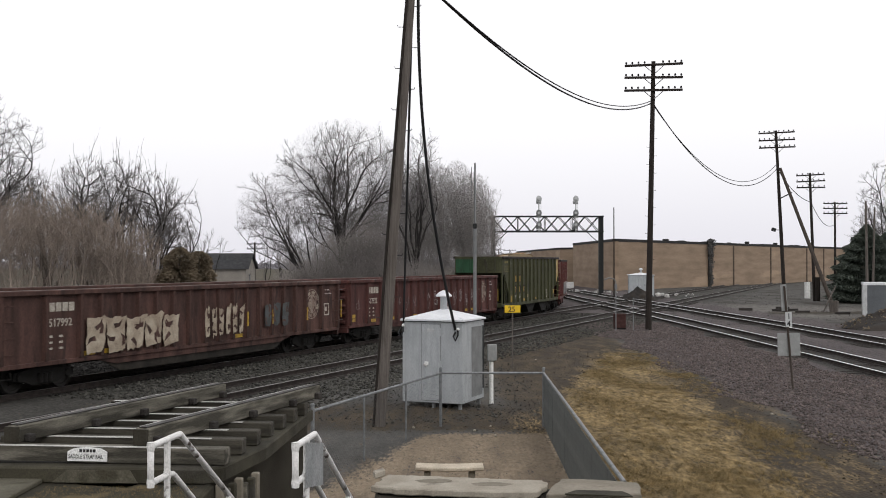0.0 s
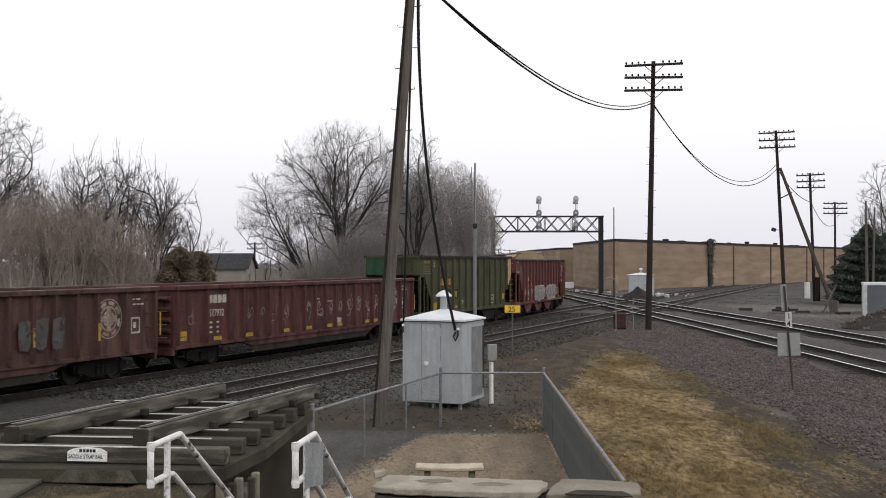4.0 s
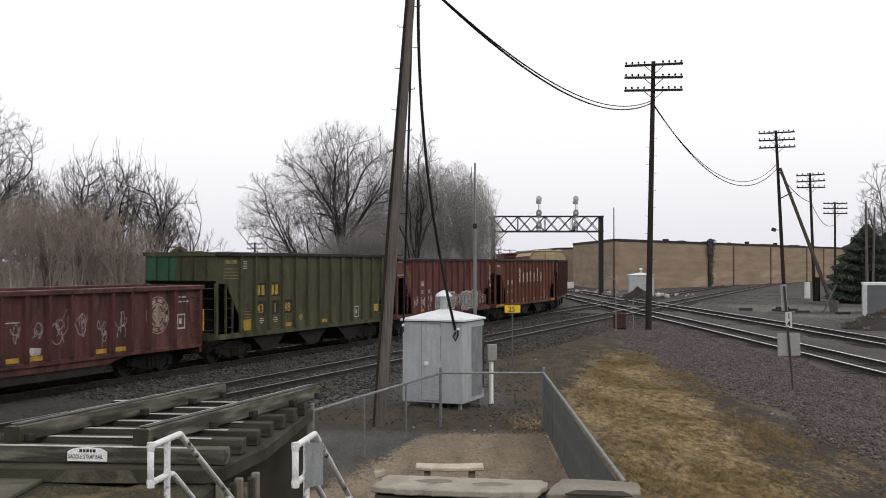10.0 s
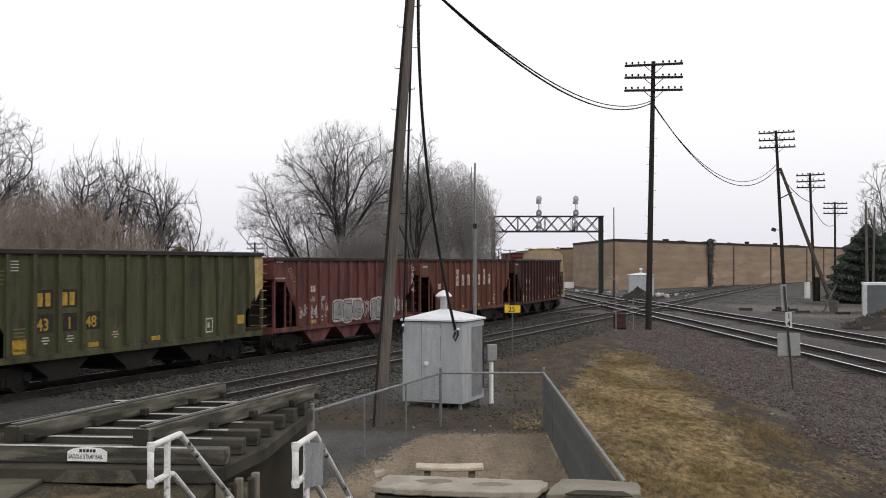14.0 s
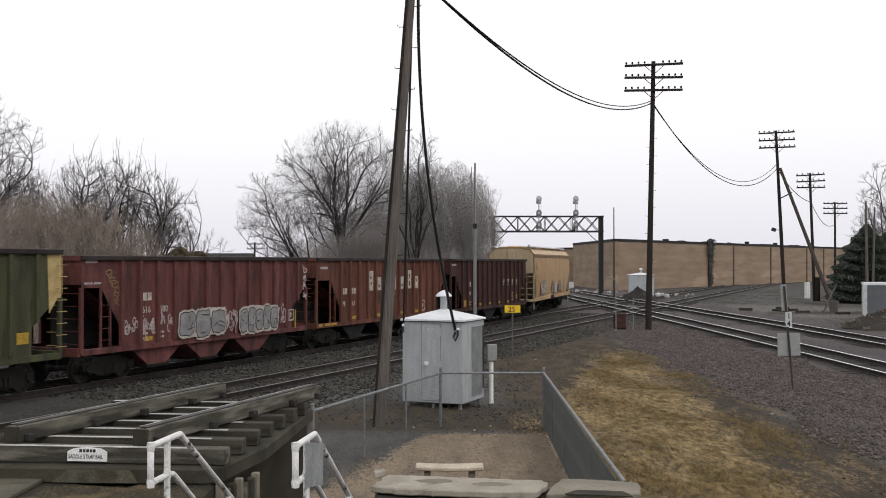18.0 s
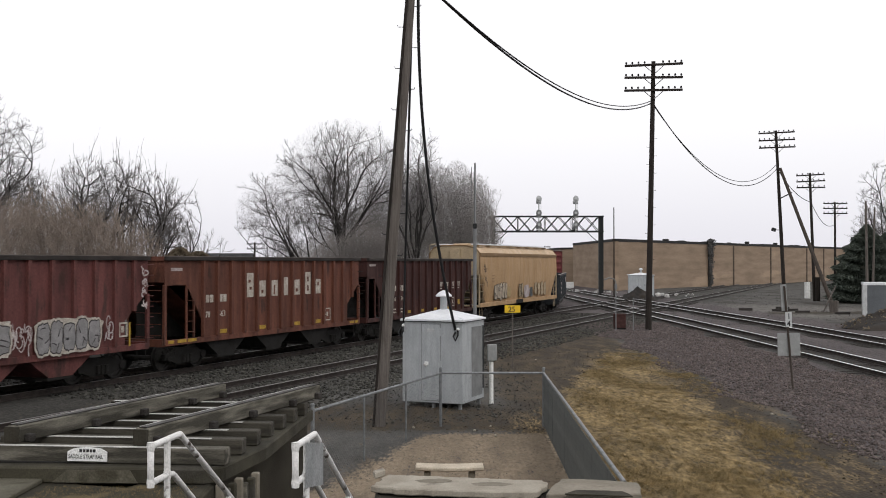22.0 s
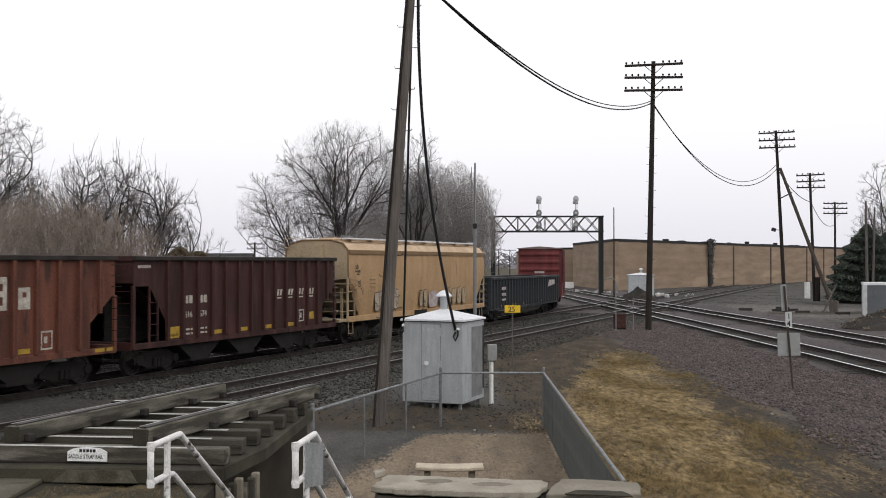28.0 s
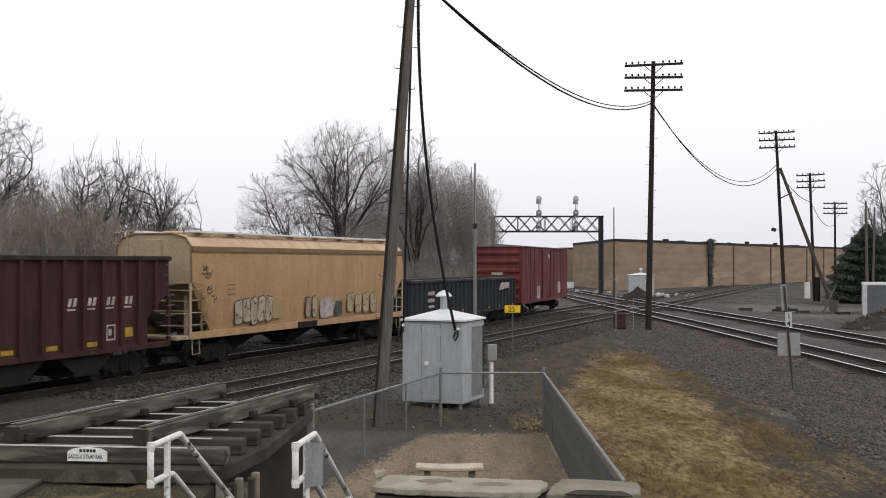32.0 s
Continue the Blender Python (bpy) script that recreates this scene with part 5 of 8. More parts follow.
for k in range(4):
    strip(h1, -e + 0.9, 3.25 - 0.11 * k, 1.0, 0.03, M_OCHRE, -y - 0.004, "stencil_line")
    strip(h1, gap(xs, 0, 0.2), 3.5 - 0.08 * k, 0.5, 0.03, M_WHITE, -y - 0.004, "stencil_line")
    strip(h1, gap(xs, 0), 1.75 - 0.1 * k, 0.4, 0.025, M_OCHRE, -y - 0.004, "stencil_line")
part("end_panel", boxed(-e - 0.022, -e - 0.016, 0.15, 1.4, 2.86, 3.66), M_GREEN2, h1, "brighter green repainted end panel")
for u in (-1.0, -0.5, 0.0, 0.5, 1.0):
    part("end_rib", boxed(-e - 0.075, -e - 0.018, u - 0.04, u + 0.04, 2.86, 3.66), M_GREEN2 if u > 0.1 else M_GREEN, h1)
part("end_cap", prism(B(), [(e - 0.5, 3.69), (e - 0.42, 2.1), (e - 0.12, 2.5), (e + 0.03, 2.5), (e + 0.03, 3.69)], -y - 0.012, -y - 0.002), M_HANDY, h1, "cream-painted wagon end")
part("end_cap_face", boxed(e + 0.09, e + 0.1, -1.45, 1.45, 2.6, 3.6), M_HANDY, h1)

# red hopper with silver graffiti
h2, xs, y, e = hopper("open_hopper", "faded red open hopper wagon with silver block graffiti", COUPLINGS[3], COUPLINGS[4], M_RED2, 5, M_RED2)
bars(h2, gap(xs, 1, 0.2), 2.32, -y - 0.003, [0.18, 0.18], 0.24, M_WHITE)
number(h2, gap(xs, 1, 0.15), 1.95, -y - 0.003, "616", 0.28, M_WHITE)
number(h2, gap(xs, 2, 0.15), 1.95, -y - 0.003, "500", 0.28, M_WHITE)
for k, at, size, n in ((0, 0.3, 0.55, 4), (0, 0.75, 0.4, 3), (1, 0.3, 0.6, 5), (1, 0.75, 0.5, 4), (2, 0.3, 0.55, 4), (2, 0.8, 0.6, 5)):
    doodle(h2, gap(xs, k, at), 1.62, size * 0.8, size * 1.1, -y - 0.006, M_SPRAY, 61 + 7 * k + int(9 * at), n, 0.02)
smear(h2, (gap(xs, 3, 0.1) + gap(xs, 6, 0.4)) / 2, 1.5, gap(xs, 6, 0.4) - gap(xs, 3, 0.1), 0.95, M_WHITE, -y - 0.101, 71, "chalky white graffiti ground")
throwup(h2, gap(xs, 3, 0.15), gap(xs, 6, 0.2), 1.08, 1.9, -y - 0.108, 3, M_SILVER, M_DSPRAY, 62, "silver block graffiti shapes", M_DSPRAY, 0.12, 0.045, 1.0, M_WHITE)
for k in (0.1, 0.5, 0.85):
    doodle(h2, gap(xs, 6, k) + 0.1, 1.5, 0.4, 0.75, -y - 0.106, M_SPRAY, 90 + int(k * 10), 4, 0.016)
smear(h2, (gap(xs, 7, 0.2) + gap(xs, 10, 0.3)) / 2, 1.48, gap(xs, 10, 0.3) - gap(xs, 7, 0.2), 0.98, M_WHITE, -y - 0.101, 72, "chalky white graffiti ground")
throwup(h2, gap(xs, 7, 0.25), gap(xs, 10, 0.15), 1.06, 1.9, -y - 0.108, 5, M_SILVER, M_DSPRAY, 66, "silver block graffiti shapes", M_DSPRAY, 0.05, 0.04, 1.0, M_WHITE)
doodle(h2, gap(xs, 10, 0.6), 1.6, 0.4, 0.7, -y - 0.106, M_SPRAY, 67, 4, 0.018)
for k in range(4):
    doodle(h2, e - 0.3, 3.2 - 0.3 * k, 0.34, 0.34, -y - 0.105, M_SPRAY, 80 + k, 3, 0.022)
    doodle(h2, -e + 1.15 + 0.14 * k, 3.15 - 0.26 * k, 0.5, 0.32, -y - 0.006, M_SEAM, 84 + k, 3, 0.02)
mark_square(h2, gap(xs, 11), 1.5, -y - 0.004, 0.36)
strip(h2, e - 0.9, 1.35, 0.07, 0.7, M_YELLOW, -y - 0.05, "reflector")
bars(h2, -e + 0.15, 3.45, -y - 0.003, [0.5], 0.14, M_SPRAY)
bars(h2, -e + 0.1, 2.85, -y - 0.003, [0.35, 0.3], 0.06, M_SPRAY)

# brown hopper with large white lettering
h3, xs, y, e = hopper("open_hopper", "rust-brown open hopper wagon with large white lettering blocks", COUPLINGS[4], COUPLINGS[5], M_ORANGE, 11, M_GRIMESHADE)
for k, (z1, w, slots) in {3: (3.1, 0.44, [(0.4, 0.75, 0.3, 0.42), (0.25, 0.6, 0.6, 0.72)]), 4: (2.82, 0.42, [(0.3, 0.65, 0.2, 0.42)]), 5: (2.82, 0.44, [(0.38, 0.62, 0.1, 0.7)]), 6: (2.92, 0.28, []),
                          7: (2.82, 0.42, [(0.3, 0.65, 0.2, 0.42)]), 8: (3.1, 0.44, [(0.4, 0.7, 0.15, 0.4), (0.4, 0.7, 0.58, 0.8)]), 9: (2.82, 0.42, [(0.35, 0.7, 0.55, 0.78)])}.items():
    sign_block(h3, gap(xs, k), 2.25, z1, w, -y, M_WHITE, slots)
bars(h3, gap(xs, 0, 0.25), 2.15, -y - 0.003, [0.18, 0.18], 0.25, M_WHITE)
bars(h3, gap(xs, 1, 0.2), 2.15, -y - 0.003, [0.18, 0.18], 0.25, M_WHITE)
number(h3, gap(xs, 0, 0.2), 1.66, -y - 0.003, "78", 0.28, M_WHITE)
number(h3, gap(xs, 1, 0.12), 1.66, -y - 0.003, "563", 0.28, M_WHITE)
mark_square(h3, gap(xs, 10), 1.4, -y - 0.004, 0.42)
for u0, u1 in ((0.12, 0.4), (0.6, 1.05), (1.15, 1.6)):
    part("end_stripe", boxed(-e + u0, -e + u1, -y - 0.05, -y - 0.04, 0.93, 1.03), M_YELLOW, h3)
part("end_stripe", boxed(e - 0.9, e - 0.5, -y - 0.05, -y - 0.04, 0.93, 1.03), M_YELLOW, h3)
part("end_stripe", boxed(e - 0.4, e - 0.15, -y - 0.05, -y - 0.04, 0.93, 1.03), M_YELLOW, h3)
bars(h3, -e + 0.3, 3.2, -y - 0.003, [0.6], 0.1, M_SPRAY)

# maroon hopper
h4, xs, y, e = hopper("open_hopper", "dark maroon open hopper wagon with white lettering blocks", COUPLINGS[5], COUPLINGS[6], M_MAROON, 13, M_SILVER)
for k in (1, 2):
    bars(h4, gap(xs, k, 0.18), 2.16, -y - 0.003, [0.17, 0.17], 0.25, M_WHITE, 0.06)
number(h4, gap(xs, 1, 0.17), 1.71, -y - 0.003, "616", 0.28, M_WHITE, 0.0, 0.95)
number(h4, gap(xs, 2, 0.17), 1.71, -y - 0.003, "574", 0.28, M_WHITE, 0.0, 0.95)
for k in (8, 9, 10, 11):
    x = gap(xs, k, 0.25)
    bm = B()
    for u in (0.0, 0.2):
        prism(bm, [(x + u, 2.25), (x + u + 0.12, 2.25), (x + u + 0.18, 2.48), (x + u + 0.06, 2.48)], -y - 0.006, -y)
    prism(bm, [(x - 0.03, 2.14), (x + 0.3, 2.14), (x + 0.32, 2.19), (x - 0.01, 2.19)], -y - 0.006, -y)
    part("lettering", bm, M_WHITE, h4, "slanting white letter block")
mark_square(h4, gap(xs, 10), 1.45, -y - 0.004, 0.38)
strip(h4, gap(xs, 11), 1.42, 0.34, 0.28, M_YELLOW, -y - 0.004, "stencil")
strip(h4, gap(xs, 0), 1.3, 0.5, 0.3, M_YELLOW, -y - 0.004, "stencil")
bars(h4, -e + 0.2, 3.3, -y - 0.003, [0.6], 0.09, M_SPRAY)
for car in (h2, h4):
    for k in range(2):
        for q in (1, 2):
            bars(car, gap(xs, q, 0.25), 1.3 - 0.14 * k, -y - 0.003, [0.2, 0.1], 0.06, M_WHITE, 0.06)

covered_hopper(COUPLINGS[6] + 0.3, COUPLINGS[7])
g3, xs, y, e = gondola("gondola", "low black gondola wagon with closely set ribs", COUPLINGS[7], COUPLINGS[8], M_BLACK, 2.6, 26, 17, 0.1)
strip(g3, xs[4], 1.95, 0.8, 0.18, M_SPRAY, -y - 0.118, "stencil")
strip(g3, xs[4], 1.6, 0.8, 0.18, M_SPRAY, -y - 0.118, "stencil")
strip(g3, xs[4], 1.3, 0.7, 0.12, M_SPRAY, -y - 0.118, "stencil")
part("lettering", prism(B(), [(xs[21], 1.85), (xs[24], 2.0), (xs[24], 2.3), (xs[21] + 0.3, 2.3)], -y - 0.12, -y - 0.114), M_SPRAY, g3, "slanting white painted shape")
boxcar(COUPLINGS[8], COUPLINGS[9])


def car_pose(front, back, pivot, t):
    s = gone(t)
    a, b = on_line(front - s + pivot)[0], on_line(back - s - pivot)[0]
    return (a + b) / 2, math.atan2(b.y - a.y, b.x - a.x)


def motions():
    """The train rolls along its line; trucks turn under the wagons and wheels roll."""
    for what, ob, front, back, pivot, k, wheels in CARS:
        rows = []
        for t in range(33):
            at, turn = car_pose(front, back, pivot, t)
            if what == "car":
                rows.append((t, Matrix.Translation(at) @ Matrix.Rotation(turn, 4, "Z")))
            else:
                s = (front + pivot if k < 0 else back - pivot) - gone(t)
                here, way = on_line(s)
                local = Matrix.Rotation(-turn, 4, "Z") @ (here - at)
                rows.append((t, Matrix.Translation(local) @ Matrix.Rotation(way - turn, 4, "Z")))
        walk(ob, rows)
        for x, w in zip((-0.9, 0.9), wheels):
            walk(w, [(j / 5, pose(x, 0, WHEEL_R) @ Matrix.Rotation(-gone(j / 5) / WHEEL_R, 4, "Y")) for j in range(161)])


# ---- line poles and cables ----
INSULATOR = finish(lathe(B(), [(0.02, 0.0), (0.02, 0.03), (0.055, 0.04), (0.06, 0.08), (0.045, 0.1), (0.05, 0.12), (0.03, 0.145)], 7), M_CABLE)
POLE_STEP = finish(tube(B(), [(0, 0, 0), (0.14, 0, 0), (0.16, 0, 0.04)], 0.009, 5), M_BLACKSTEEL)


def line_pole(name, label, base, top, r0, r1, arms, arm_len, wood, pins=8, gap=0.62, steps=False, turn=0.0, tilts=()):
    base, top = Vector(base), Vector(top)
    t = thing(name, Matrix.Translation(base), label, "utility pole", "line poles")
    d = top - base
    part("shaft", tube(B(), [(0, 0, -0.02), d * 0.35, d * 0.7, d], [r0, r0 + (r1 - r0) * 0.35, r0 + (r1 - r0) * 0.7, r1], 12), wood, t)
    for k in range(arms):
        z = d.z - 0.2 - gap * k
        c = d * (z / d.z)
        m = Matrix.Translation(c) @ Matrix.Rotation(turn, 4, "Z") @ Matrix.Rotation(radians(-tilts[k] if tilts else 0), 4, "Y")
        arm = part("crossarm", boxed(-arm_len / 2, arm_len / 2, -r1 - 0.1, -r1 + 0.01, -0.06, 0.06), wood, t, bevel=0.01, m=m)
        for i in range(pins):
            x = (-arm_len / 2 + 0.08) + (arm_len - 0.16) * i / (pins - 1)
            if abs(x) > 0.2:
                part("insulator", INSULATOR, None, arm, m=pose(x, -r1 - 0.045, 0.06))
        for s in (-1, 1):
            part("brace", tube(B(), [(s * 0.55, -r1 - 0.11, -0.02), (0, -r1 - 0.05, -0.5)], 0.02, 5), wood, arm)
    if steps:
        for k in range(18):
            z = 2.4 + 0.46 * k
            if z > d.z - 0.3:
                break
            c = d * (z / d.z)
            part("pole_step", POLE_STEP, None, t, m=Matrix.Translation(c) @ pose(0.0, 0, 0, 0, 0, 0 if k % 2 else 180) @ pose(r0 * 0.8 - 0.03, 0, 0))
    return t


def cable(name, a, b, sag, r, label, group="", twist=0.0, bow=0.0):
    a, b = Vector(a), Vector(b)
    pts = []
    for k in range(25):
        u = k / 24
        pts.append(a.lerp(b, u) + Vector((twist * math.sin(9 * u) + bow * 4 * u * (1 - u), 0, -4 * sag * u * (1 - u) + twist * math.sin(14 * u))))
    solo(name, tube(B(), pts, r, 6), M_CABLE, label, "cable", group, smooth=True)


lead = line_pole("utility_pole", "tall leaning weathered wooden pole with climbing steps", (-1.41, 23.7, -0.15), (-0.58, 23.75, 11.2), 0.142, 0.09, 0, 0, M_WOODPOLE, steps=True)
# thin dark strip along the whole left side
part("ground_wire_moulding", tube(B(), [(-0.115, -0.085, 0.0), (0.17, -0.06, 4.0), (0.75, -0.03, 11.2)], 0.034, 6), M_DARKPOLE, lead, "dark strip up the left side of the pole")
P2T = Vector((11.24, 57.2, 14.2))
line_pole("utility_pole", "tall dark wooden pole with three crossarms of insulators", (10.93, 57.2, -0.15), P2T, 0.17, 0.11, 3, 3.1, M_DARKPOLE, 10, 0.68, True, tilts=(2.6, 0.6, 0.9))
P3T = Vector((28.1, 90.5, 14.6))
line_pole("utility_pole", "dark wooden pole with three crossarms of insulators", (28.8, 90.5, -0.15), P3T, 0.17, 0.11, 3, 3.05, M_DARKPOLE, 8, 0.62, tilts=(3.0, 2.6, 2.2))
P4T = Vector((34.2, 100.0, 11.8))
line_pole("utility_pole", "dark wooden pole with three crossarms beside the yard road", (34.6, 100.0, -0.15), P4T, 0.16, 0.11, 3, 2.65, M_DARKPOLE, 6, 0.58, tilts=(3.2, 2.8, 1.0))
P5T = Vector((44.2, 121.0, 10.3))
line_pole("utility_pole", "small far wooden pole with three crossarms", (44.2, 121.0, -0.15), P5T, 0.15, 0.1, 3, 2.7, M_DARKPOLE, 6, 0.56)
line_pole("utility_pole", "bare grey wooden pole beside dark conifers", (33.2, 84.0, -0.15), (33.1, 84.0, 8.3), 0.12, 0.08, 0, 0, M_WOODPOLE)
line_pole("utility_pole", "thin bare grey pole beside dark conifers", (34.4, 86.0, -0.15), (34.6, 86.0, 7.9), 0.1, 0.07, 0, 0, M_WOODPOLE)
line_pole("utility_pole", "distant wooden pole behind the trees", (-22.8, 130.0, -0.15), (-22.8, 130.0, 5.9), 0.12, 0.1, 2, 1.9, M_DARKPOLE, 4, 0.6)
line_pole("utility_pole", "thin far mast beside the signal bridge", (17.2, 108.0, -0.15), (17.2, 108.0, 9.0), 0.07, 0.05, 0, 0, M_DARKPOLE)
line_pole("utility_pole", "far pole on the horizon", (16.2, 260.0, -0.15), (16.2, 260.0, 6.6), 0.12, 0.1, 1, 3.0, M_DARKPOLE, 4, 0.6)
line_pole("utility_pole", "far pole on the horizon", (24.0, 270.0, -0.15), (24.0, 270.0, 6.8), 0.12, 0.1, 1, 3.0, M_DARKPOLE, 4, 0.6)
line_pole("utility_pole", "far pole on the horizon", (13.0, 250.0, -0.15), (13.0, 250.0, 6.6), 0.12, 0.1, 1, 3.0, M_DARKPOLE, 4, 0.6)
# the push brace on the third pole, its stump, and a floodlight
solo("brace_pole", tube(B(), [(31.6, 87.0, -0.15), (28.35, 90.2, 11.4)], [0.17, 0.12], 10), M_POLEMID, "slanting wooden pole propping a utility pole", "utility pole")
solo("brace_strut", tube(B(), [(28.5, 90.4, 8.9), (29.1, 89.5, 9.3)], 0.05, 6), M_BLACKSTEEL, "short steel strut between two wooden poles", "strut")
solo("pole_sleeve", tube(B(), [(34.75, 99.6, -0.2), (34.75, 99.6, 2.1)], 0.24, 8), M_DARKPOLE, "dark wooden reinforcing stub against a utility pole", "utility pole")
solo("pole_stump", tube(B(), [(28.2, 77.5, -0.15), (28.2, 77.5, 0.7)], [0.3, 0.34], 10), M_WOODPOLE, "short weathered wooden stump", "stump")
fl = thing("floodlight", pose(27.85, 90.3, 6.2), "small dark floodlight on a utility pole", "lamp")
part("housing", boxed(-0.2, 0.14, -0.16, 0.16, -0.12, 0.16), M_BLACKSTEEL, fl, bevel=0.03, m=pose(0, 0, 0, 0, 20, 0))
part("arm", tube(B(), [(0.1, 0, 0), (0.68, 0.15, 0)], 0.03, 6), M_BLACKSTEEL, fl)
# aerial cables
ATT = Vector((-0.66, 23.62, 9.9))
cable("aerial_cable", ATT, (11.1, 57.1, 11.95), 1.36, 0.030, "sagging black cable between wooden poles", "aerial cables")
cable("aerial_cable", ATT + Vector((0.05, 0, -0.05)), (11.1, 57.1, 12.08), 1.27, 0.022, "sagging black cable between wooden poles", "aerial cables")
cable("aerial_cable", (11.25, 57.2, 11.9), (28.2, 90.5, 11.4), 2.72, 0.030, "sagging black cable between wooden poles", "aerial cables")
cable("aerial_cable", (11.3, 57.2, 11.75), (28.2, 90.5, 11.8), 2.6, 0.022, "sagging black cable between wooden poles", "aerial cables")
cable("aerial_cable", (28.2, 90.5, 11.4), (34.3, 100.0, 9.1), 0.55, 0.03, "sagging black cable between wooden poles", "aerial cables")
cable("aerial_cable", (34.3, 100.0, 9.1), (44.2, 121.0, 7.8), 1.0, 0.03, "sagging black cable between wooden poles", "aerial cables")
cable("drop_cable", ATT, (-0.98, 26.68, 1.98), 0.0, 0.028, "heavy black cable hanging from pole to cabinet", "drop cables")
cable("drop_cable", ATT + Vector((0.12, 0, 0)), (0.30, 26.12, 1.83), 0.0, 0.036, "heavy black cable hanging from pole to cabinet", "drop cables", 0.0, -0.27)


# ---- signal cabinet beside the fence ----
def cabinet(name, label, m, w, d, h, vent=True):
    """Front to -y. A sheet-metal relay house with door, low hipped roof, vent and legs."""
    t = thing(name, m, label, "signal cabinet")
    part("body", boxed(0, w, 0, d, 0.16, h), M_ALU, t, bevel=0.008)
    roof = part("roof", lathe(B(), [(0.83, -0.04), (0.83, 0.0), (0.09, 0.22), (0.05, 0.22)], 4, Matrix.Translation((w / 2, d / 2, h)) @ Matrix.Diagonal((w / 1.17 * 1.05, d / 1.17 * 1.06, 1, 1)) @ Matrix.Rotation(radians(45), 4, "Z")), M_ALUROOF, t, "pale hipped metal roof")
    part("roof_edge", boxed(-0.045, w + 0.045, -0.045, d + 0.045, h - 0.06, h - 0.045), M_BLACKSTEEL, t)
    for s in (-1, 1):
        part("roof_seam", tube(B(), [(w / 2 + s * (w / 2 + 0.02), -0.02, h + 0.005), (w / 2, d / 2, h + 0.225)], 0.008, 5), M_ALU, roof)
    if vent:
        v = part("roof_vent", lathe(B(), [(0.15, 0.1), (0.09, 0.24), (0.085, 0.56)], 12, Matrix.Translation((w / 2, d / 2, h))), M_ALU, t)
        part("vent_cap", lathe(B(), [(0.2, 0.54), (0.21, 0.57), (0.12, 0.65), (0.03, 0.7)], 12, Matrix.Translation((w / 2, d / 2, h))), M_ALUROOF, v)
    part("door_gap", boxed(0.5 * w - 0.295, 0.5 * w + 0.235, -0.006, 0.0, 0.205, h - 0.105), M_GREYSTEEL, t)
    door = part("door", boxed(0.5 * w - 0.28, 0.5 * w + 0.22, -0.018, 0.0, 0.22, h - 0.12), M_ALU, t, bevel=0.004)
    part("handle", tube(B(), [(0.5 * w - 0.2, -0.02, h * 0.5), (0.5 * w - 0.2, -0.07, h * 0.5), (0.5 * w - 0.12, -0.07, h * 0.48)], 0.02, 6), M_STRAP, door, "bright latch handle")
    for z in (0.42, h * 0.5, h - 0.3):
        part("hinge", tube(B(), [(0.5 * w + 0.24, -0.03, z - 0.09), (0.5 * w + 0.24, -0.03, z + 0.09)], 0.024, 6), M_ALU, door)
    part("hasp", boxed(0.5 * w - 0.19, 0.5 * w - 0.09, -0.05, -0.018, h * 0.49, h * 0.53), M_SIGNWHITE, door, "bright padlock hasp", bevel=0.008)
    part("door_plate", boxed(0.5 * w - 0.12, 0.5 * w + 0.06, -0.024, -0.018, h - 0.3, h - 0.22), M_SIGBACK, door)
    for x in (0.1, 0.5 * w, w - 0.1):
        for y in (0.1, d - 0.1):
            part("leg", boxed(x - 0.035, x + 0.035, y - 0.035, y + 0.035, -0.03, 0.16), M_GREYSTEEL, t)
    return t


BUNG = pose(-1.005, 26.70, -0.13, 0, 0, -22.3)
bung = cabinet("signal_cabinet", "grey aluminium relay cabinet with a low hipped roof on short legs", BUNG, 1.6, 1.5, 2.2)
part("side_door", boxed(1.6, 1.615, 0.62, 1.36, 0.26, 2.0), M_GREYSTEEL, bung, bevel=0.004)
# flat black strip; the shade of a recess is put into its colour
part("side_recess", boxed(1.6, 1.612, 1.4, 1.49, 0.4, 2.0), M_BLACKSTEEL, bung)
for x, y in ((0.04, 2.06), (1.5, 2.0)):
    part("cable_entry", lathe(B(), [(0.035, -0.02), (0.04, 0.0), (0.028, 0.04), (0.01, 0.06)], 10, Matrix.Translation((x, -0.05, y - 0.02)) @ Matrix.Rotation(radians(90), 4, "X")), M_SIGNWHITE, bung)
    part("drip_loop", tube(B(), [(x, -0.06, y), (x + 0.02, -0.1, y - 0.16), (x - 0.05, -0.1, y - 0.3), (x - 0.11, -0.08, y - 0.2), (x - 0.06, -0.05, y - 0.08)], 0.022, 6), M_CABLE, bung)
mb = thing("meter_box", pose(1.24, 27.55, -0.13), "grey meter box on a white conduit post", "meter box")
part("box", boxed(-0.1, 0.14, -0.09, 0.09, 1.08, 1.5), M_BOARD, mb, bevel=0.015)
part("post", tube(B(), [(0, 0, -0.02), (0, 0, 1.06)], 0.055, 10), M_SIGNWHITE, mb, "white plastic conduit post")
cabinet("signal_cabinet", "white far relay cabinet near the crossing tracks", pose(18.9, 109.0, -0.15, 0, 0, -6), 2.5, 2.0, 2.35)

# grey mast behind the cabinet
mast = thing("slim_mast", pose(1.13, 38.0, -0.15), "slim grey mast with a small box near its middle", "mast")
part("pole", tube(B(), [(0, 0, -0.02), (0.0, 0, 5.0)], 0.06, 8), M_GREYSTEEL, mast)
part("antenna", tube(B(), [(0.0, 0, 5.0), (0.0, 0, 7.15)], 0.035, 7), M_GREYSTEEL, mast)
part("side_antenna", tube(B(), [(-0.12, 0, 5.9), (-0.12, 0, 7.0)], 0.012, 5), M_GREYSTEEL, mast)
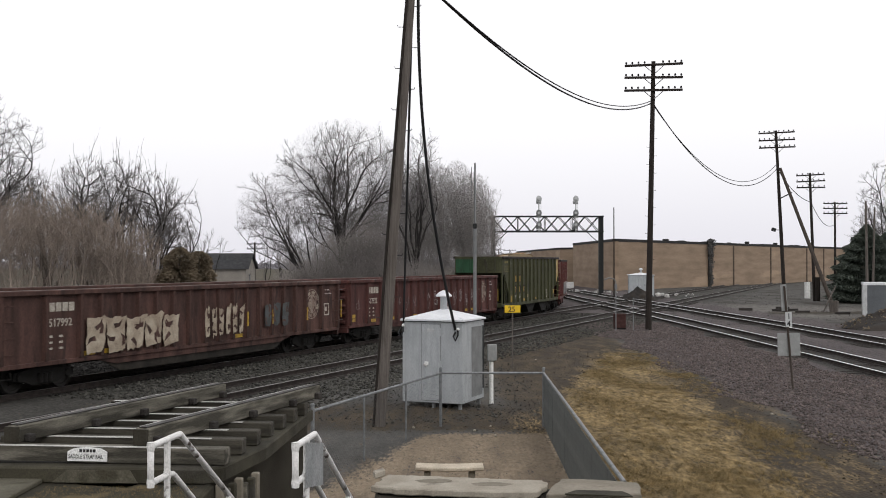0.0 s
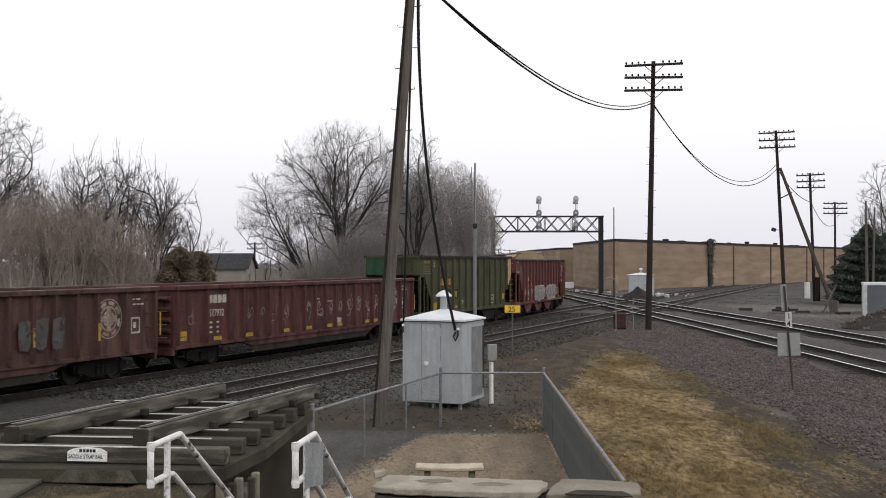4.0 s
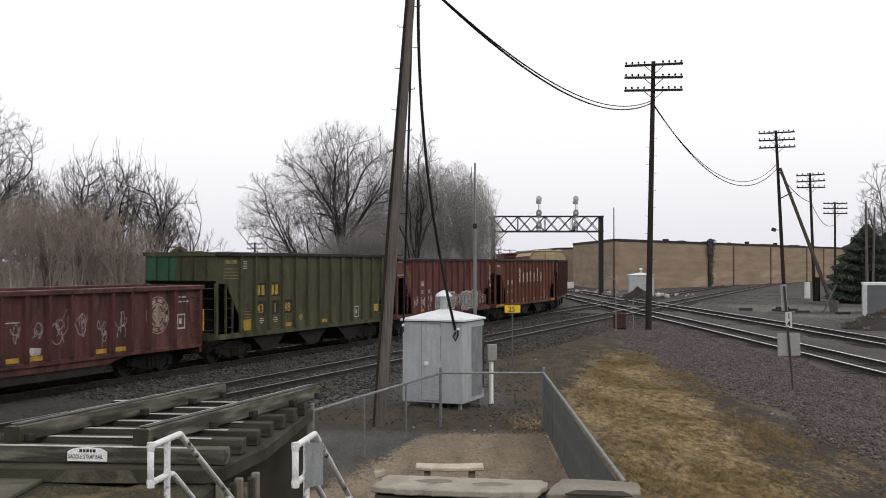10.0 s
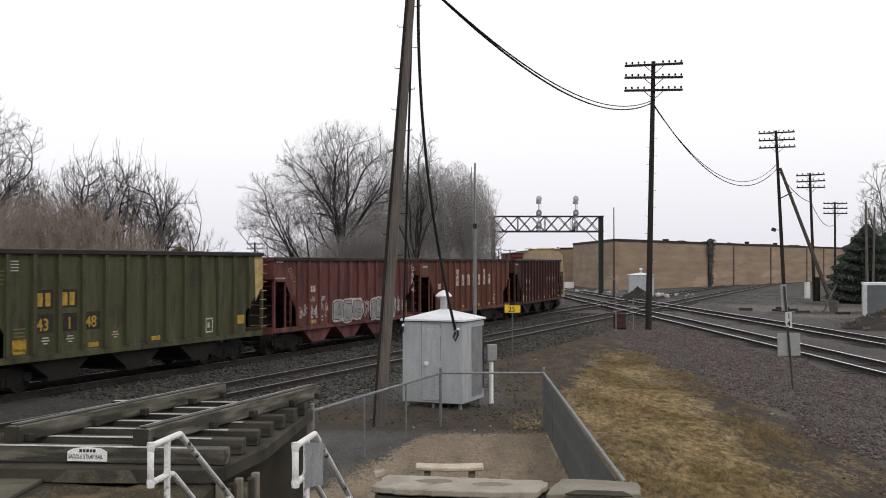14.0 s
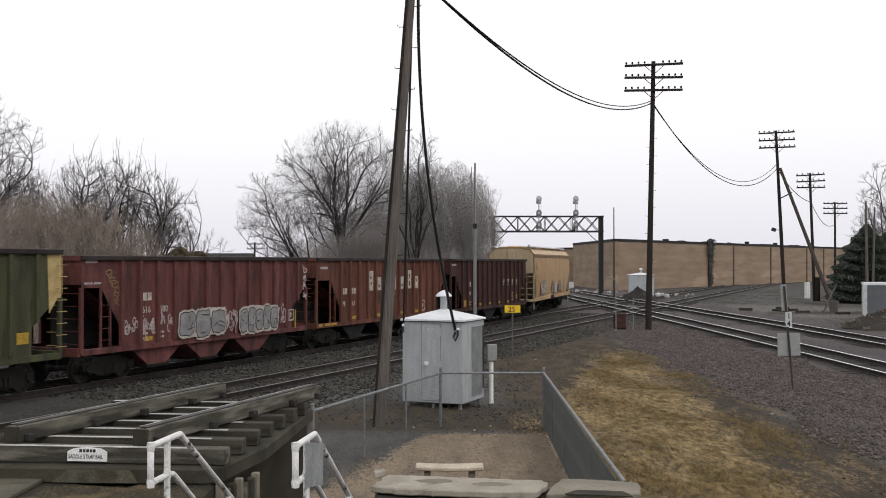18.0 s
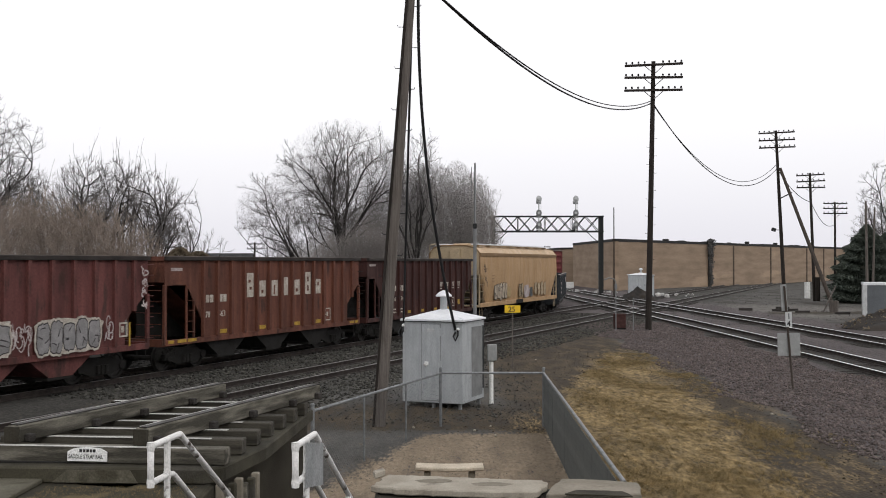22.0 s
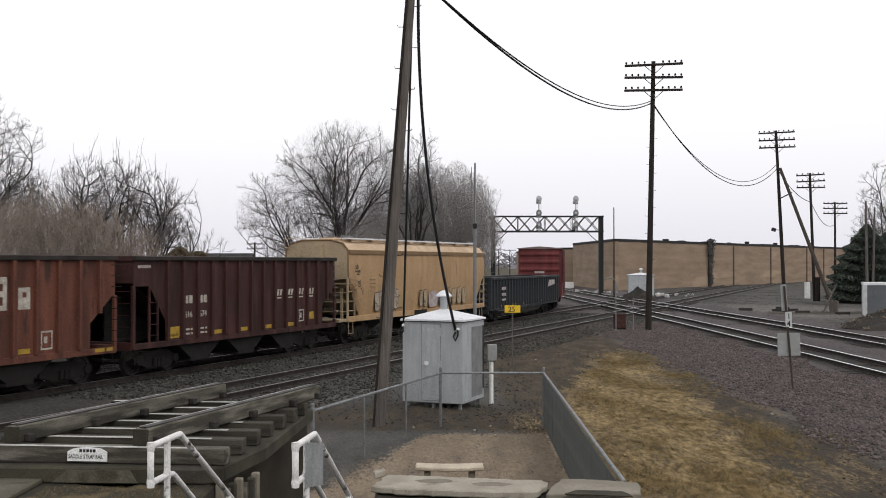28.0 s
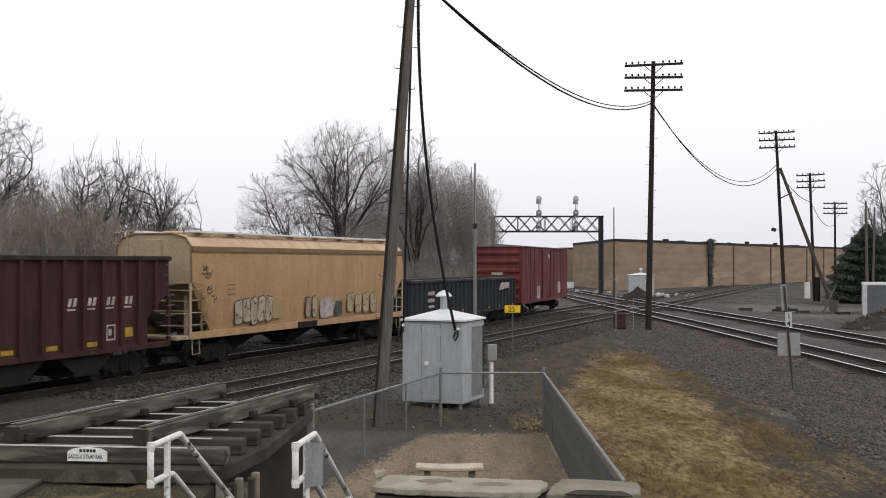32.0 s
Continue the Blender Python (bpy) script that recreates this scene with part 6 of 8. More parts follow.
part("junction_box", boxed(-0.07, 0.07, -0.1, 0.05, 4.82, 5.0), M_BLACKSTEEL, mast, bevel=0.02)

# yellow speed board
sb = thing("speed_board", pose(2.38, 36.8, -0.15), "small yellow track sign on a thin post", "sign")
part("post", tube(B(), [(0, 0, -0.02), (0, 0, 2.1)], 0.025, 6), M_WOODPOLE, sb)
part("board", boxed(-0.27, 0.27, -0.035, -0.02, 1.9, 2.15), M_SIGNYEL, sb, bevel=0.004)
part("digits", lettering("25", 0.25, M_INK, 0.002), None, sb, m=pose(-0.15, -0.038, 1.935))

# relay box, gooseneck and small stubs by the crossing
rb = thing("relay_box", pose(9.45, 57.5, -0.15), "rusty dark red trackside box on a low frame", "relay box")
part("body", boxed(-0.3, 0.3, -0.25, 0.25, 0.12, 0.82), M_RUSTBOX, rb, bevel=0.02)
part("lid", boxed(-0.33, 0.33, -0.28, 0.28, 0.82, 0.87), M_RUSTBOX, rb, bevel=0.01)
part("base", boxed(-0.32, 0.32, -0.25, 0.25, 0.0, 0.12), M_GRIMESHADE, rb)
gn = thing("gooseneck_pipe", pose(9.08, 56.4, -0.15), "thin steel mast with a bent top", "pipe mast")
part("pipe", tube(B(), [(0, 0, -0.02), (0, 0, 2.6), (-0.1, 0, 2.75), (-0.35, 0, 2.82), (-0.62, 0, 2.7)], 0.028, 6), M_GREYSTEEL, gn)
part("lamp_box", boxed(-0.06, 0.06, -0.08, 0.08, 2.2, 2.5), M_GREYSTEEL, gn, bevel=0.01)
st = thing("marker_post", pose(10.1, 57.0, -0.15), "thin steel marker post near the crossing", "post")
part("post", tube(B(), [(0, 0, -0.02), (0, 0, 1.75)], 0.025, 6), M_GREYSTEEL, st)

# leaning sign post beside the right-hand tracks, seen from behind
sp = thing("track_sign", pose(9.9, 30.4, -0.15), "leaning track sign post with grey board backs", "sign")
LEAN = Vector((-0.24, 0, 2.95))
part("post", tube(B(), [(0, 0, -0.02), LEAN], 0.03, 6), M_POLEMID, sp)
part("board", boxed(-0.30, 0.34, 0.03, 0.045, 0.98, 1.62), M_BOARD, sp, "grey back of a square sign", bevel=0.004, m=pose(-0.1, 0, 0, 0, -1, 0))
part("upper_board", boxed(-0.085, 0.085, 0.03, 0.045, 2.25, 3.0), M_BOARD, sp, "grey back of an upright sign", bevel=0.004, m=pose(-0.1, 0, 0, 0, -3, 0))
mp_ = part("mile_plate", boxed(-0.09, 0.09, -0.05, -0.035, 1.8, 2.22), M_SIGBACK, sp, "small white number plate", m=pose(-0.06, 0, 0, 0, -2, 0))
part("digit", lettering("1", 0.22, M_INK, 0.002), None, mp_, m=pose(-0.05, -0.053, 2.03))
part("digit", lettering("4", 0.22, M_INK, 0.002), None, mp_, m=pose(-0.06, -0.053, 1.82))


# ---- fence ----
FENCE = [Vector((-2.12, 17.5, 0)), Vector((-0.05, 23.5, 0)), Vector((2.2, 23.5, 0)), Vector((1.94, 11.5, 0))]
FZ0, FZ1 = -0.13, 1.055
fence = thing("fence", pose(0, 0, 0), "galvanised chain-link fence, one side filled with grey slats", "fence")


def wire_panel(a, b, z0, z1, pitch=0.075, r=0.0011):
    """Woven diamonds of thin wire between two posts."""
    d = b - a
    n = d.length
    d.normalize()
    verts, faces = [], []
    side = Vector((-d.y, d.x, 0))
    h = z1 - z0
    for s in (-1, 1):
        u = -h if s > 0 else 0.0
        while u < (n if s > 0 else n + h):
            u0, v0, u1, v1 = u, 0.0, u + s * h, h
            if u0 < 0:
                u0, v0 = 0.0, -u
            if u0 > n:
                u0, v0 = n, u - n
            if u1 > n:
                u1, v1 = n, n - u
            if u1 < 0:
                u1, v1 = 0.0, u
            if abs(u1 - u0) > 0.02 and 0 <= v0 <= h and 0 <= v1 <= h:
                p, q = a + d * u0 + Vector((0, 0, z0 + v0)), a + d * u1 + Vector((0, 0, z0 + v1))
                up = Vector((0, 0, r))
                k = len(verts)
                o = side * r
                verts += [p + up, p + o - up, p - o - up, q + up, q + o - up, q - o - up]
                faces += [(k, k + 1, k + 4, k + 3), (k + 1, k + 2, k + 5, k + 4), (k + 2, k, k + 3, k + 5)]
            u += pitch
    return raw(verts, faces, M_WIRE)


def fence_run(a, b, posts, slats):
    for k in range(posts + 1):
        p = a.lerp(b, k / posts)
        if (k or a is FENCE[0]) and not slats:
            corner = k == posts or k == 0
            post = part("post", tube(B(), [(p.x, p.y, FZ0 - 0.02), (p.x, p.y, FZ1 + (0.09 if corner else 0.0))], 0.032 if corner else 0.02, 8), M_GALV, fence)
            if corner:
                part("cap", lathe(B(), [(0.038, 0), (0.038, 0.02), (0.01, 0.04)], 8, Matrix.Translation((p.x, p.y, FZ1 + 0.09))), M_GALV, post)
    za, zb = (FZ1, FZ1) if not slats else (FZ1, 1.12)
    part("top_rail", tube(B(), [a + Vector((0, 0, za)), b + Vector((0, 0, zb))], 0.026, 8), M_GALV, fence)
    if not slats:
        ob = part("wire_mesh", wire_panel(a, b, FZ0 + 0.03, FZ1), None, fence)
    else:
        part("wire_mesh", wire_panel(a, b, FZ0 + 0.03, FZ1, 0.15), None, fence)
        slat = finish(boxed(-0.029, 0.029, -0.004, 0.004, FZ0 + 0.05, FZ1 - 0.04), M_SLAT)
        d = b - a
        n = int(d.length / 0.064)
        turn = math.degrees(math.atan2(d.y, d.x))
        rnd = random.Random(3)
        for k in range(n):
            p = a + d * ((k + 0.5) / n)
            part("slat", slat, None, fence, m=pose(p.x, p.y, rnd.uniform(-0.01, 0.01), 0, rnd.uniform(-0.4, 0.4), turn + rnd.uniform(-2, 2)))


fence_run(FENCE[0], FENCE[1], 3, False)
fence_run(FENCE[1], FENCE[2], 1, False)
fence_run(FENCE[2], FENCE[3], 4, True)


# ---- terrace, stairs, wall, bench ----
terrace = thing("terrace", pose(0, 0, 0), "raised earth and concrete terrace before the depot", "terrace", kind="structure")
part("earth_fill", boxed(-30, -2.35, -14, 11.2, -0.3, 1.2), M_MOSS, terrace, bevel=0.03)
part("earth_fill", boxed(-2.35, -0.75, -14, 7.9, -0.3, 1.2), M_CONC, terrace)
part("earth_fill", boxed(-0.75, 6, -14, 10.6, -0.3, 1.04), M_SOIL, terrace)
part("footpath", boxed(-9, -4.12, 8.6, 11.1, 1.2, 1.25), M_PATH, terrace, "old concrete footpath", bevel=0.01, m=pose(0, 0, 0, 0, 0, 0))
for k in range(7):
    part("step", boxed(-2.1, -0.95, 7.9 + 0.3 * k, 8.2 + 0.3 * k, -0.3, 1.02 - 0.185 * k), M_CONC, terrace, bevel=0.01)
rs = np.random.RandomState(8)
kk = 5000
gx, gy = -4.0 + 1.5 * rs.rand(kk), 9.4 + 1.5 * rs.rand(kk)
ga, gt = rs.rand(kk) * 6.28, 0.004 + 0.016 * rs.rand(kk)
gw = 0.004
gz = np.full(kk, 1.2)
co = np.stack([np.stack([gx - np.sin(ga) * gw, gy + np.cos(ga) * gw, gz - 0.01], -1), np.stack([gx + np.sin(ga) * gw, gy - np.cos(ga) * gw, gz - 0.01], -1),
               np.stack([gx + np.cos(ga) * 0.03, gy + np.sin(ga) * 0.03, gz + gt], -1)], 1)
tagged(new("terrace_grass", tri_soup(co.reshape(-1, 3), np.arange(3 * kk).reshape(-1, 3), M_GRASS)), "thin dead grass on the raised terrace", "grass", kind="stuff")

wall = thing("retaining_wall", pose(0, 0, 0), "low rubble retaining wall with broken coping slabs", "retaining wall", kind="structure")
part("core", boxed(-0.7, 2.0, 10.75, 11.3, -0.3, 1.1), M_CONCD, wall, bevel=0.03)


def slab(pts, z0, z1, mat, parent, label, seed, rough=0.022):
    """An uneven flat stone with broken edges."""
    rnd = random.Random(seed)
    ring = []
    for (x0, y0), (x1, y1) in zip(pts, pts[1:] + pts[:1]):
        n = max(3, int(math.hypot(x1 - x0, y1 - y0) / 0.07))
        for k in range(n):
            u = k / n
            ring.append((x0 + (x1 - x0) * u + rnd.uniform(-rough, rough), y0 + (y1 - y0) * u + rnd.uniform(-rough, rough)))
    return part("coping_slab", prism(B(), ring, z0, z1, "z"), mat, parent, label, bevel=0.012)


def blotch(x, y, z, rx, ry, parent, seed):
    """A darker worn patch with an uneven rim."""
    rnd = random.Random(seed)
    ring = [(x + rx * rnd.uniform(0.8, 1.1) * math.cos(k * 0.42), y + ry * rnd.uniform(0.8, 1.1) * math.sin(k * 0.42)) for k in range(15)]
    part("worn_patch", prism(B(), ring, z, z + 0.003, "z"), M_COPING, parent)


s1 = slab([(-0.73, 11.0), (-0.4, 10.86), (0.09, 10.79), (0.5, 10.73), (0.91, 10.7), (1.1, 11.12), (1.04, 11.28), (0.1, 11.45), (-0.6, 11.6)], 1.12, 1.19, M_CONCL, wall, "pale cracked coping slab", 1)
blotch(-0.1, 11.24, 1.19, 0.2, 0.1, s1, 5)
blotch(0.5, 11.08, 1.19, 0.22, 0.09, s1, 6)
s2 = slab([(1.0, 10.67), (1.5, 10.62), (1.97, 10.66), (2.03, 11.22), (1.6, 11.36), (1.24, 11.44)], 1.115, 1.18, M_COPING, wall, "weathered coping slab", 2)
blotch(1.62, 11.08, 1.18, 0.12, 0.06, s2, 8)
slab([(1.19, 10.58), (1.86, 10.46), (1.79, 10.7), (1.35, 10.78)], 1.186, 1.2, M_CONC, wall, "dark broken coping piece", 12, 0.01)
slab([(-0.74, 11.45), (-0.71, 11.3), (-0.62, 11.52), (-0.65, 11.64)], 1.19, 1.26, M_CONCL, wall, "loose pale block", 3, 0.01)
for k in range(16):
    x = -0.75 + 0.175 * k
    rnd = random.Random(k)
    part("stone", lathe(B(), [(0.03, -0.06), (0.1, -0.03), (0.11, 0.02), (0.05, 0.06)], 6, pose(x, 10.6 + rnd.uniform(-0.05, 0.03), 1.05 + rnd.uniform(-0.04, 0.02), rnd.uniform(-30, 30), rnd.uniform(-30, 30), rnd.uniform(0, 360))), M_CONCD, wall)

bench = thing("garden_bench", pose(0.1, 16.5, -0.13), "small curved pale concrete bench on bare earth", "bench")
seat = B()
n = 12
top = []
for k in range(n + 1):
    x = -0.52 + 1.04 * k / n
    top.append((x, -0.16 - 0.09 * (1 - (x / 0.52) ** 2)))
ring = top + [(x, y + 0.36) for x, y in top[::-1]]
part("seat", prism(seat, ring, 0.44, 0.5, "z"), M_BENCH, bench, bevel=0.015)
for s in (-1, 1):
    part("leg", prism(B(), [(s * 0.34 - 0.05, 0.0), (s * 0.34 + 0.05, 0.0), (s * 0.34 + 0.05, 0.42), (s * 0.34 - 0.05, 0.42)], -0.13, 0.1), M_COPING, bench, bevel=0.012)


# ---- handrails on the stairs ----
def handrail(dx, plate):
    t = thing("handrail", pose(dx, 0, 0), "chipped white pipe handrail on the terrace stairs", "handrail", "stair handrails")
    a, b = Vector((-2.1, 7.73, 2.15)), Vector((-2.03, 8.3, 2.15))
    c = Vector((-1.76, 10.0, 1.03))
    lo = Vector((0, 0, -0.265))
    part("top_pipe", tube(B(), [a + Vector((0, 0, -0.04)), a, a.lerp(b, 0.1), a.lerp(b, 0.93), b, b.lerp(c, 0.04), c], 0.024, 10), M_WHITEPIPE, t, smooth=True)
    mid = (a + lo).lerp(b + lo, 0.55)
    part("end_loop", tube(B(), [a, a + lo * 0.9, a + lo + Vector((0.005, 0.04, 0)), mid, mid + Vector((0.015, 0.1, -0.01)), mid + (c - b) * 0.9], 0.024, 10), M_WHITEPIPE, t, smooth=True)
    part("post", tube(B(), [a.lerp(b, 0.55), a.lerp(b, 0.55) + Vector((0, 0, -0.97))], 0.024, 10), M_WHITEPIPE, t)
    part("post", tube(B(), [b.lerp(c, 0.62), b.lerp(c, 0.62) + Vector((0, 0, -1.05))], 0.024, 10), M_WHITEPIPE, t)
    for p in (a, a + lo, mid):
        part("collar", lathe(B(), [(0.027, -0.03), (0.03, 0), (0.027, 0.03)], 10, Matrix.Translation(p)), M_WHITEPIPE, t)
    if plate:
        bm = B()
        q = [a.lerp(b, 0.3), b.lerp(c, 0.08), b.lerp(c, 0.08) + lo * 1.25, a.lerp(b, 0.3) + lo * 1.25]
        vs = [Vector((0.03, 0, 0)) + p for p in q]
        quad(bm, vs)
        bmesh.ops.solidify(bm, geom=bm.faces[:], thickness=0.006)
        part("sheet_panel", bm, M_SIGBACK, t, "grey metal sheet fixed to the rail")


handrail(0.0, False)
handrail(1.04, True)


# ---- old strap-rail display on its concrete pad ----
pad = thing("display_pad", pose(0, 0, 0), "raised concrete pad with a rounded corner", "concrete pad", kind="structure")
ring = [(-5.3, 11.13), (-2.62, 10.98)] + [(-2.5 + 0.26 * math.sin(a), 11.22 - 0.25 * math.cos(a)) for a in (0.2, 0.6, 1.0, 1.3)] + [(-2.13, 11.75), (-2.02, 12.3), (-1.86, 15.4), (-3.75, 15.7)]
part("slab", prism(B(), ring, 1.2, 1.37, "z"), M_CONC, pad, bevel=0.02)
# dark concrete; the shade below the pad is put into its colour
part("foundation", boxed(0, 1.9, 0, 4.4, -0.3, 1.2), M_CONCD, pad, m=pose(-5.0, 11.4, 0, 0, 0, -17))
for k in range(7):
    x, y = -2.3 + 0.045 * k + 0.01 * math.sin(3 * k), 11.1 + 0.1 * k
    part("support_post", boxed(x - 0.045, x + 0.04, y - 0.05, y + 0.05, -0.2, 1.19 - 0.035 * ((k * 5) % 3)), (M_COPING, M_TIMBER, M_CONC)[k % 3], pad, "split grey support post", bevel=0.012)
part("repair_patch", prism(B(), [(0.0, 1.215), (0.9, 1.215), (0.82, 1.345), (0.16, 1.345)], -0.006, 0.01), M_PATH, pad, "paler cement repair on the slab edge", m=pose(-4.02, 11.058, 0, 0, 0, -3.2))
# near-black sheet that stands in for the shade between the ties
part("dark_bed", prism(B(), [(-5.0, 11.28), (-2.6, 11.22), (-2.22, 15.2), (-3.7, 15.5)], 1.371, 1.39, "z"), M_SHADESTONE, pad, "dark sheet between the ties, shade put into its colour")
disp = thing("strap_rail_display", pose(0, 0, 0), "weathered timber track display with iron-strapped wooden rails", "track display")
for k in range(7):
    x, y = -2.25 + 0.06 * k, 11.1 + 0.6 * k
    tie = part("tie", boxed(-2.75, 0.0, 0.0, 0.2, 0.0, 0.17), M_TIMBER if k == 0 else M_TIMBERD, disp, bevel=0.012, m=pose(x, y, 1.374, 0, 0, -5.5))
    part("worn_edge", boxed(-2.7, -0.35, 0.0, 0.07, 0.17, 0.175), M_CHALK, tie, "pale worn top edge")
for a, b in (((-4.6, 11.5), (-3.2, 15.5)), ((-3.17, 11.32), (-1.83, 15.34))):
    p, q = Vector((*a, 1.548)), Vector((*b, 1.548))
    d = q - p
    turn = math.degrees(math.atan2(d.y, d.x))
    beam = part("wooden_rail", boxed(0, d.length, -0.085, 0.085, 0, 0.18), M_TIMBER, disp, bevel=0.012, m=pose(p.x, p.y, p.z, 0, 0, turn))
    strap = part("iron_strap", boxed(0.02, d.length - 0.02, -0.05, 0.05, 0.18, 0.192), M_STRAPD, beam, "dark worn iron strap")
    part("bright_edge", boxed(0.03, d.length - 0.03, 0.036, 0.049, 0.192, 0.196), M_STRAP, strap)
    for u in (0.12, 1.25, 2.2, 3.3, d.length - 0.15):
        for s in (-1, 1):
            part("wedge_block", boxed(u - 0.05, u + 0.05, s * 0.125 - 0.04, s * 0.125 + 0.04, 0.0, 0.085), M_TIE, beam, bevel=0.01)
    part("end_block", boxed(-0.04, 0.0, -0.08, 0.08, 0.0, 0.17), M_CONCD, beam)
plaque = thing("plaque", pose(-3.92, 11.235, 1.4, -4, 0, -5.5), "small white arched sign with black lettering", "sign")
ring = [(0, 0), (0.43, 0), (0.43, 0.1), (0.36, 0.135), (0.215, 0.15), (0.07, 0.135), (0, 0.1)]
part("board", prism(B(), ring, -0.012, 0.0), M_SIGNWHITE, plaque, bevel=0.003)
part("words", lettering("SADDLE STRAP RAIL", 0.058, M_INK, 0.001, 1.4), None, plaque, m=Matrix.Translation((0.012, -0.013, 0.03)) @ Matrix.Diagonal((0.72, 1, 1, 1)))
bars(plaque, 0.13, 0.095, -0.013, [0.03, 0.025, 0.03, 0.02, 0.03], 0.03, M_INK, 0.01, "small_print")


# ---- signal bridge ----
gantry = thing("signal_bridge", pose(0, 120.0, -0.15), "dark lattice steel signal bridge over the tracks", "signal bridge")
GX0, GX1, GZ0, GZ1 = 5.35, 17.9, 7.05, 8.75
for y in (-0.6, 0.6):
    for z in (GZ0, GZ1):
        part("chord", boxed(GX0, GX1, y - 0.06, y + 0.06, z - 0.07, z + 0.07), M_BLACKSTEEL, gantry)
    n = 8
    for k in range(n):
        a, b = GX0 + (GX1 - 0.5 - GX0) * k / n, GX0 + (GX1 - 0.5 - GX0) * (k + 1) / n
        part("diagonal", tube(B(), [(a, y, GZ0), (b, y, GZ1)], 0.055, 4), M_BLACKSTEEL, gantry)
        part("diagonal", tube(B(), [(a, y, GZ1), (b, y, GZ0)], 0.055, 4), M_BLACKSTEEL, gantry)
        if k % 2 == 0:
            part("upright", tube(B(), [(a, y, GZ0), (a, y, GZ1)], 0.05, 4), M_BLACKSTEEL, gantry)
for x in (GX0 + 0.25, GX1 - 0.25):
    part("column", boxed(x - 0.2, x + 0.2, -0.3, 0.3, 0.0, GZ1), M_BLACKSTEEL, gantry)
    for dx in (-0.2, 0.2):
        part("column_flange", boxed(x + dx - 0.04, x + dx + 0.04, -0.36, 0.36, 0.0, GZ1 + 0.004), M_BLACKSTEEL, gantry)
    s = 1 if x < 10 else -1
    part("knee_brace", tube(B(), [(x + s * 0.3, 0, GZ0 - 1.2), (x + s * 1.6, 0, GZ0)], 0.06, 4), M_BLACKSTEEL, gantry)
part("walkway", boxed(GX0 + 0.5, GX1 - 0.5, -0.35, 0.35, GZ0 + 0.08, GZ0 + 0.12), M_BLACKSTEEL, gantry)


def signal(x):
    t = thing("signal", pose(x, 119.2, GZ0 - 0.15), "silver-painted signal mast with three round lamp heads", "railway signal", "bridge signals")
    part("mast", tube(B(), [(0, 0, 0.0), (0, 0, 3.95)], 0.07, 8), M_SIGBACK, t)
    part("ladder", tube(B(), [(0.25, 0.2, 0), (0.25, 0.2, 3.6)], 0.03, 4), M_SIGBACK, t)
    part("bracket", boxed(-0.2, 0.2, 0.0, 0.75, 0.1, 0.2), M_BLACKSTEEL, t)
    for k, z in enumerate((0.75, 2.05, 3.6)):
        face = lathe(B(), [(0.36, -0.03), (0.37, 0.0), (0.36, 0.03), (0.2, 0.05), (0.2, 0.25), (0.12, 0.32)], 18, Matrix.Translation((0, -0.12, z)) @ Matrix.Rotation(radians(-90), 4, "X") @ Matrix.Diagonal((0.85, 1.05, 1, 1)))
        head = part("lamp_head", face, M_SIGBACK if k == 2 else M_GREYSTEEL, t)
        part("hood", tube(B(), [(0, -0.1, z), (0, -0.42, z - 0.02)], [0.16, 0.14], 12), M_SIGBACK, head)
        part("housing", boxed(-0.28, 0.28, 0.05, 0.5, z - 0.5, z - 0.15), M_SIGBACK if k == 2 else M_GREYSTEEL, head, bevel=0.05)
    return t


signal(10.65)
signal(14.75)


# ---- warehouse ----
def ray_hit(px, a, b):
    """Where the wall from a to b lies in the direction px (tangent of the bearing)."""
    d = b - a
    u = (a.y * px - a.x) / (d.x - d.y * px)
    return a + d * u


WH = thing("warehouse", pose(0, 0, 0), "long low brown brick warehouse with a dark flat roof edge", "warehouse")
WC, WR, WL = Vector((22.0, 137.0, 0)), Vector((95, 237.0, 0)), Vector((20.6, 170.0, 0))
WTOP = 6.15


def wall_strip(a, b, z0, z1, thick, mat, name="wall", out=0.0, parent=None):
    d = (b - a)
    n = Vector((d.y, -d.x, 0)).normalized()
    m = Matrix.Translation(a + n * out) @ Matrix.Rotation(math.atan2(d.y, d.x), 4, "Z")
    return part(name, boxed(0, d.length, 0, thick, z0, z1), mat, parent or WH, m=m)


wall_strip(WC, WR, -0.3, WTOP, 0.4, M_BRICKWALL)
wall_strip(WL, WC, -0.3, WTOP, 0.4, M_BRICKWALL)
wall_strip(WC, WR, WTOP, WTOP + 0.35, 0.5, M_ROOF, "parapet", 0.06)
wall_strip(WL, WC, WTOP, WTOP + 0.35, 0.5, M_ROOF, "parapet", 0.06)
part("roof", prism(B(), [(22.2, 137.6), (95, 237), (60, 262), (20.9, 170)], WTOP - 0.2, WTOP, "z"), M_ROOF, WH)
for px in (1297, 1363, 1427, 1457):
    p = ray_hit((px - 784) / 1900, WC, WR)
    q = p + (WR - WC).normalized() * 0.42
    wall_strip(p, q, -0.3, WTOP - 0.1, 0.2, M_PIER, "downpipe_pier", 0.1)
p, q = ray_hit((1249 - 784) / 1900, WC, WR), ray_hit((1261 - 784) / 1900, WC, WR)
wall_strip(p.lerp(q, 0.3), p.lerp(q, 0.62), -0.3, WTOP + 0.6, 0.3, M_BRICKDARK, "chimney_pier", 0.2)
rs = np.random.RandomState(61)
n = 1500
hz = (1 - rs.rand(n) ** 1.6) * (WTOP + 0.7)
u = rs.randn(n) * (0.06 + 0.16 * hz / WTOP) + 0.5
u = u + 0.06 * np.sin(hz * 2.3)
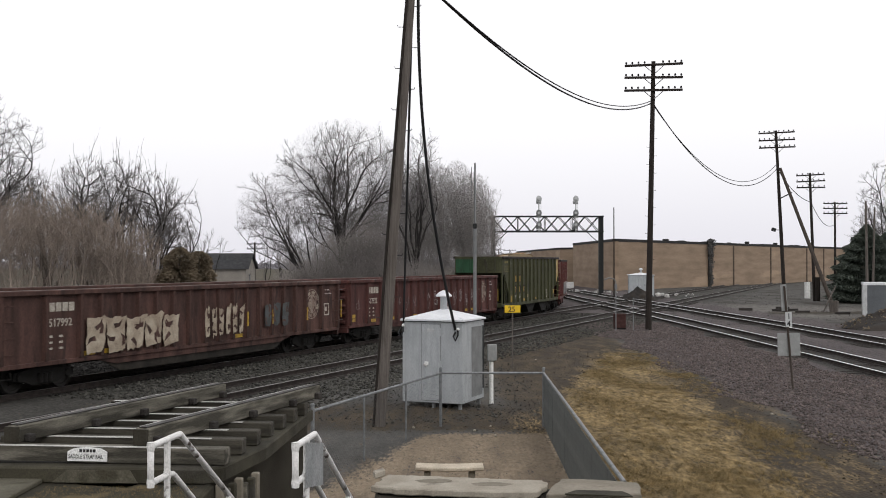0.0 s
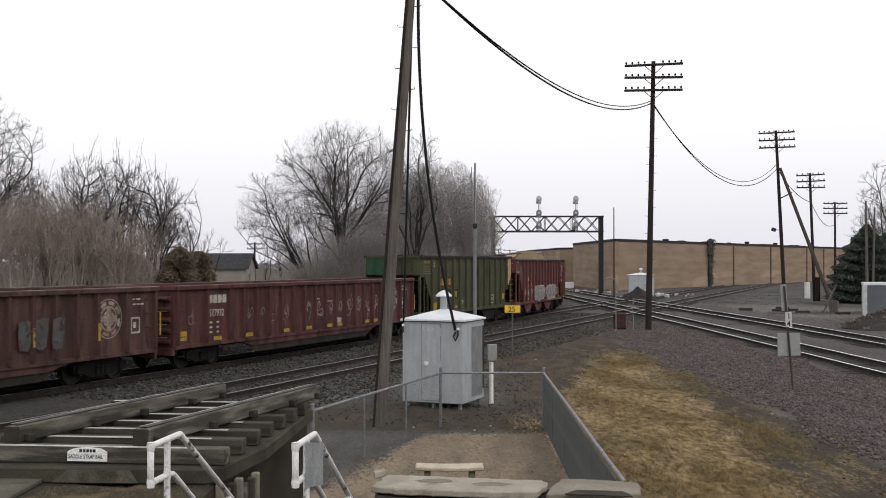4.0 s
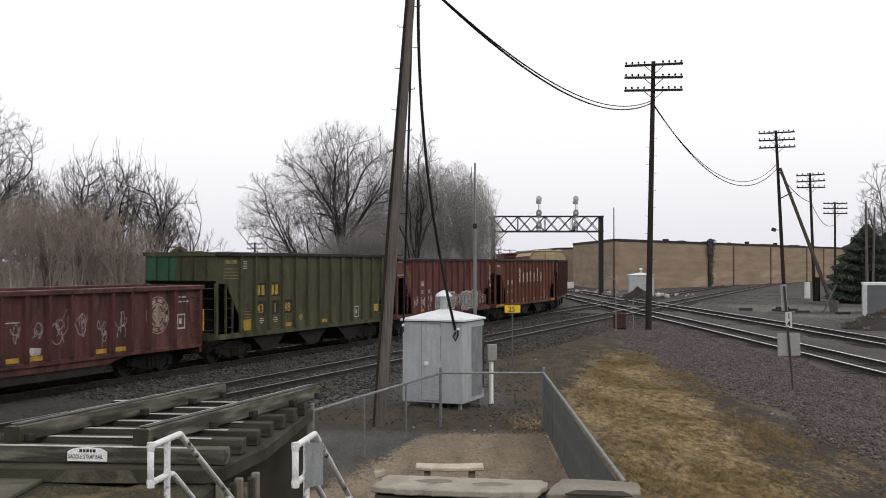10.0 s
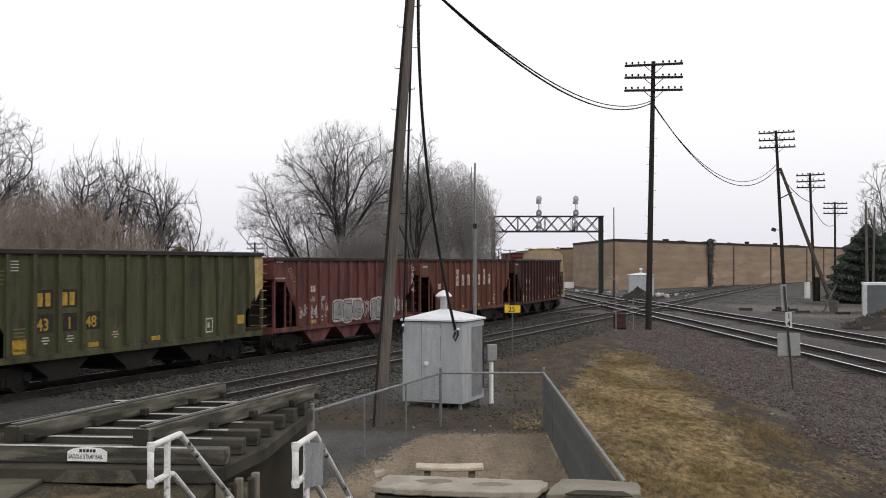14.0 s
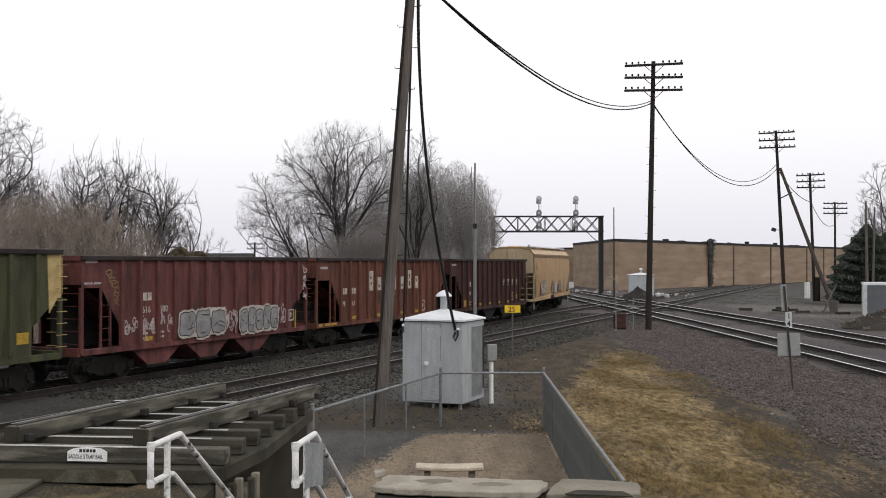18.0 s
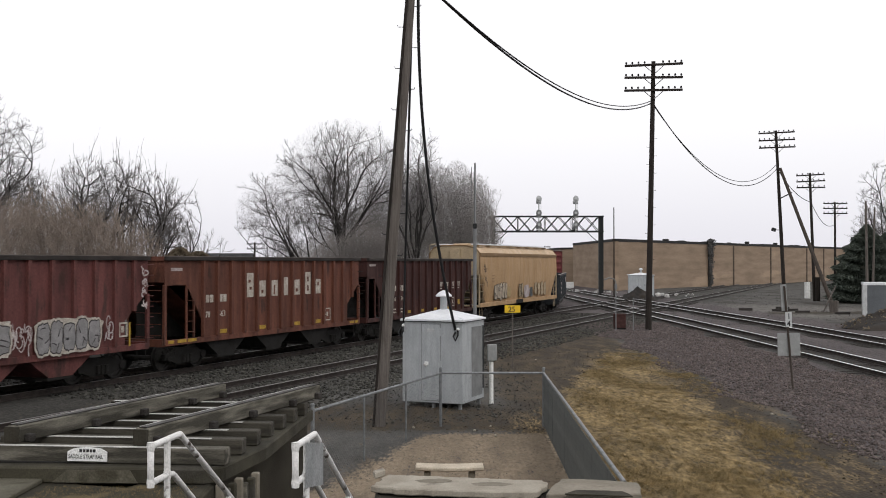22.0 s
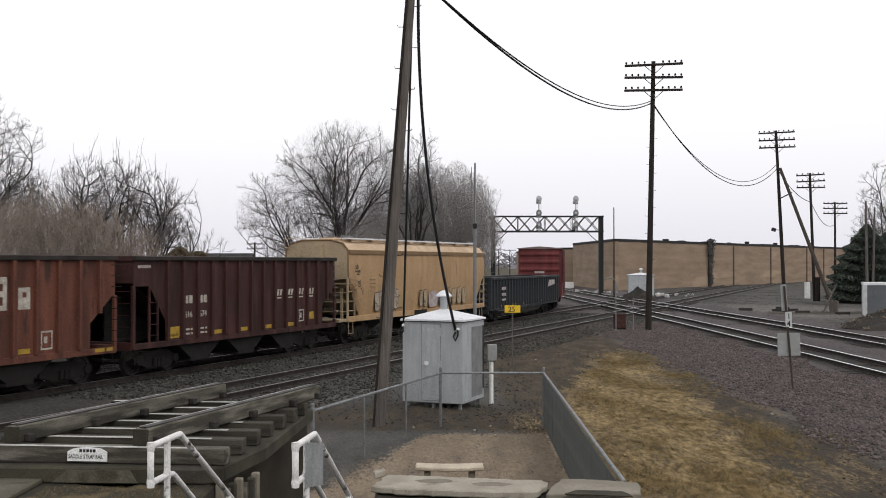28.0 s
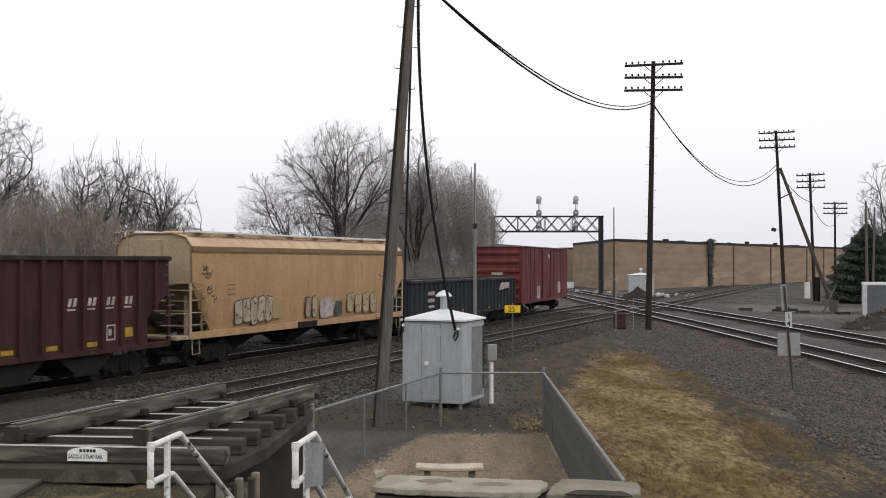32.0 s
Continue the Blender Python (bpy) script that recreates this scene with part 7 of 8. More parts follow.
base = np.array(p)[None] * (1 - u[:, None]) + np.array(q)[None] * u[:, None] + np.stack([0.25 + 0 * u, -0.35 - 0.2 * rs.rand(n), hz], -1)
co = np.stack([base + rs.randn(n, 3) * 0.1 for _ in range(3)], 1)
part("dead_vine", tri_soup(co.reshape(-1, 3), np.arange(3 * n).reshape(-1, 3), M_VINE), None, WH, "dark dead vine clinging to the wall")
for px, w, h in ((1178, 1.2, 0.7), (1205, 1.8, 0.5), (1247, 1.4, 0.5), (1290, 1.0, 0.5), (1322, 1.0, 0.9), (1372, 1.0, 0.9), (1405, 3.0, 0.5), (1340, 8.0, 0.35)):
    p = ray_hit((px - 784) / 1900, WC + Vector((-3, 4, 0)), WR + Vector((-3, 4, 0)))
    v = part("roof_vent", lathe(B(), [(w * 0.4, 0), (w * 0.4, h * 0.7), (w * 0.46, h * 0.72), (w * 0.3, h * 0.72 + 0.12)], 8, Matrix.Translation((p.x, p.y, WTOP + 0.2))), M_ROOF, WH)
wing = thing("warehouse_wing", pose(0, 0, 0), "lower far wing of the brick warehouse", "warehouse")
W2A, W2B = Vector((19.2, 176.0, 0)), Vector((16.3, 238.0, 0))
wall_strip(W2B, W2A, -0.3, 5.6, 0.4, M_BRICKWALL, parent=wing)
wall_strip(W2A, Vector((22.5, 174.0, 0)), -0.3, 5.6, 0.4, M_BRICKWALL, parent=wing)
wall_strip(W2B, W2A, 5.6, 5.9, 0.5, M_ROOF, "parapet", 0.06, wing)
wall_strip(W2A, Vector((22.5, 174.0, 0)), 5.6, 5.9, 0.5, M_ROOF, "parapet", 0.06, wing)
part("roof", prism(B(), [(19.2, 176.2), (22.4, 174.5), (60, 240), (16.5, 238)], 5.4, 5.6, "z"), M_ROOF, wing)

# rubble and heaps by the warehouse, white boxes
rnd = random.Random(12)
CHUNK = [finish(lathe(B(), [(0.05, -0.3), (0.42 + 0.1 * k, -0.2), (0.5, 0.1), (0.2 + 0.05 * k, 0.32)], 5 + k, pose(0, 0, 0, 12 * k, 20, 0)), M_RUBBLE) for k in range(3)]
for k in range(34):
    if k < 22:
        x, y = 20.9 + rnd.random() * 6.5, 112 + rnd.random() * 8
    else:
        x, y = 16.0 + rnd.random() * 5.0, 126 + rnd.random() * 6
    s = 0.2 + rnd.random() * 0.45
    ob = new("rubble_block", CHUNK[k % 3])
    ob.matrix_basis = Matrix.Translation((x, y, -0.13 + 0.25 * s)) @ Matrix.Rotation(rnd.random() * 6, 4, "Z") @ Matrix.Diagonal((s, s, s * 0.9, 1))
    tagged(ob, "pale broken concrete block on the yard", "rubble", "rubble blocks")


def heap(name, label, x, y, r, h, mat, seed):
    bm = B()
    rnd = random.Random(seed)
    rings = []
    n = 40
    for j in range(13):
        u = j / 12
        ring = []
        for k in range(n):
            a = 2 * math.pi * k / n
            q = r * (1 - u) * (1 + 0.18 * math.sin(2 * a + seed) + 0.08 * math.sin(5 * a)) + 0.03
            ring.append(bm.verts.new((q * math.cos(a), q * math.sin(a), h * u ** 0.9 * (1 + 0.12 * math.sin(3 * a + seed)) - 0.1 + rnd.uniform(-0.12, 0.12) * h)))
        rings.append(ring)
    for a, b in zip(rings, rings[1:]):
        for k in range(n):
            bm.faces.new((a[k], a[(k + 1) % n], b[(k + 1) % n], b[k]))
    bm.faces.new(rings[-1])
    solo(name, bm, mat, label, "heap", m=pose(x, y, -0.14), smooth=True)


heap("gravel_mound", "grey gravel heap beside the white cabinet", 18.9, 104.5, 1.75, 1.15, M_SOIL, 2)
heap("soil_mound", "dark soil heap with dry stalks by the yard road", 24.9, 59.0, 3.2, 1.25, M_SOIL, 5)
rs = np.random.RandomState(19)
n = 420
a, q = rs.rand(n) * 6.28, rs.rand(n) ** 0.5
hx, hy = 24.9 + 3.1 * q * np.cos(a), 59.0 + 3.1 * q * np.sin(a)
hz = -0.12 + 1.25 * (1 - q) ** 0.9
co = np.stack([np.stack([hx, hy, hz], -1) + rs.randn(n, 3) * (0.08, 0.08, 0.05) for _ in range(3)], 1)
tagged(new("heap_litter", tri_soup(co.reshape(-1, 3), np.arange(3 * n).reshape(-1, 3), M_BUSH)), "dry stalks and chips on a dark soil heap", "litter", kind="stuff")
heap("soil_mound", "low brown soil mound by the yard road", 27.6, 53.5, 3.4, 0.7, M_SOIL, 9)
wb = thing("white_box", pose(17.6, 152.0, -0.15), "low white box against the warehouse wall", "box")
part("body", boxed(-0.85, 0.85, -0.5, 0.5, 0.0, 0.85), M_SIGNWHITE, wb, bevel=0.03)
wb = thing("white_cabinet", pose(36.3, 107.0, -0.15), "narrow white metal cabinet by a utility pole", "cabinet")
part("body", boxed(-0.2, 0.2, -0.3, 0.3, 0.0, 1.65), M_SIGNWHITE, wb, bevel=0.03)

# storage container and timbers on the right
ct = thing("storage_container", pose(28.2, 72.0, -0.15, 0, 0, -18), "blue-grey steel storage container with white end frame", "container")
part("body", boxed(0.1, 9.0, 0.0, 2.4, 0.0, 2.15), M_SHED, ct)
part("roof", boxed(0.0, 9.1, -0.06, 2.46, 2.1, 2.27), M_ALUROOF, ct)
part("end_panel", boxed(0.02, 0.1, 0.05, 2.4, 0.0, 2.15), M_SIGBACK, ct)
for y in (-0.04,):
    part("end_post", boxed(-0.03, 0.22, y - 0.04, y + 0.03, 0.0, 2.1), M_SIGBACK, ct)
for k in range(40):
    x = 0.3 + k * 0.22
    part("rib", boxed(x, x + 0.1, -0.012, 0.0, 0.1, 2.1), M_SHED, ct)
LOG = finish(boxed(-0.5, 0.5, -0.12, 0.12, 0, 0.2), M_TIE, bevel=0.02)
for k in range(6):
    rnd = random.Random(k + 40)
    ob = new("old_tie", LOG)
    ob.matrix_basis = pose(22.5 + rnd.random() * 8, 74 + rnd.random() * 10, -0.15 + 0.0, 0, 0, rnd.uniform(-25, 25))
    tagged(ob, "discarded weathered timber tie on the ground", "timber", "discarded ties")


# ---- trees ----
class Growth:
    """Collects three-sided branch pieces."""
    def __init__(self):
        self.a, self.b, self.ra, self.rb = [], [], [], []

    def mesh(self, mat):
        a, b = np.array(self.a), np.array(self.b)
        ra, rb = np.array(self.ra)[:, None], np.array(self.rb)[:, None]
        d = b - a
        d /= np.linalg.norm(d, axis=1, keepdims=True) + 1e-9
        ref = np.where(np.abs(d[:, 2:3]) > 0.9, [[1.0, 0, 0]], [[0, 0, 1.0]])
        s = np.cross(d, ref)
        s /= np.linalg.norm(s, axis=1, keepdims=True)
        u = np.cross(d, s)
        co = []
        for p, r in ((a, ra), (b, rb)):
            for k in range(3):
                t = 2 * math.pi * k / 3
                co.append(p + r * (s * math.cos(t) + u * math.sin(t)))
        co = np.stack(co, 1)
        n = len(a)
        q = np.array([(0, 1, 4, 3), (1, 2, 5, 4), (2, 0, 3, 5)])
        return tri_soup(co.reshape(-1, 3), (q[None] + 6 * np.arange(n)[:, None, None]).reshape(-1, 4), mat)


def X(px, d):
    return (px - 784) / 1900 * d


def Z(row, d):
    return 3.4735 + (464.66 - row) / 1900 * d


def branching(lobes, high, lean, reach, rs, up, limbs):
    """Gnarled limbs reach for points at the rim of the crown's lobes; each bears side branches, and these theirs, within the crown."""
    C, R = np.array([q[0] for q in lobes]), np.array([q[1] for q in lobes])
    share = R.prod(1) ** 0.7
    mid = (C * share[:, None]).sum(0) / share.sum()
    k = max(3, int(high / reach))
    P = [np.array((mid[0] * 0.2 * u * u + lean * u + 0.05 * math.sin(5 * u), 0.0, -0.1 + high * u)) for u in np.linspace(0, 1, k + 1)]
    par = list(range(-1, k))

    def rim(p):
        return (((p - C) / R) ** 2).sum(1).min()

    def run(node, d, L, wobble, goal=None):
        made = []
        wobble = wobble * math.sqrt(reach / 0.4)
        n = max(2, int(L / reach))
        for step in range(n):
            d = d + rs.randn(3) * wobble + (0, 0, 0.05 * up)
            if goal is not None:
                w = goal - P[node]
                d = d + 0.75 * reach * w / (np.linalg.norm(w) + 1e-6)
            d = d / np.linalg.norm(d)
            q = P[node] + d * L / n
            if goal is None and rim(q) > 1.12 or q[2] < 0.2:
                break
            P.append(q)
            par.append(node)
            node = len(P) - 1
            made.append((node, d, (step + 1) / n))
        return made

    # goals spread over the rims, each as far as possible from the last ones
    pool = []
    for m in range(260):
        b = rs.choice(len(C), p=share / share.sum())
        v = rs.randn(3)
        v /= np.linalg.norm(v)
        v[2] = abs(v[2]) * 1.1 - 0.25
        pool.append(C[b] + v * R[b] * rs.uniform(0.72, 0.98))
    goals = [pool[0]]
    while len(goals) < limbs:
        goals.append(max(pool, key=lambda p: min(np.linalg.norm(p - g) for g in goals)))
    todo = []
    for g in goals:
        start = int(k * rs.uniform(0.55, 1.0)) if g[2] > mid[2] else int(k * rs.uniform(0.4, 0.8))
        w = g - P[start]
        far = np.linalg.norm(w)
        d = w / far + (0, 0, 0.35) + rs.randn(3) * 0.15
        made = run(start, d / np.linalg.norm(d), far * 1.04, 0.2, g)
        todo.append((made, far, 1))
    while todo:
        made, L, level = todo.pop()
        if level > 4 or len(P) > 14000:
            continue
        side = rs.rand() * 6.28
        rate = (0, 0.75, 0.72, 0.7, 0.55)[level]
        for node, d, u in made:
            if u < 0.22 or rs.rand() > rate:
                continue
            side += 2.4 + rs.randn() * 0.5
            a = np.cross(d, (0.3, 0.2, 1.0))
            a /= np.linalg.norm(a) + 1e-6
            b = np.cross(d, a)
            turn = rs.uniform(0.5, 1.05)
            e = d * math.cos(turn) + (a * math.cos(side) + b * math.sin(side)) * math.sin(turn)
            long = L * (1.05 - 0.6 * u) * rs.uniform(0.32, 0.58)
            if long < reach * 0.9:
                continue
            todo.append((run(node, e, long, 0.16), long, level + 1))
    P, par = np.array(P), np.array(par)
    D = P - P[np.maximum(par, 0)]
    D[0] = (0, 0, 1)
    D /= np.linalg.norm(D, axis=1, keepdims=True) + 1e-9
    return P, D, par


def thicket(name, label, lobes, dist, deep, count, mat, seed, long=(0.35, 1.1), thick=0.011):
    """A tangle of fine upright shoots that fills a stand of bare trees.
    lobes: (bearing column, row, half width, half height) of each mass."""
    rs = np.random.RandomState(seed)
    size = np.array([b[2] * b[3] for b in lobes])
    pick = rs.choice(len(lobes), count, p=size / size.sum())
    lob = np.array(lobes, float)[pick]
    v = rs.randn(count, 3)
    v /= np.linalg.norm(v, axis=1, keepdims=True)
    v *= rs.rand(count, 1) ** 0.4
    at = np.stack([X(lob[:, 0], dist) + v[:, 0] * lob[:, 2], dist + v[:, 1] * deep, Z(lob[:, 1], dist) + v[:, 2] * lob[:, 3]], -1)
    at = at[at[:, 2] > 0.2]
    k = len(at)
    d = rs.randn(k, 3) * 0.75 + (0, 0, 0.8)
    d /= np.linalg.norm(d, axis=1, keepdims=True)
    L = (long[0] + (long[1] - long[0]) * rs.rand(k, 1) ** 1.5)
    a = rs.rand(k) * 6.28
    side = np.stack([np.cos(a), 0.5 * np.sin(a), 0 * a], -1) * thick
    co = np.stack([at - d * L * 0.5 - side, at - d * L * 0.5 + side, at + d * L * 0.5], 1)
    tagged(new(name, tri_soup(co.reshape(-1, 3), np.arange(3 * k).reshape(-1, 3), mat)), label, "thicket", kind="stuff")


def bare_tree(name, label, px, dist, blobs, seed, tip=0.007, twigs=3, length=0.7, up=0.25, fork=0.35, shoots=0, bark=None, twig=None, power=0.46, lean=0.0, reach=0.42, limbs=9):
    """A leafless tree: limbs, branches and side branches within the crown's lobes, twigs clothe the ends.
    blobs: (bearing column, row, half width, half height) of each lobe."""
    rs = np.random.RandomState(seed)
    x0 = X(px, dist)
    lobes = [(np.array((X(bx, dist) - x0, 0.0, Z(row, dist) + 0.12)), np.array((rx, rx * 0.85, rz))) for bx, row, rx, rz in blobs]
    top = max(c[2] + r[2] for c, r in lobes)
    P, D, par = branching(lobes, top * fork, lean, reach, rs, up, limbs)
    n = len(P)
    load = np.ones(n)
    for k in range(n - 1, 0, -1):
        load[par[k]] += load[k]
    heavy = np.full(n, -1)
    for k in range(1, n):
        q = par[k]
        if heavy[q] < 0 or load[k] > load[heavy[q]]:
            heavy[q] = k
    ks = np.where((load > 3) & (heavy >= 0) & (np.arange(n) > 1))[0]
    for _ in range(1):
        P[ks] = 0.5 * P[ks] + 0.25 * (P[par[ks]] + P[heavy[ks]])
    R = tip * load ** power
    g, tw = Growth(), Growth()

    def lay(store, a, b, ra, rb):
        store.a += a.tolist()
        store.b += b.tolist()
        store.ra += np.broadcast_to(ra, len(a)).tolist()
        store.rb += np.broadcast_to(rb, len(b)).tolist()

    ks = np.arange(1, n)
    thick = R[ks] > tip * 3.2
    for store, sel in ((g, ks[thick]), (tw, ks[~thick])):
        lay(store, P[par[sel]], P[sel], np.minimum(R[par[sel]], R[sel] * 1.35), R[sel])
    ends = np.where(load < 9)[0]
    for rep in range(twigs):
        sel = ends[rs.rand(len(ends)) < 0.85]
        d = D[sel] + rs.randn(len(sel), 3) * 0.55 + (0, 0, up)
        d /= np.linalg.norm(d, axis=1, keepdims=True)
        L = length * (0.35 + 0.8 * rs.rand(len(sel), 1))
        a = P[sel]
        b = a + d * L * 0.5
        d2 = d + rs.randn(len(sel), 3) * 0.25 + (0, 0, up * 0.6)
        d2 /= np.linalg.norm(d2, axis=1, keepdims=True)
        c = b + d2 * L * 0.5
        lay(tw, a, b, tip * 0.8, tip * 0.65)
        lay(tw, b, c, tip * 0.65, tip * 0.4)
        for start, far in ((b, 0.45), (a * 0.5 + b * 0.5, 0.35)):
            d3 = d + rs.randn(len(sel), 3) * 0.6
            d3 /= np.linalg.norm(d3, axis=1, keepdims=True)
            lay(tw, start, start + d3 * L * far, tip * 0.55, tip * 0.35)
    if shoots:
        sel = np.argsort(-P[:, 2] - 0.5 * rs.rand(n))[:shoots * 14:14]
        for k in sel:
            a, d = P[k], D[k] * 0.35 + (0, 0, 1) + rs.randn(3) * 0.12
            d /= np.linalg.norm(d)
            L = rs.uniform(0.8, 1.9)
            pts = [a + d * L * u + rs.randn(3) * 0.03 for u in (0, 0.35, 0.7, 1.0)]
            for j in range(3):
                lay(tw, np.array([pts[j]]), np.array([pts[j + 1]]), tip * (2.2 - 0.5 * j), tip * (1.7 - 0.5 * j))
    t = thing(name, pose(x0, dist, -0.12), label, "tree" if name == "tree" else "shrub", "bare trees")
    if name == "tree":
        part("trunk", g.mesh(bark or M_BARK), None, t)
    else:
        tw.a += g.a
        tw.b += g.b
        tw.ra += g.ra
        tw.rb += g.rb
    part("crown", tw.mesh(twig or M_TWIG), None, t)
    return t


BIG = dict(bark=M_BARK, twig=M_TWIG)
bare_tree("tree", "tall bare deciduous tree with a broad spreading crown", 604, 85, [(605, 312, 5.6, 4.6), (612, 268, 2.8, 2.6), (535, 328, 3.2, 3.0), (690, 308, 3.0, 4.0), (600, 375, 4.8, 2.4)], 11, 0.0088, 3, 0.5, 0.35, 0.34, power=0.44, reach=0.36, limbs=16, **BIG)
bare_tree("tree", "bare tree standing between a broad tree and a dense stand", 735, 96, [(742, 318, 2.4, 4.4)], 12, 0.0085, 3, 0.5, 0.5, 0.3, reach=0.36, limbs=9, **BIG)
bare_tree("tree", "bare tree leaning out beside a taller one", 572, 90, [(455, 340, 1.8, 1.4), (485, 372, 2.0, 1.6), (520, 415, 2.4, 1.8), (450, 400, 1.8, 1.1)], 4, 0.0085, 3, 0.45, 0.2, 0.16, lean=-1.2, reach=0.32, limbs=9, **BIG)
bare_tree("tree", "bare deciduous tree at the edge of the thicket", -62, 56, [(-25, 270, 2.8, 3.0), (0, 365, 2.6, 2.2)], 21, 0.0064, 3, 0.4, 0.3, 0.3, reach=0.3, limbs=20, **BIG)
for px, d, blobs, seed, shoots in ((262, 54, [(255, 345, 1.5, 1.7), (285, 405, 1.5, 1.4)], 33, 12), (268, 52, [(318, 378, 1.1, 1.2), (300, 425, 1.4, 0.9)], 34, 9), (158, 57, [(156, 335, 1.6, 1.6), (160, 390, 1.7, 1.5)], 31, 8),
                                (210, 56, [(210, 345, 1.5, 1.7), (215, 400, 1.6, 1.4)], 32, 10), (85, 60, [(82, 350, 1.8, 1.6), (95, 400, 2.0, 1.4)], 35, 5)):
    bare_tree("tree", "bare young tree with upright shoots above a thicket", px, d, blobs, seed, 0.0064, 3, 0.36, 0.7, 0.25, shoots, reach=0.21, limbs=9, **BIG)
bare_tree("tree", "slim bare tree at the edge of a thicket", 350, 60, [(358, 440, 1.0, 1.1), (392, 448, 0.7, 0.8)], 37, 0.006, 2, 0.35, 0.5, 0.2, reach=0.2, limbs=5, **BIG)
for k, (px, d, row) in enumerate(((-35, 47, 395), (15, 46, 402), (65, 48, 388), (118, 47, 395), (165, 48, 402), (205, 47, 420), (240, 49, 445))):
    bare_tree("brush", "dense reddish-brown bare brush behind the tracks", px, d, [(px, row, 1.15, 1.25), (px, row + 55, 1.2, 1.1)], 50 + k, 0.006, 3, 0.45, 0.8, 0.06, 0, M_TWIGRED, M_TWIGRED, power=0.38, reach=0.24, limbs=10)
rnd = random.Random(3)
thicket("brush_thicket", "tangle of fine reddish-brown brush behind the tracks", [(px, 425 + rnd.uniform(-26, 18) + max(0, px - 150) * 0.42, rnd.uniform(0.5, 1.1), rnd.uniform(0.9, 1.7)) for px in range(-45, 262, 12)] + [(px, 492, 1.0, 0.9) for px in range(-40, 270, 40)], 48.5, 1.6, 100000, M_TWIGRED, 5, (0.08, 0.34), 0.005)
thicket("twig_haze", "haze of fine grey twigs among young bare trees", [(20, 370, 2.2, 1.6), (90, 365, 2.2, 1.9), (160, 365, 2.2, 2.0), (220, 380, 2.1, 1.9), (275, 405, 1.7, 1.5), (310, 430, 1.3, 0.9)], 56, 2.0, 45000, M_TWIG, 6, (0.1, 0.36), 0.0032)
for k, (px, d, row, rx, rz) in enumerate(((640, 100, 425, 2.6, 3.2), (685, 98, 405, 2.8, 3.6), (735, 102, 385, 3.0, 4.4), (785, 101, 368, 3.0, 4.2), (830, 104, 372, 2.6, 3.8), (850, 112, 375, 2.2, 3.6), (590, 104, 448, 2.2, 1.6), (760, 96, 430, 3.2, 3.0), (820, 98, 440, 2.8, 2.6), (540, 110, 455, 2.6, 1.4), (700, 96, 455, 3.0, 2.0))):
    bare_tree("tree", "bare grey tree in a dense stand behind the train", px, d, [(px, row, rx, rz), (px, row + 40, rx, rz * 0.8)], 70 + k, 0.0072, 3, 0.8, 0.8, 0.12, 0, M_TWIGD, M_TWIGD, reach=0.55, limbs=11)
thicket("stand_thicket", "haze of fine grey-brown twigs in a dense stand of trees", [(590, 435, 2.6, 2.0), (640, 420, 3.0, 3.2), (690, 400, 3.2, 4.0), (735, 378, 2.6, 4.4), (775, 372, 2.2, 4.4), (808, 366, 2.0, 4.4), (838, 376, 2.0, 3.8), (845, 420, 2.4, 3.4), (770, 440, 4.0, 2.6), (680, 455, 4.0, 2.0), (540, 458, 2.8, 1.5)], 101, 3.5, 230000, M_TWIGHAZE, 8, (0.12, 0.55), 0.0112)
thicket("undergrowth", "fine grey-brown brush at the foot of bare trees", [(575, 478, 2.6, 0.9), (615, 455, 2.6, 1.8), (660, 440, 2.6, 2.3), (535, 488, 2.2, 0.6), (640, 485, 3.5, 0.9), (720, 485, 3.5, 1.0)], 81, 1.5, 65000, M_TWIGD, 18, (0.12, 0.5), 0.0095)
thicket("crown_haze", "haze of fine end twigs round a broad bare crown", [(605, 312, 5.0, 4.7), (535, 340, 3.0, 3.0), (575, 410, 3.6, 2.0), (690, 325, 3.0, 3.8), (470, 375, 2.4, 2.4)], 86, 3.5, 90000, M_TWIG, 9, (0.12, 0.45), 0.0044)
bare_tree("tree", "slim bare tree behind a far house", 470, 112, [(474, 425, 1.2, 1.5)], 91, 0.008, 2, 0.5, limbs=6)
bare_tree("tree", "low bare tree behind a broad tree", 505, 110, [(500, 440, 2.6, 1.6)], 93, 0.0085, 4, 0.6, 0.3, 0.15)
bare_tree("tree", "tall bare tree behind dark conifers", 1580, 118, [(1568, 345, 2.9, 3.4), (1585, 420, 3.2, 3.0)], 95, 0.0105, 4, 0.6, limbs=14, **BIG)
bare_tree("tree", "bare tree behind dark conifers", 1545, 128, [(1538, 410, 2.2, 2.6)], 96, 0.0105, 4, 0.6, **BIG)


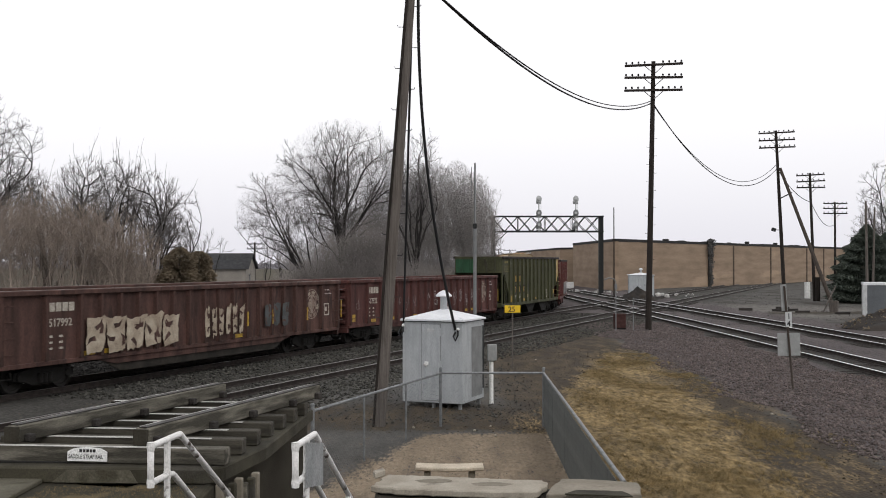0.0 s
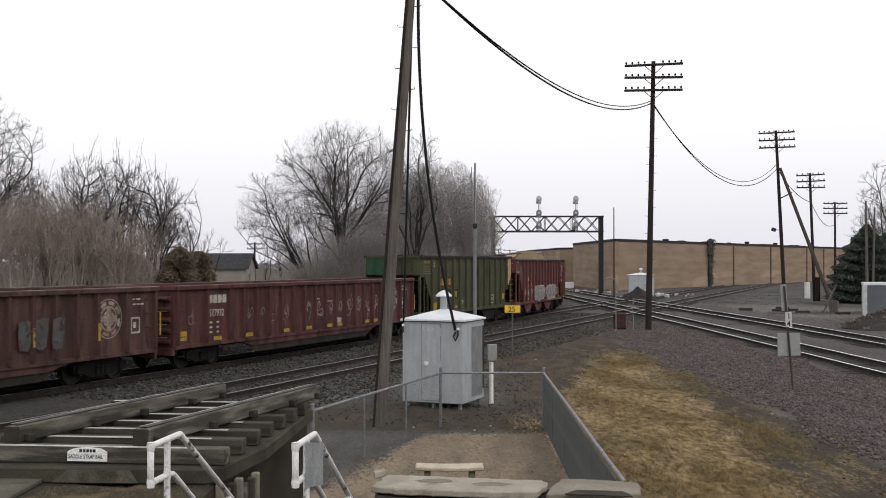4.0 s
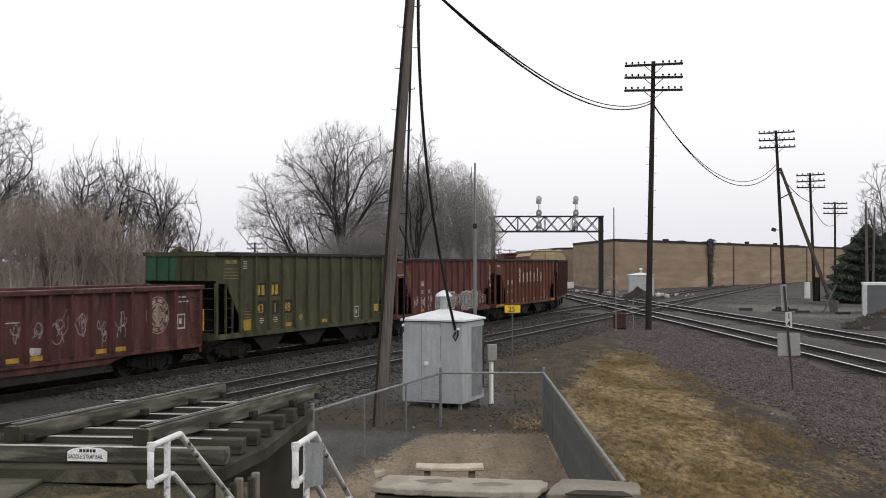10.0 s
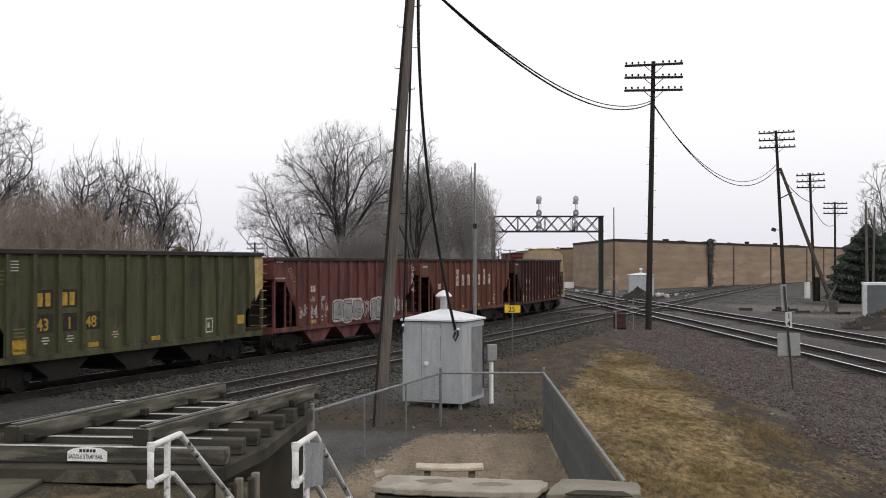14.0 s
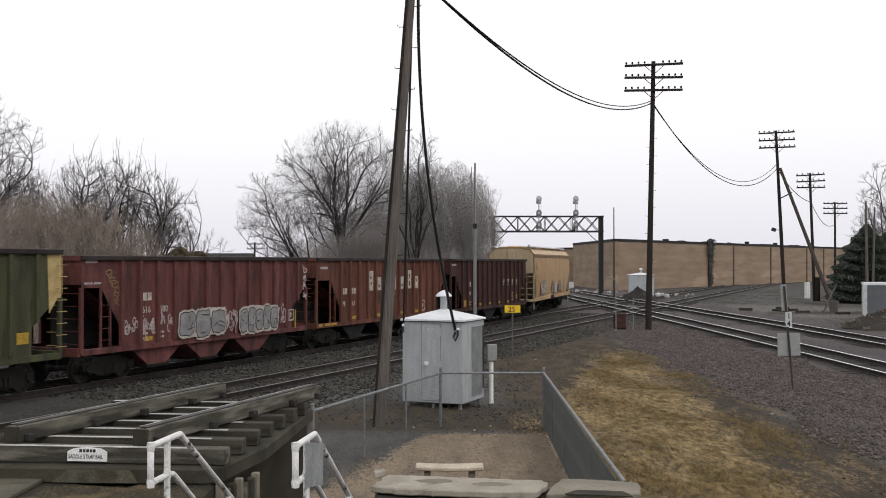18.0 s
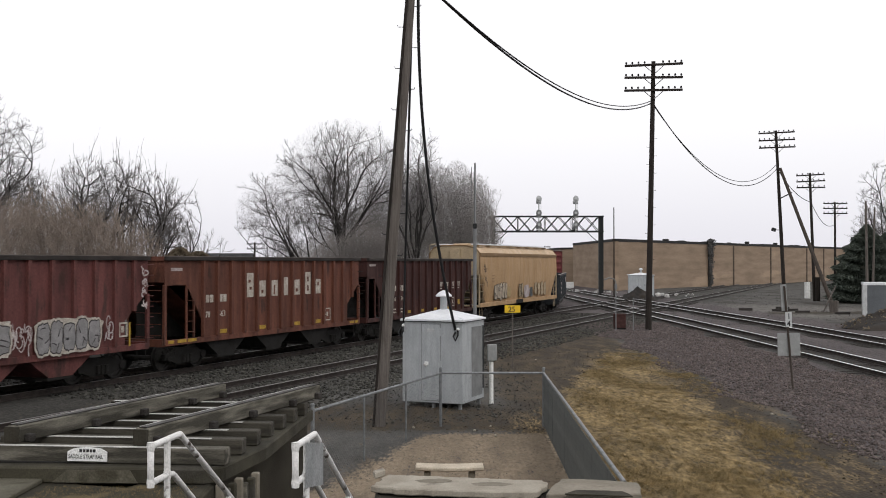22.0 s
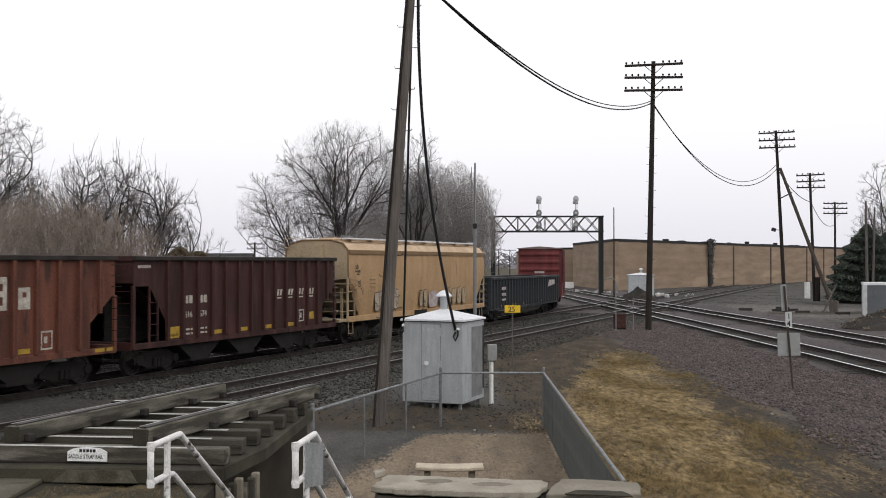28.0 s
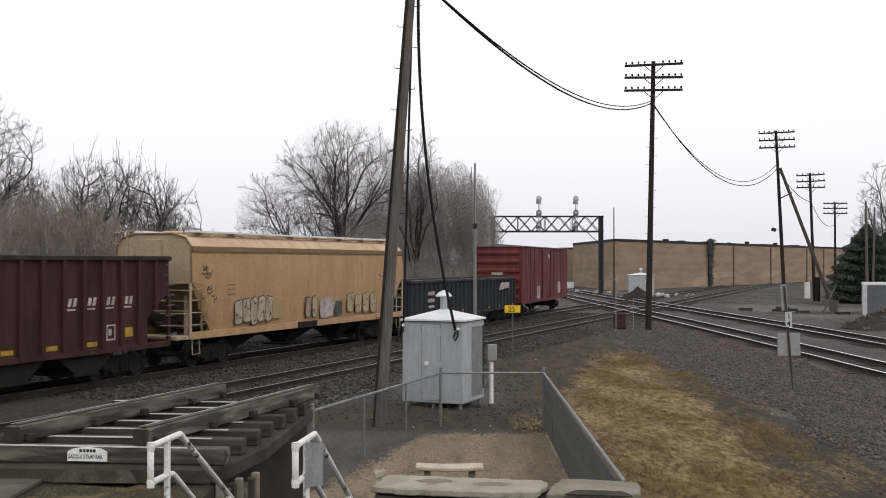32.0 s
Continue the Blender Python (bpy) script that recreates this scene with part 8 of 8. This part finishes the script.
def leafy(name, label, category, x, y, h, r, mat, seed, conifer=True, count=17000):
    """A conifer or dense shrub: trunk and a crown of many small needle sprays."""
    rs = np.random.RandomState(seed)
    t = thing(name, pose(x, y, -0.12), label, category, "evergreens" if conifer else "shrubs")
    part("trunk", tube(B(), [(0, 0, -0.05), (0.05, 0, h * 0.5), (0, 0, h * 0.96)], [0.14, 0.09, 0.02], 7), M_BARK, t)
    u = rs.rand(count) ** (1.1 if conifer else 0.6)
    a = rs.rand(count) * 6.28
    edge = (r * np.clip(1 - u ** 2.3, 0.02, 1) if conifer else r * np.sqrt(np.clip(1 - u ** 6, 0.02, 1)))
    edge = edge * (0.86 + 0.2 * np.sin(7 * u * h + 3 * a) * np.sin(3 * a + seed)) + 0.02
    q = edge * rs.rand(count) ** 0.35
    base = np.stack([q * np.cos(a), q * np.sin(a), 0.15 + u * h * 0.97], -1)
    out = np.stack([np.cos(a), np.sin(a), rs.uniform(-0.6, 0.3, count)], -1)
    s = np.cross(out, rs.randn(count, 3))
    s /= np.linalg.norm(s, axis=1, keepdims=True)
    L = ((0.1 + 0.16 * rs.rand(count)) * (1.0 if conifer else 0.6) * (1 - 0.45 * u ** 3))[:, None]
    co = np.stack([base - s * L * 0.35, base + s * L * 0.35, base + out * L * 1.3], 1)
    part("crown", tri_soup(co.reshape(-1, 3), np.arange(3 * count).reshape(-1, 3), mat), None, t)


leafy("conifer", "broad dark green conifer beside a storage container", "tree", X(1534, 95), 95, 7.0, 3.35, M_NEEDLE, 3, count=42000)
leafy("conifer", "dark green conifer beside a storage container", "tree", X(1568, 99), 99, 6.4, 2.7, M_NEEDLE, 6, count=30000)
leafy("shrub", "dense brown vine-covered shrub behind the tracks", "shrub", X(318, 50), 50, 4.25, 0.95, M_BUSH, 13, False, 24000)
leafy("shrub", "dense brown vine-covered shrub behind the tracks", "shrub", X(352, 51), 51, 4.1, 0.8, M_BUSH, 14, False, 20000)
leafy("shrub", "low brown shrub behind the tracks", "shrub", X(288, 52), 52, 3.2, 0.7, M_BUSH, 15, False, 9000)

# small house behind the trees
house = thing("house", pose(X(407, 120), 124.0, -0.15), "small beige house with a grey gable roof behind trees", "house")
part("wall", boxed(-3.4, 1.6, -3.0, 3.0, 0.0, 3.0), M_HOUSE, house)
part("gable", prism(B(), [(-3.0, 3.0), (3.0, 3.0), (0, 4.6)], -3.4, 1.6, "x"), M_HOUSE, house)
for s in (-1, 1):
    bm = B()
    quad(bm, [(-3.7, s * 3.3, 2.85), (1.95, s * 3.3, 2.85), (1.95, 0, 4.68), (-3.7, 0, 4.68)])
    bmesh.ops.solidify(bm, geom=bm.faces[:], thickness=0.1)
    part("roof", bm, M_SHINGLE, house)
part("window", boxed(1.6, 1.62, -1.2, -0.2, 1.2, 2.3), M_GLASS_LENS, house)

# far woods along the horizon
rs = np.random.RandomState(44)
n = 9000
fx, fd = rs.uniform(-520, 520, n), rs.uniform(560, 760, n)
fh = rs.rand(n) ** 0.7 * (6.5 + 2.5 * np.sin(fx * 0.02) + 1.5 * np.sin(fx * 0.07))
base = np.stack([fx, fd, fh - 1.0], -1)
co = np.stack([base + rs.randn(n, 3) * (1.8, 1.0, 1.2) for _ in range(3)], 1)
# distance haze is put into this grey-lilac colour
M_FAR = surf("hazy_distant_woods", (0.26, 0.25, 0.27), (0.2, 0.195, 0.215), 0.05, 1.0, 0, 0.0)
tagged(new("far_woods", tri_soup(co.reshape(-1, 3), np.arange(3 * n).reshape(-1, 3), M_FAR)), "low distant line of bare woods", "woods", kind="stuff")


# ---- small litter on the yard ----
rnd = random.Random(77)
STICK = finish(boxed(-0.35, 0.35, -0.05, 0.05, 0, 0.06), M_TIE, bevel=0.01)
for px, py in ((1010, 590), (1045, 593), (1072, 613), (985, 604), (1062, 604), (1020, 596), (1150, 600), (1215, 606)):
    y = 1900 * 3.6 / (py - 464.66)
    ob = new("timber_scrap", STICK)
    ob.matrix_basis = pose((px - 784) / 1900 * y, y, -0.17, 0, 0, rnd.uniform(-30, 30))
    tagged(ob, "dark scrap of old tie lying on gravel", "timber", "timber scraps")
PALE = finish(lathe(B(), [(0.01, -0.02), (0.036, 0.0), (0.033, 0.02), (0.01, 0.032)], 7), M_CONCL)
for px, py in ((868, 755), (732, 757), (877, 771), (1365, 733), (1470, 778), (948, 637), (1200, 631), (840, 762)):
    y = 1900 * 3.58 / (py - 464.66)
    ob = new("pale_stone", PALE)
    ob.matrix_basis = pose((px - 784) / 1900 * y, y, -0.11, 0, 0, rnd.uniform(0, 90))
    tagged(ob, "single pale stone on bare ground", "stone", "pale stones")
solo("leaning_stake", tube(B(), [(27.6, 78.0, -0.15), (28.7, 78.5, 1.75)], 0.05, 6), M_WOODPOLE, "thin leaning wooden stake by the yard road", "stake")


motions()
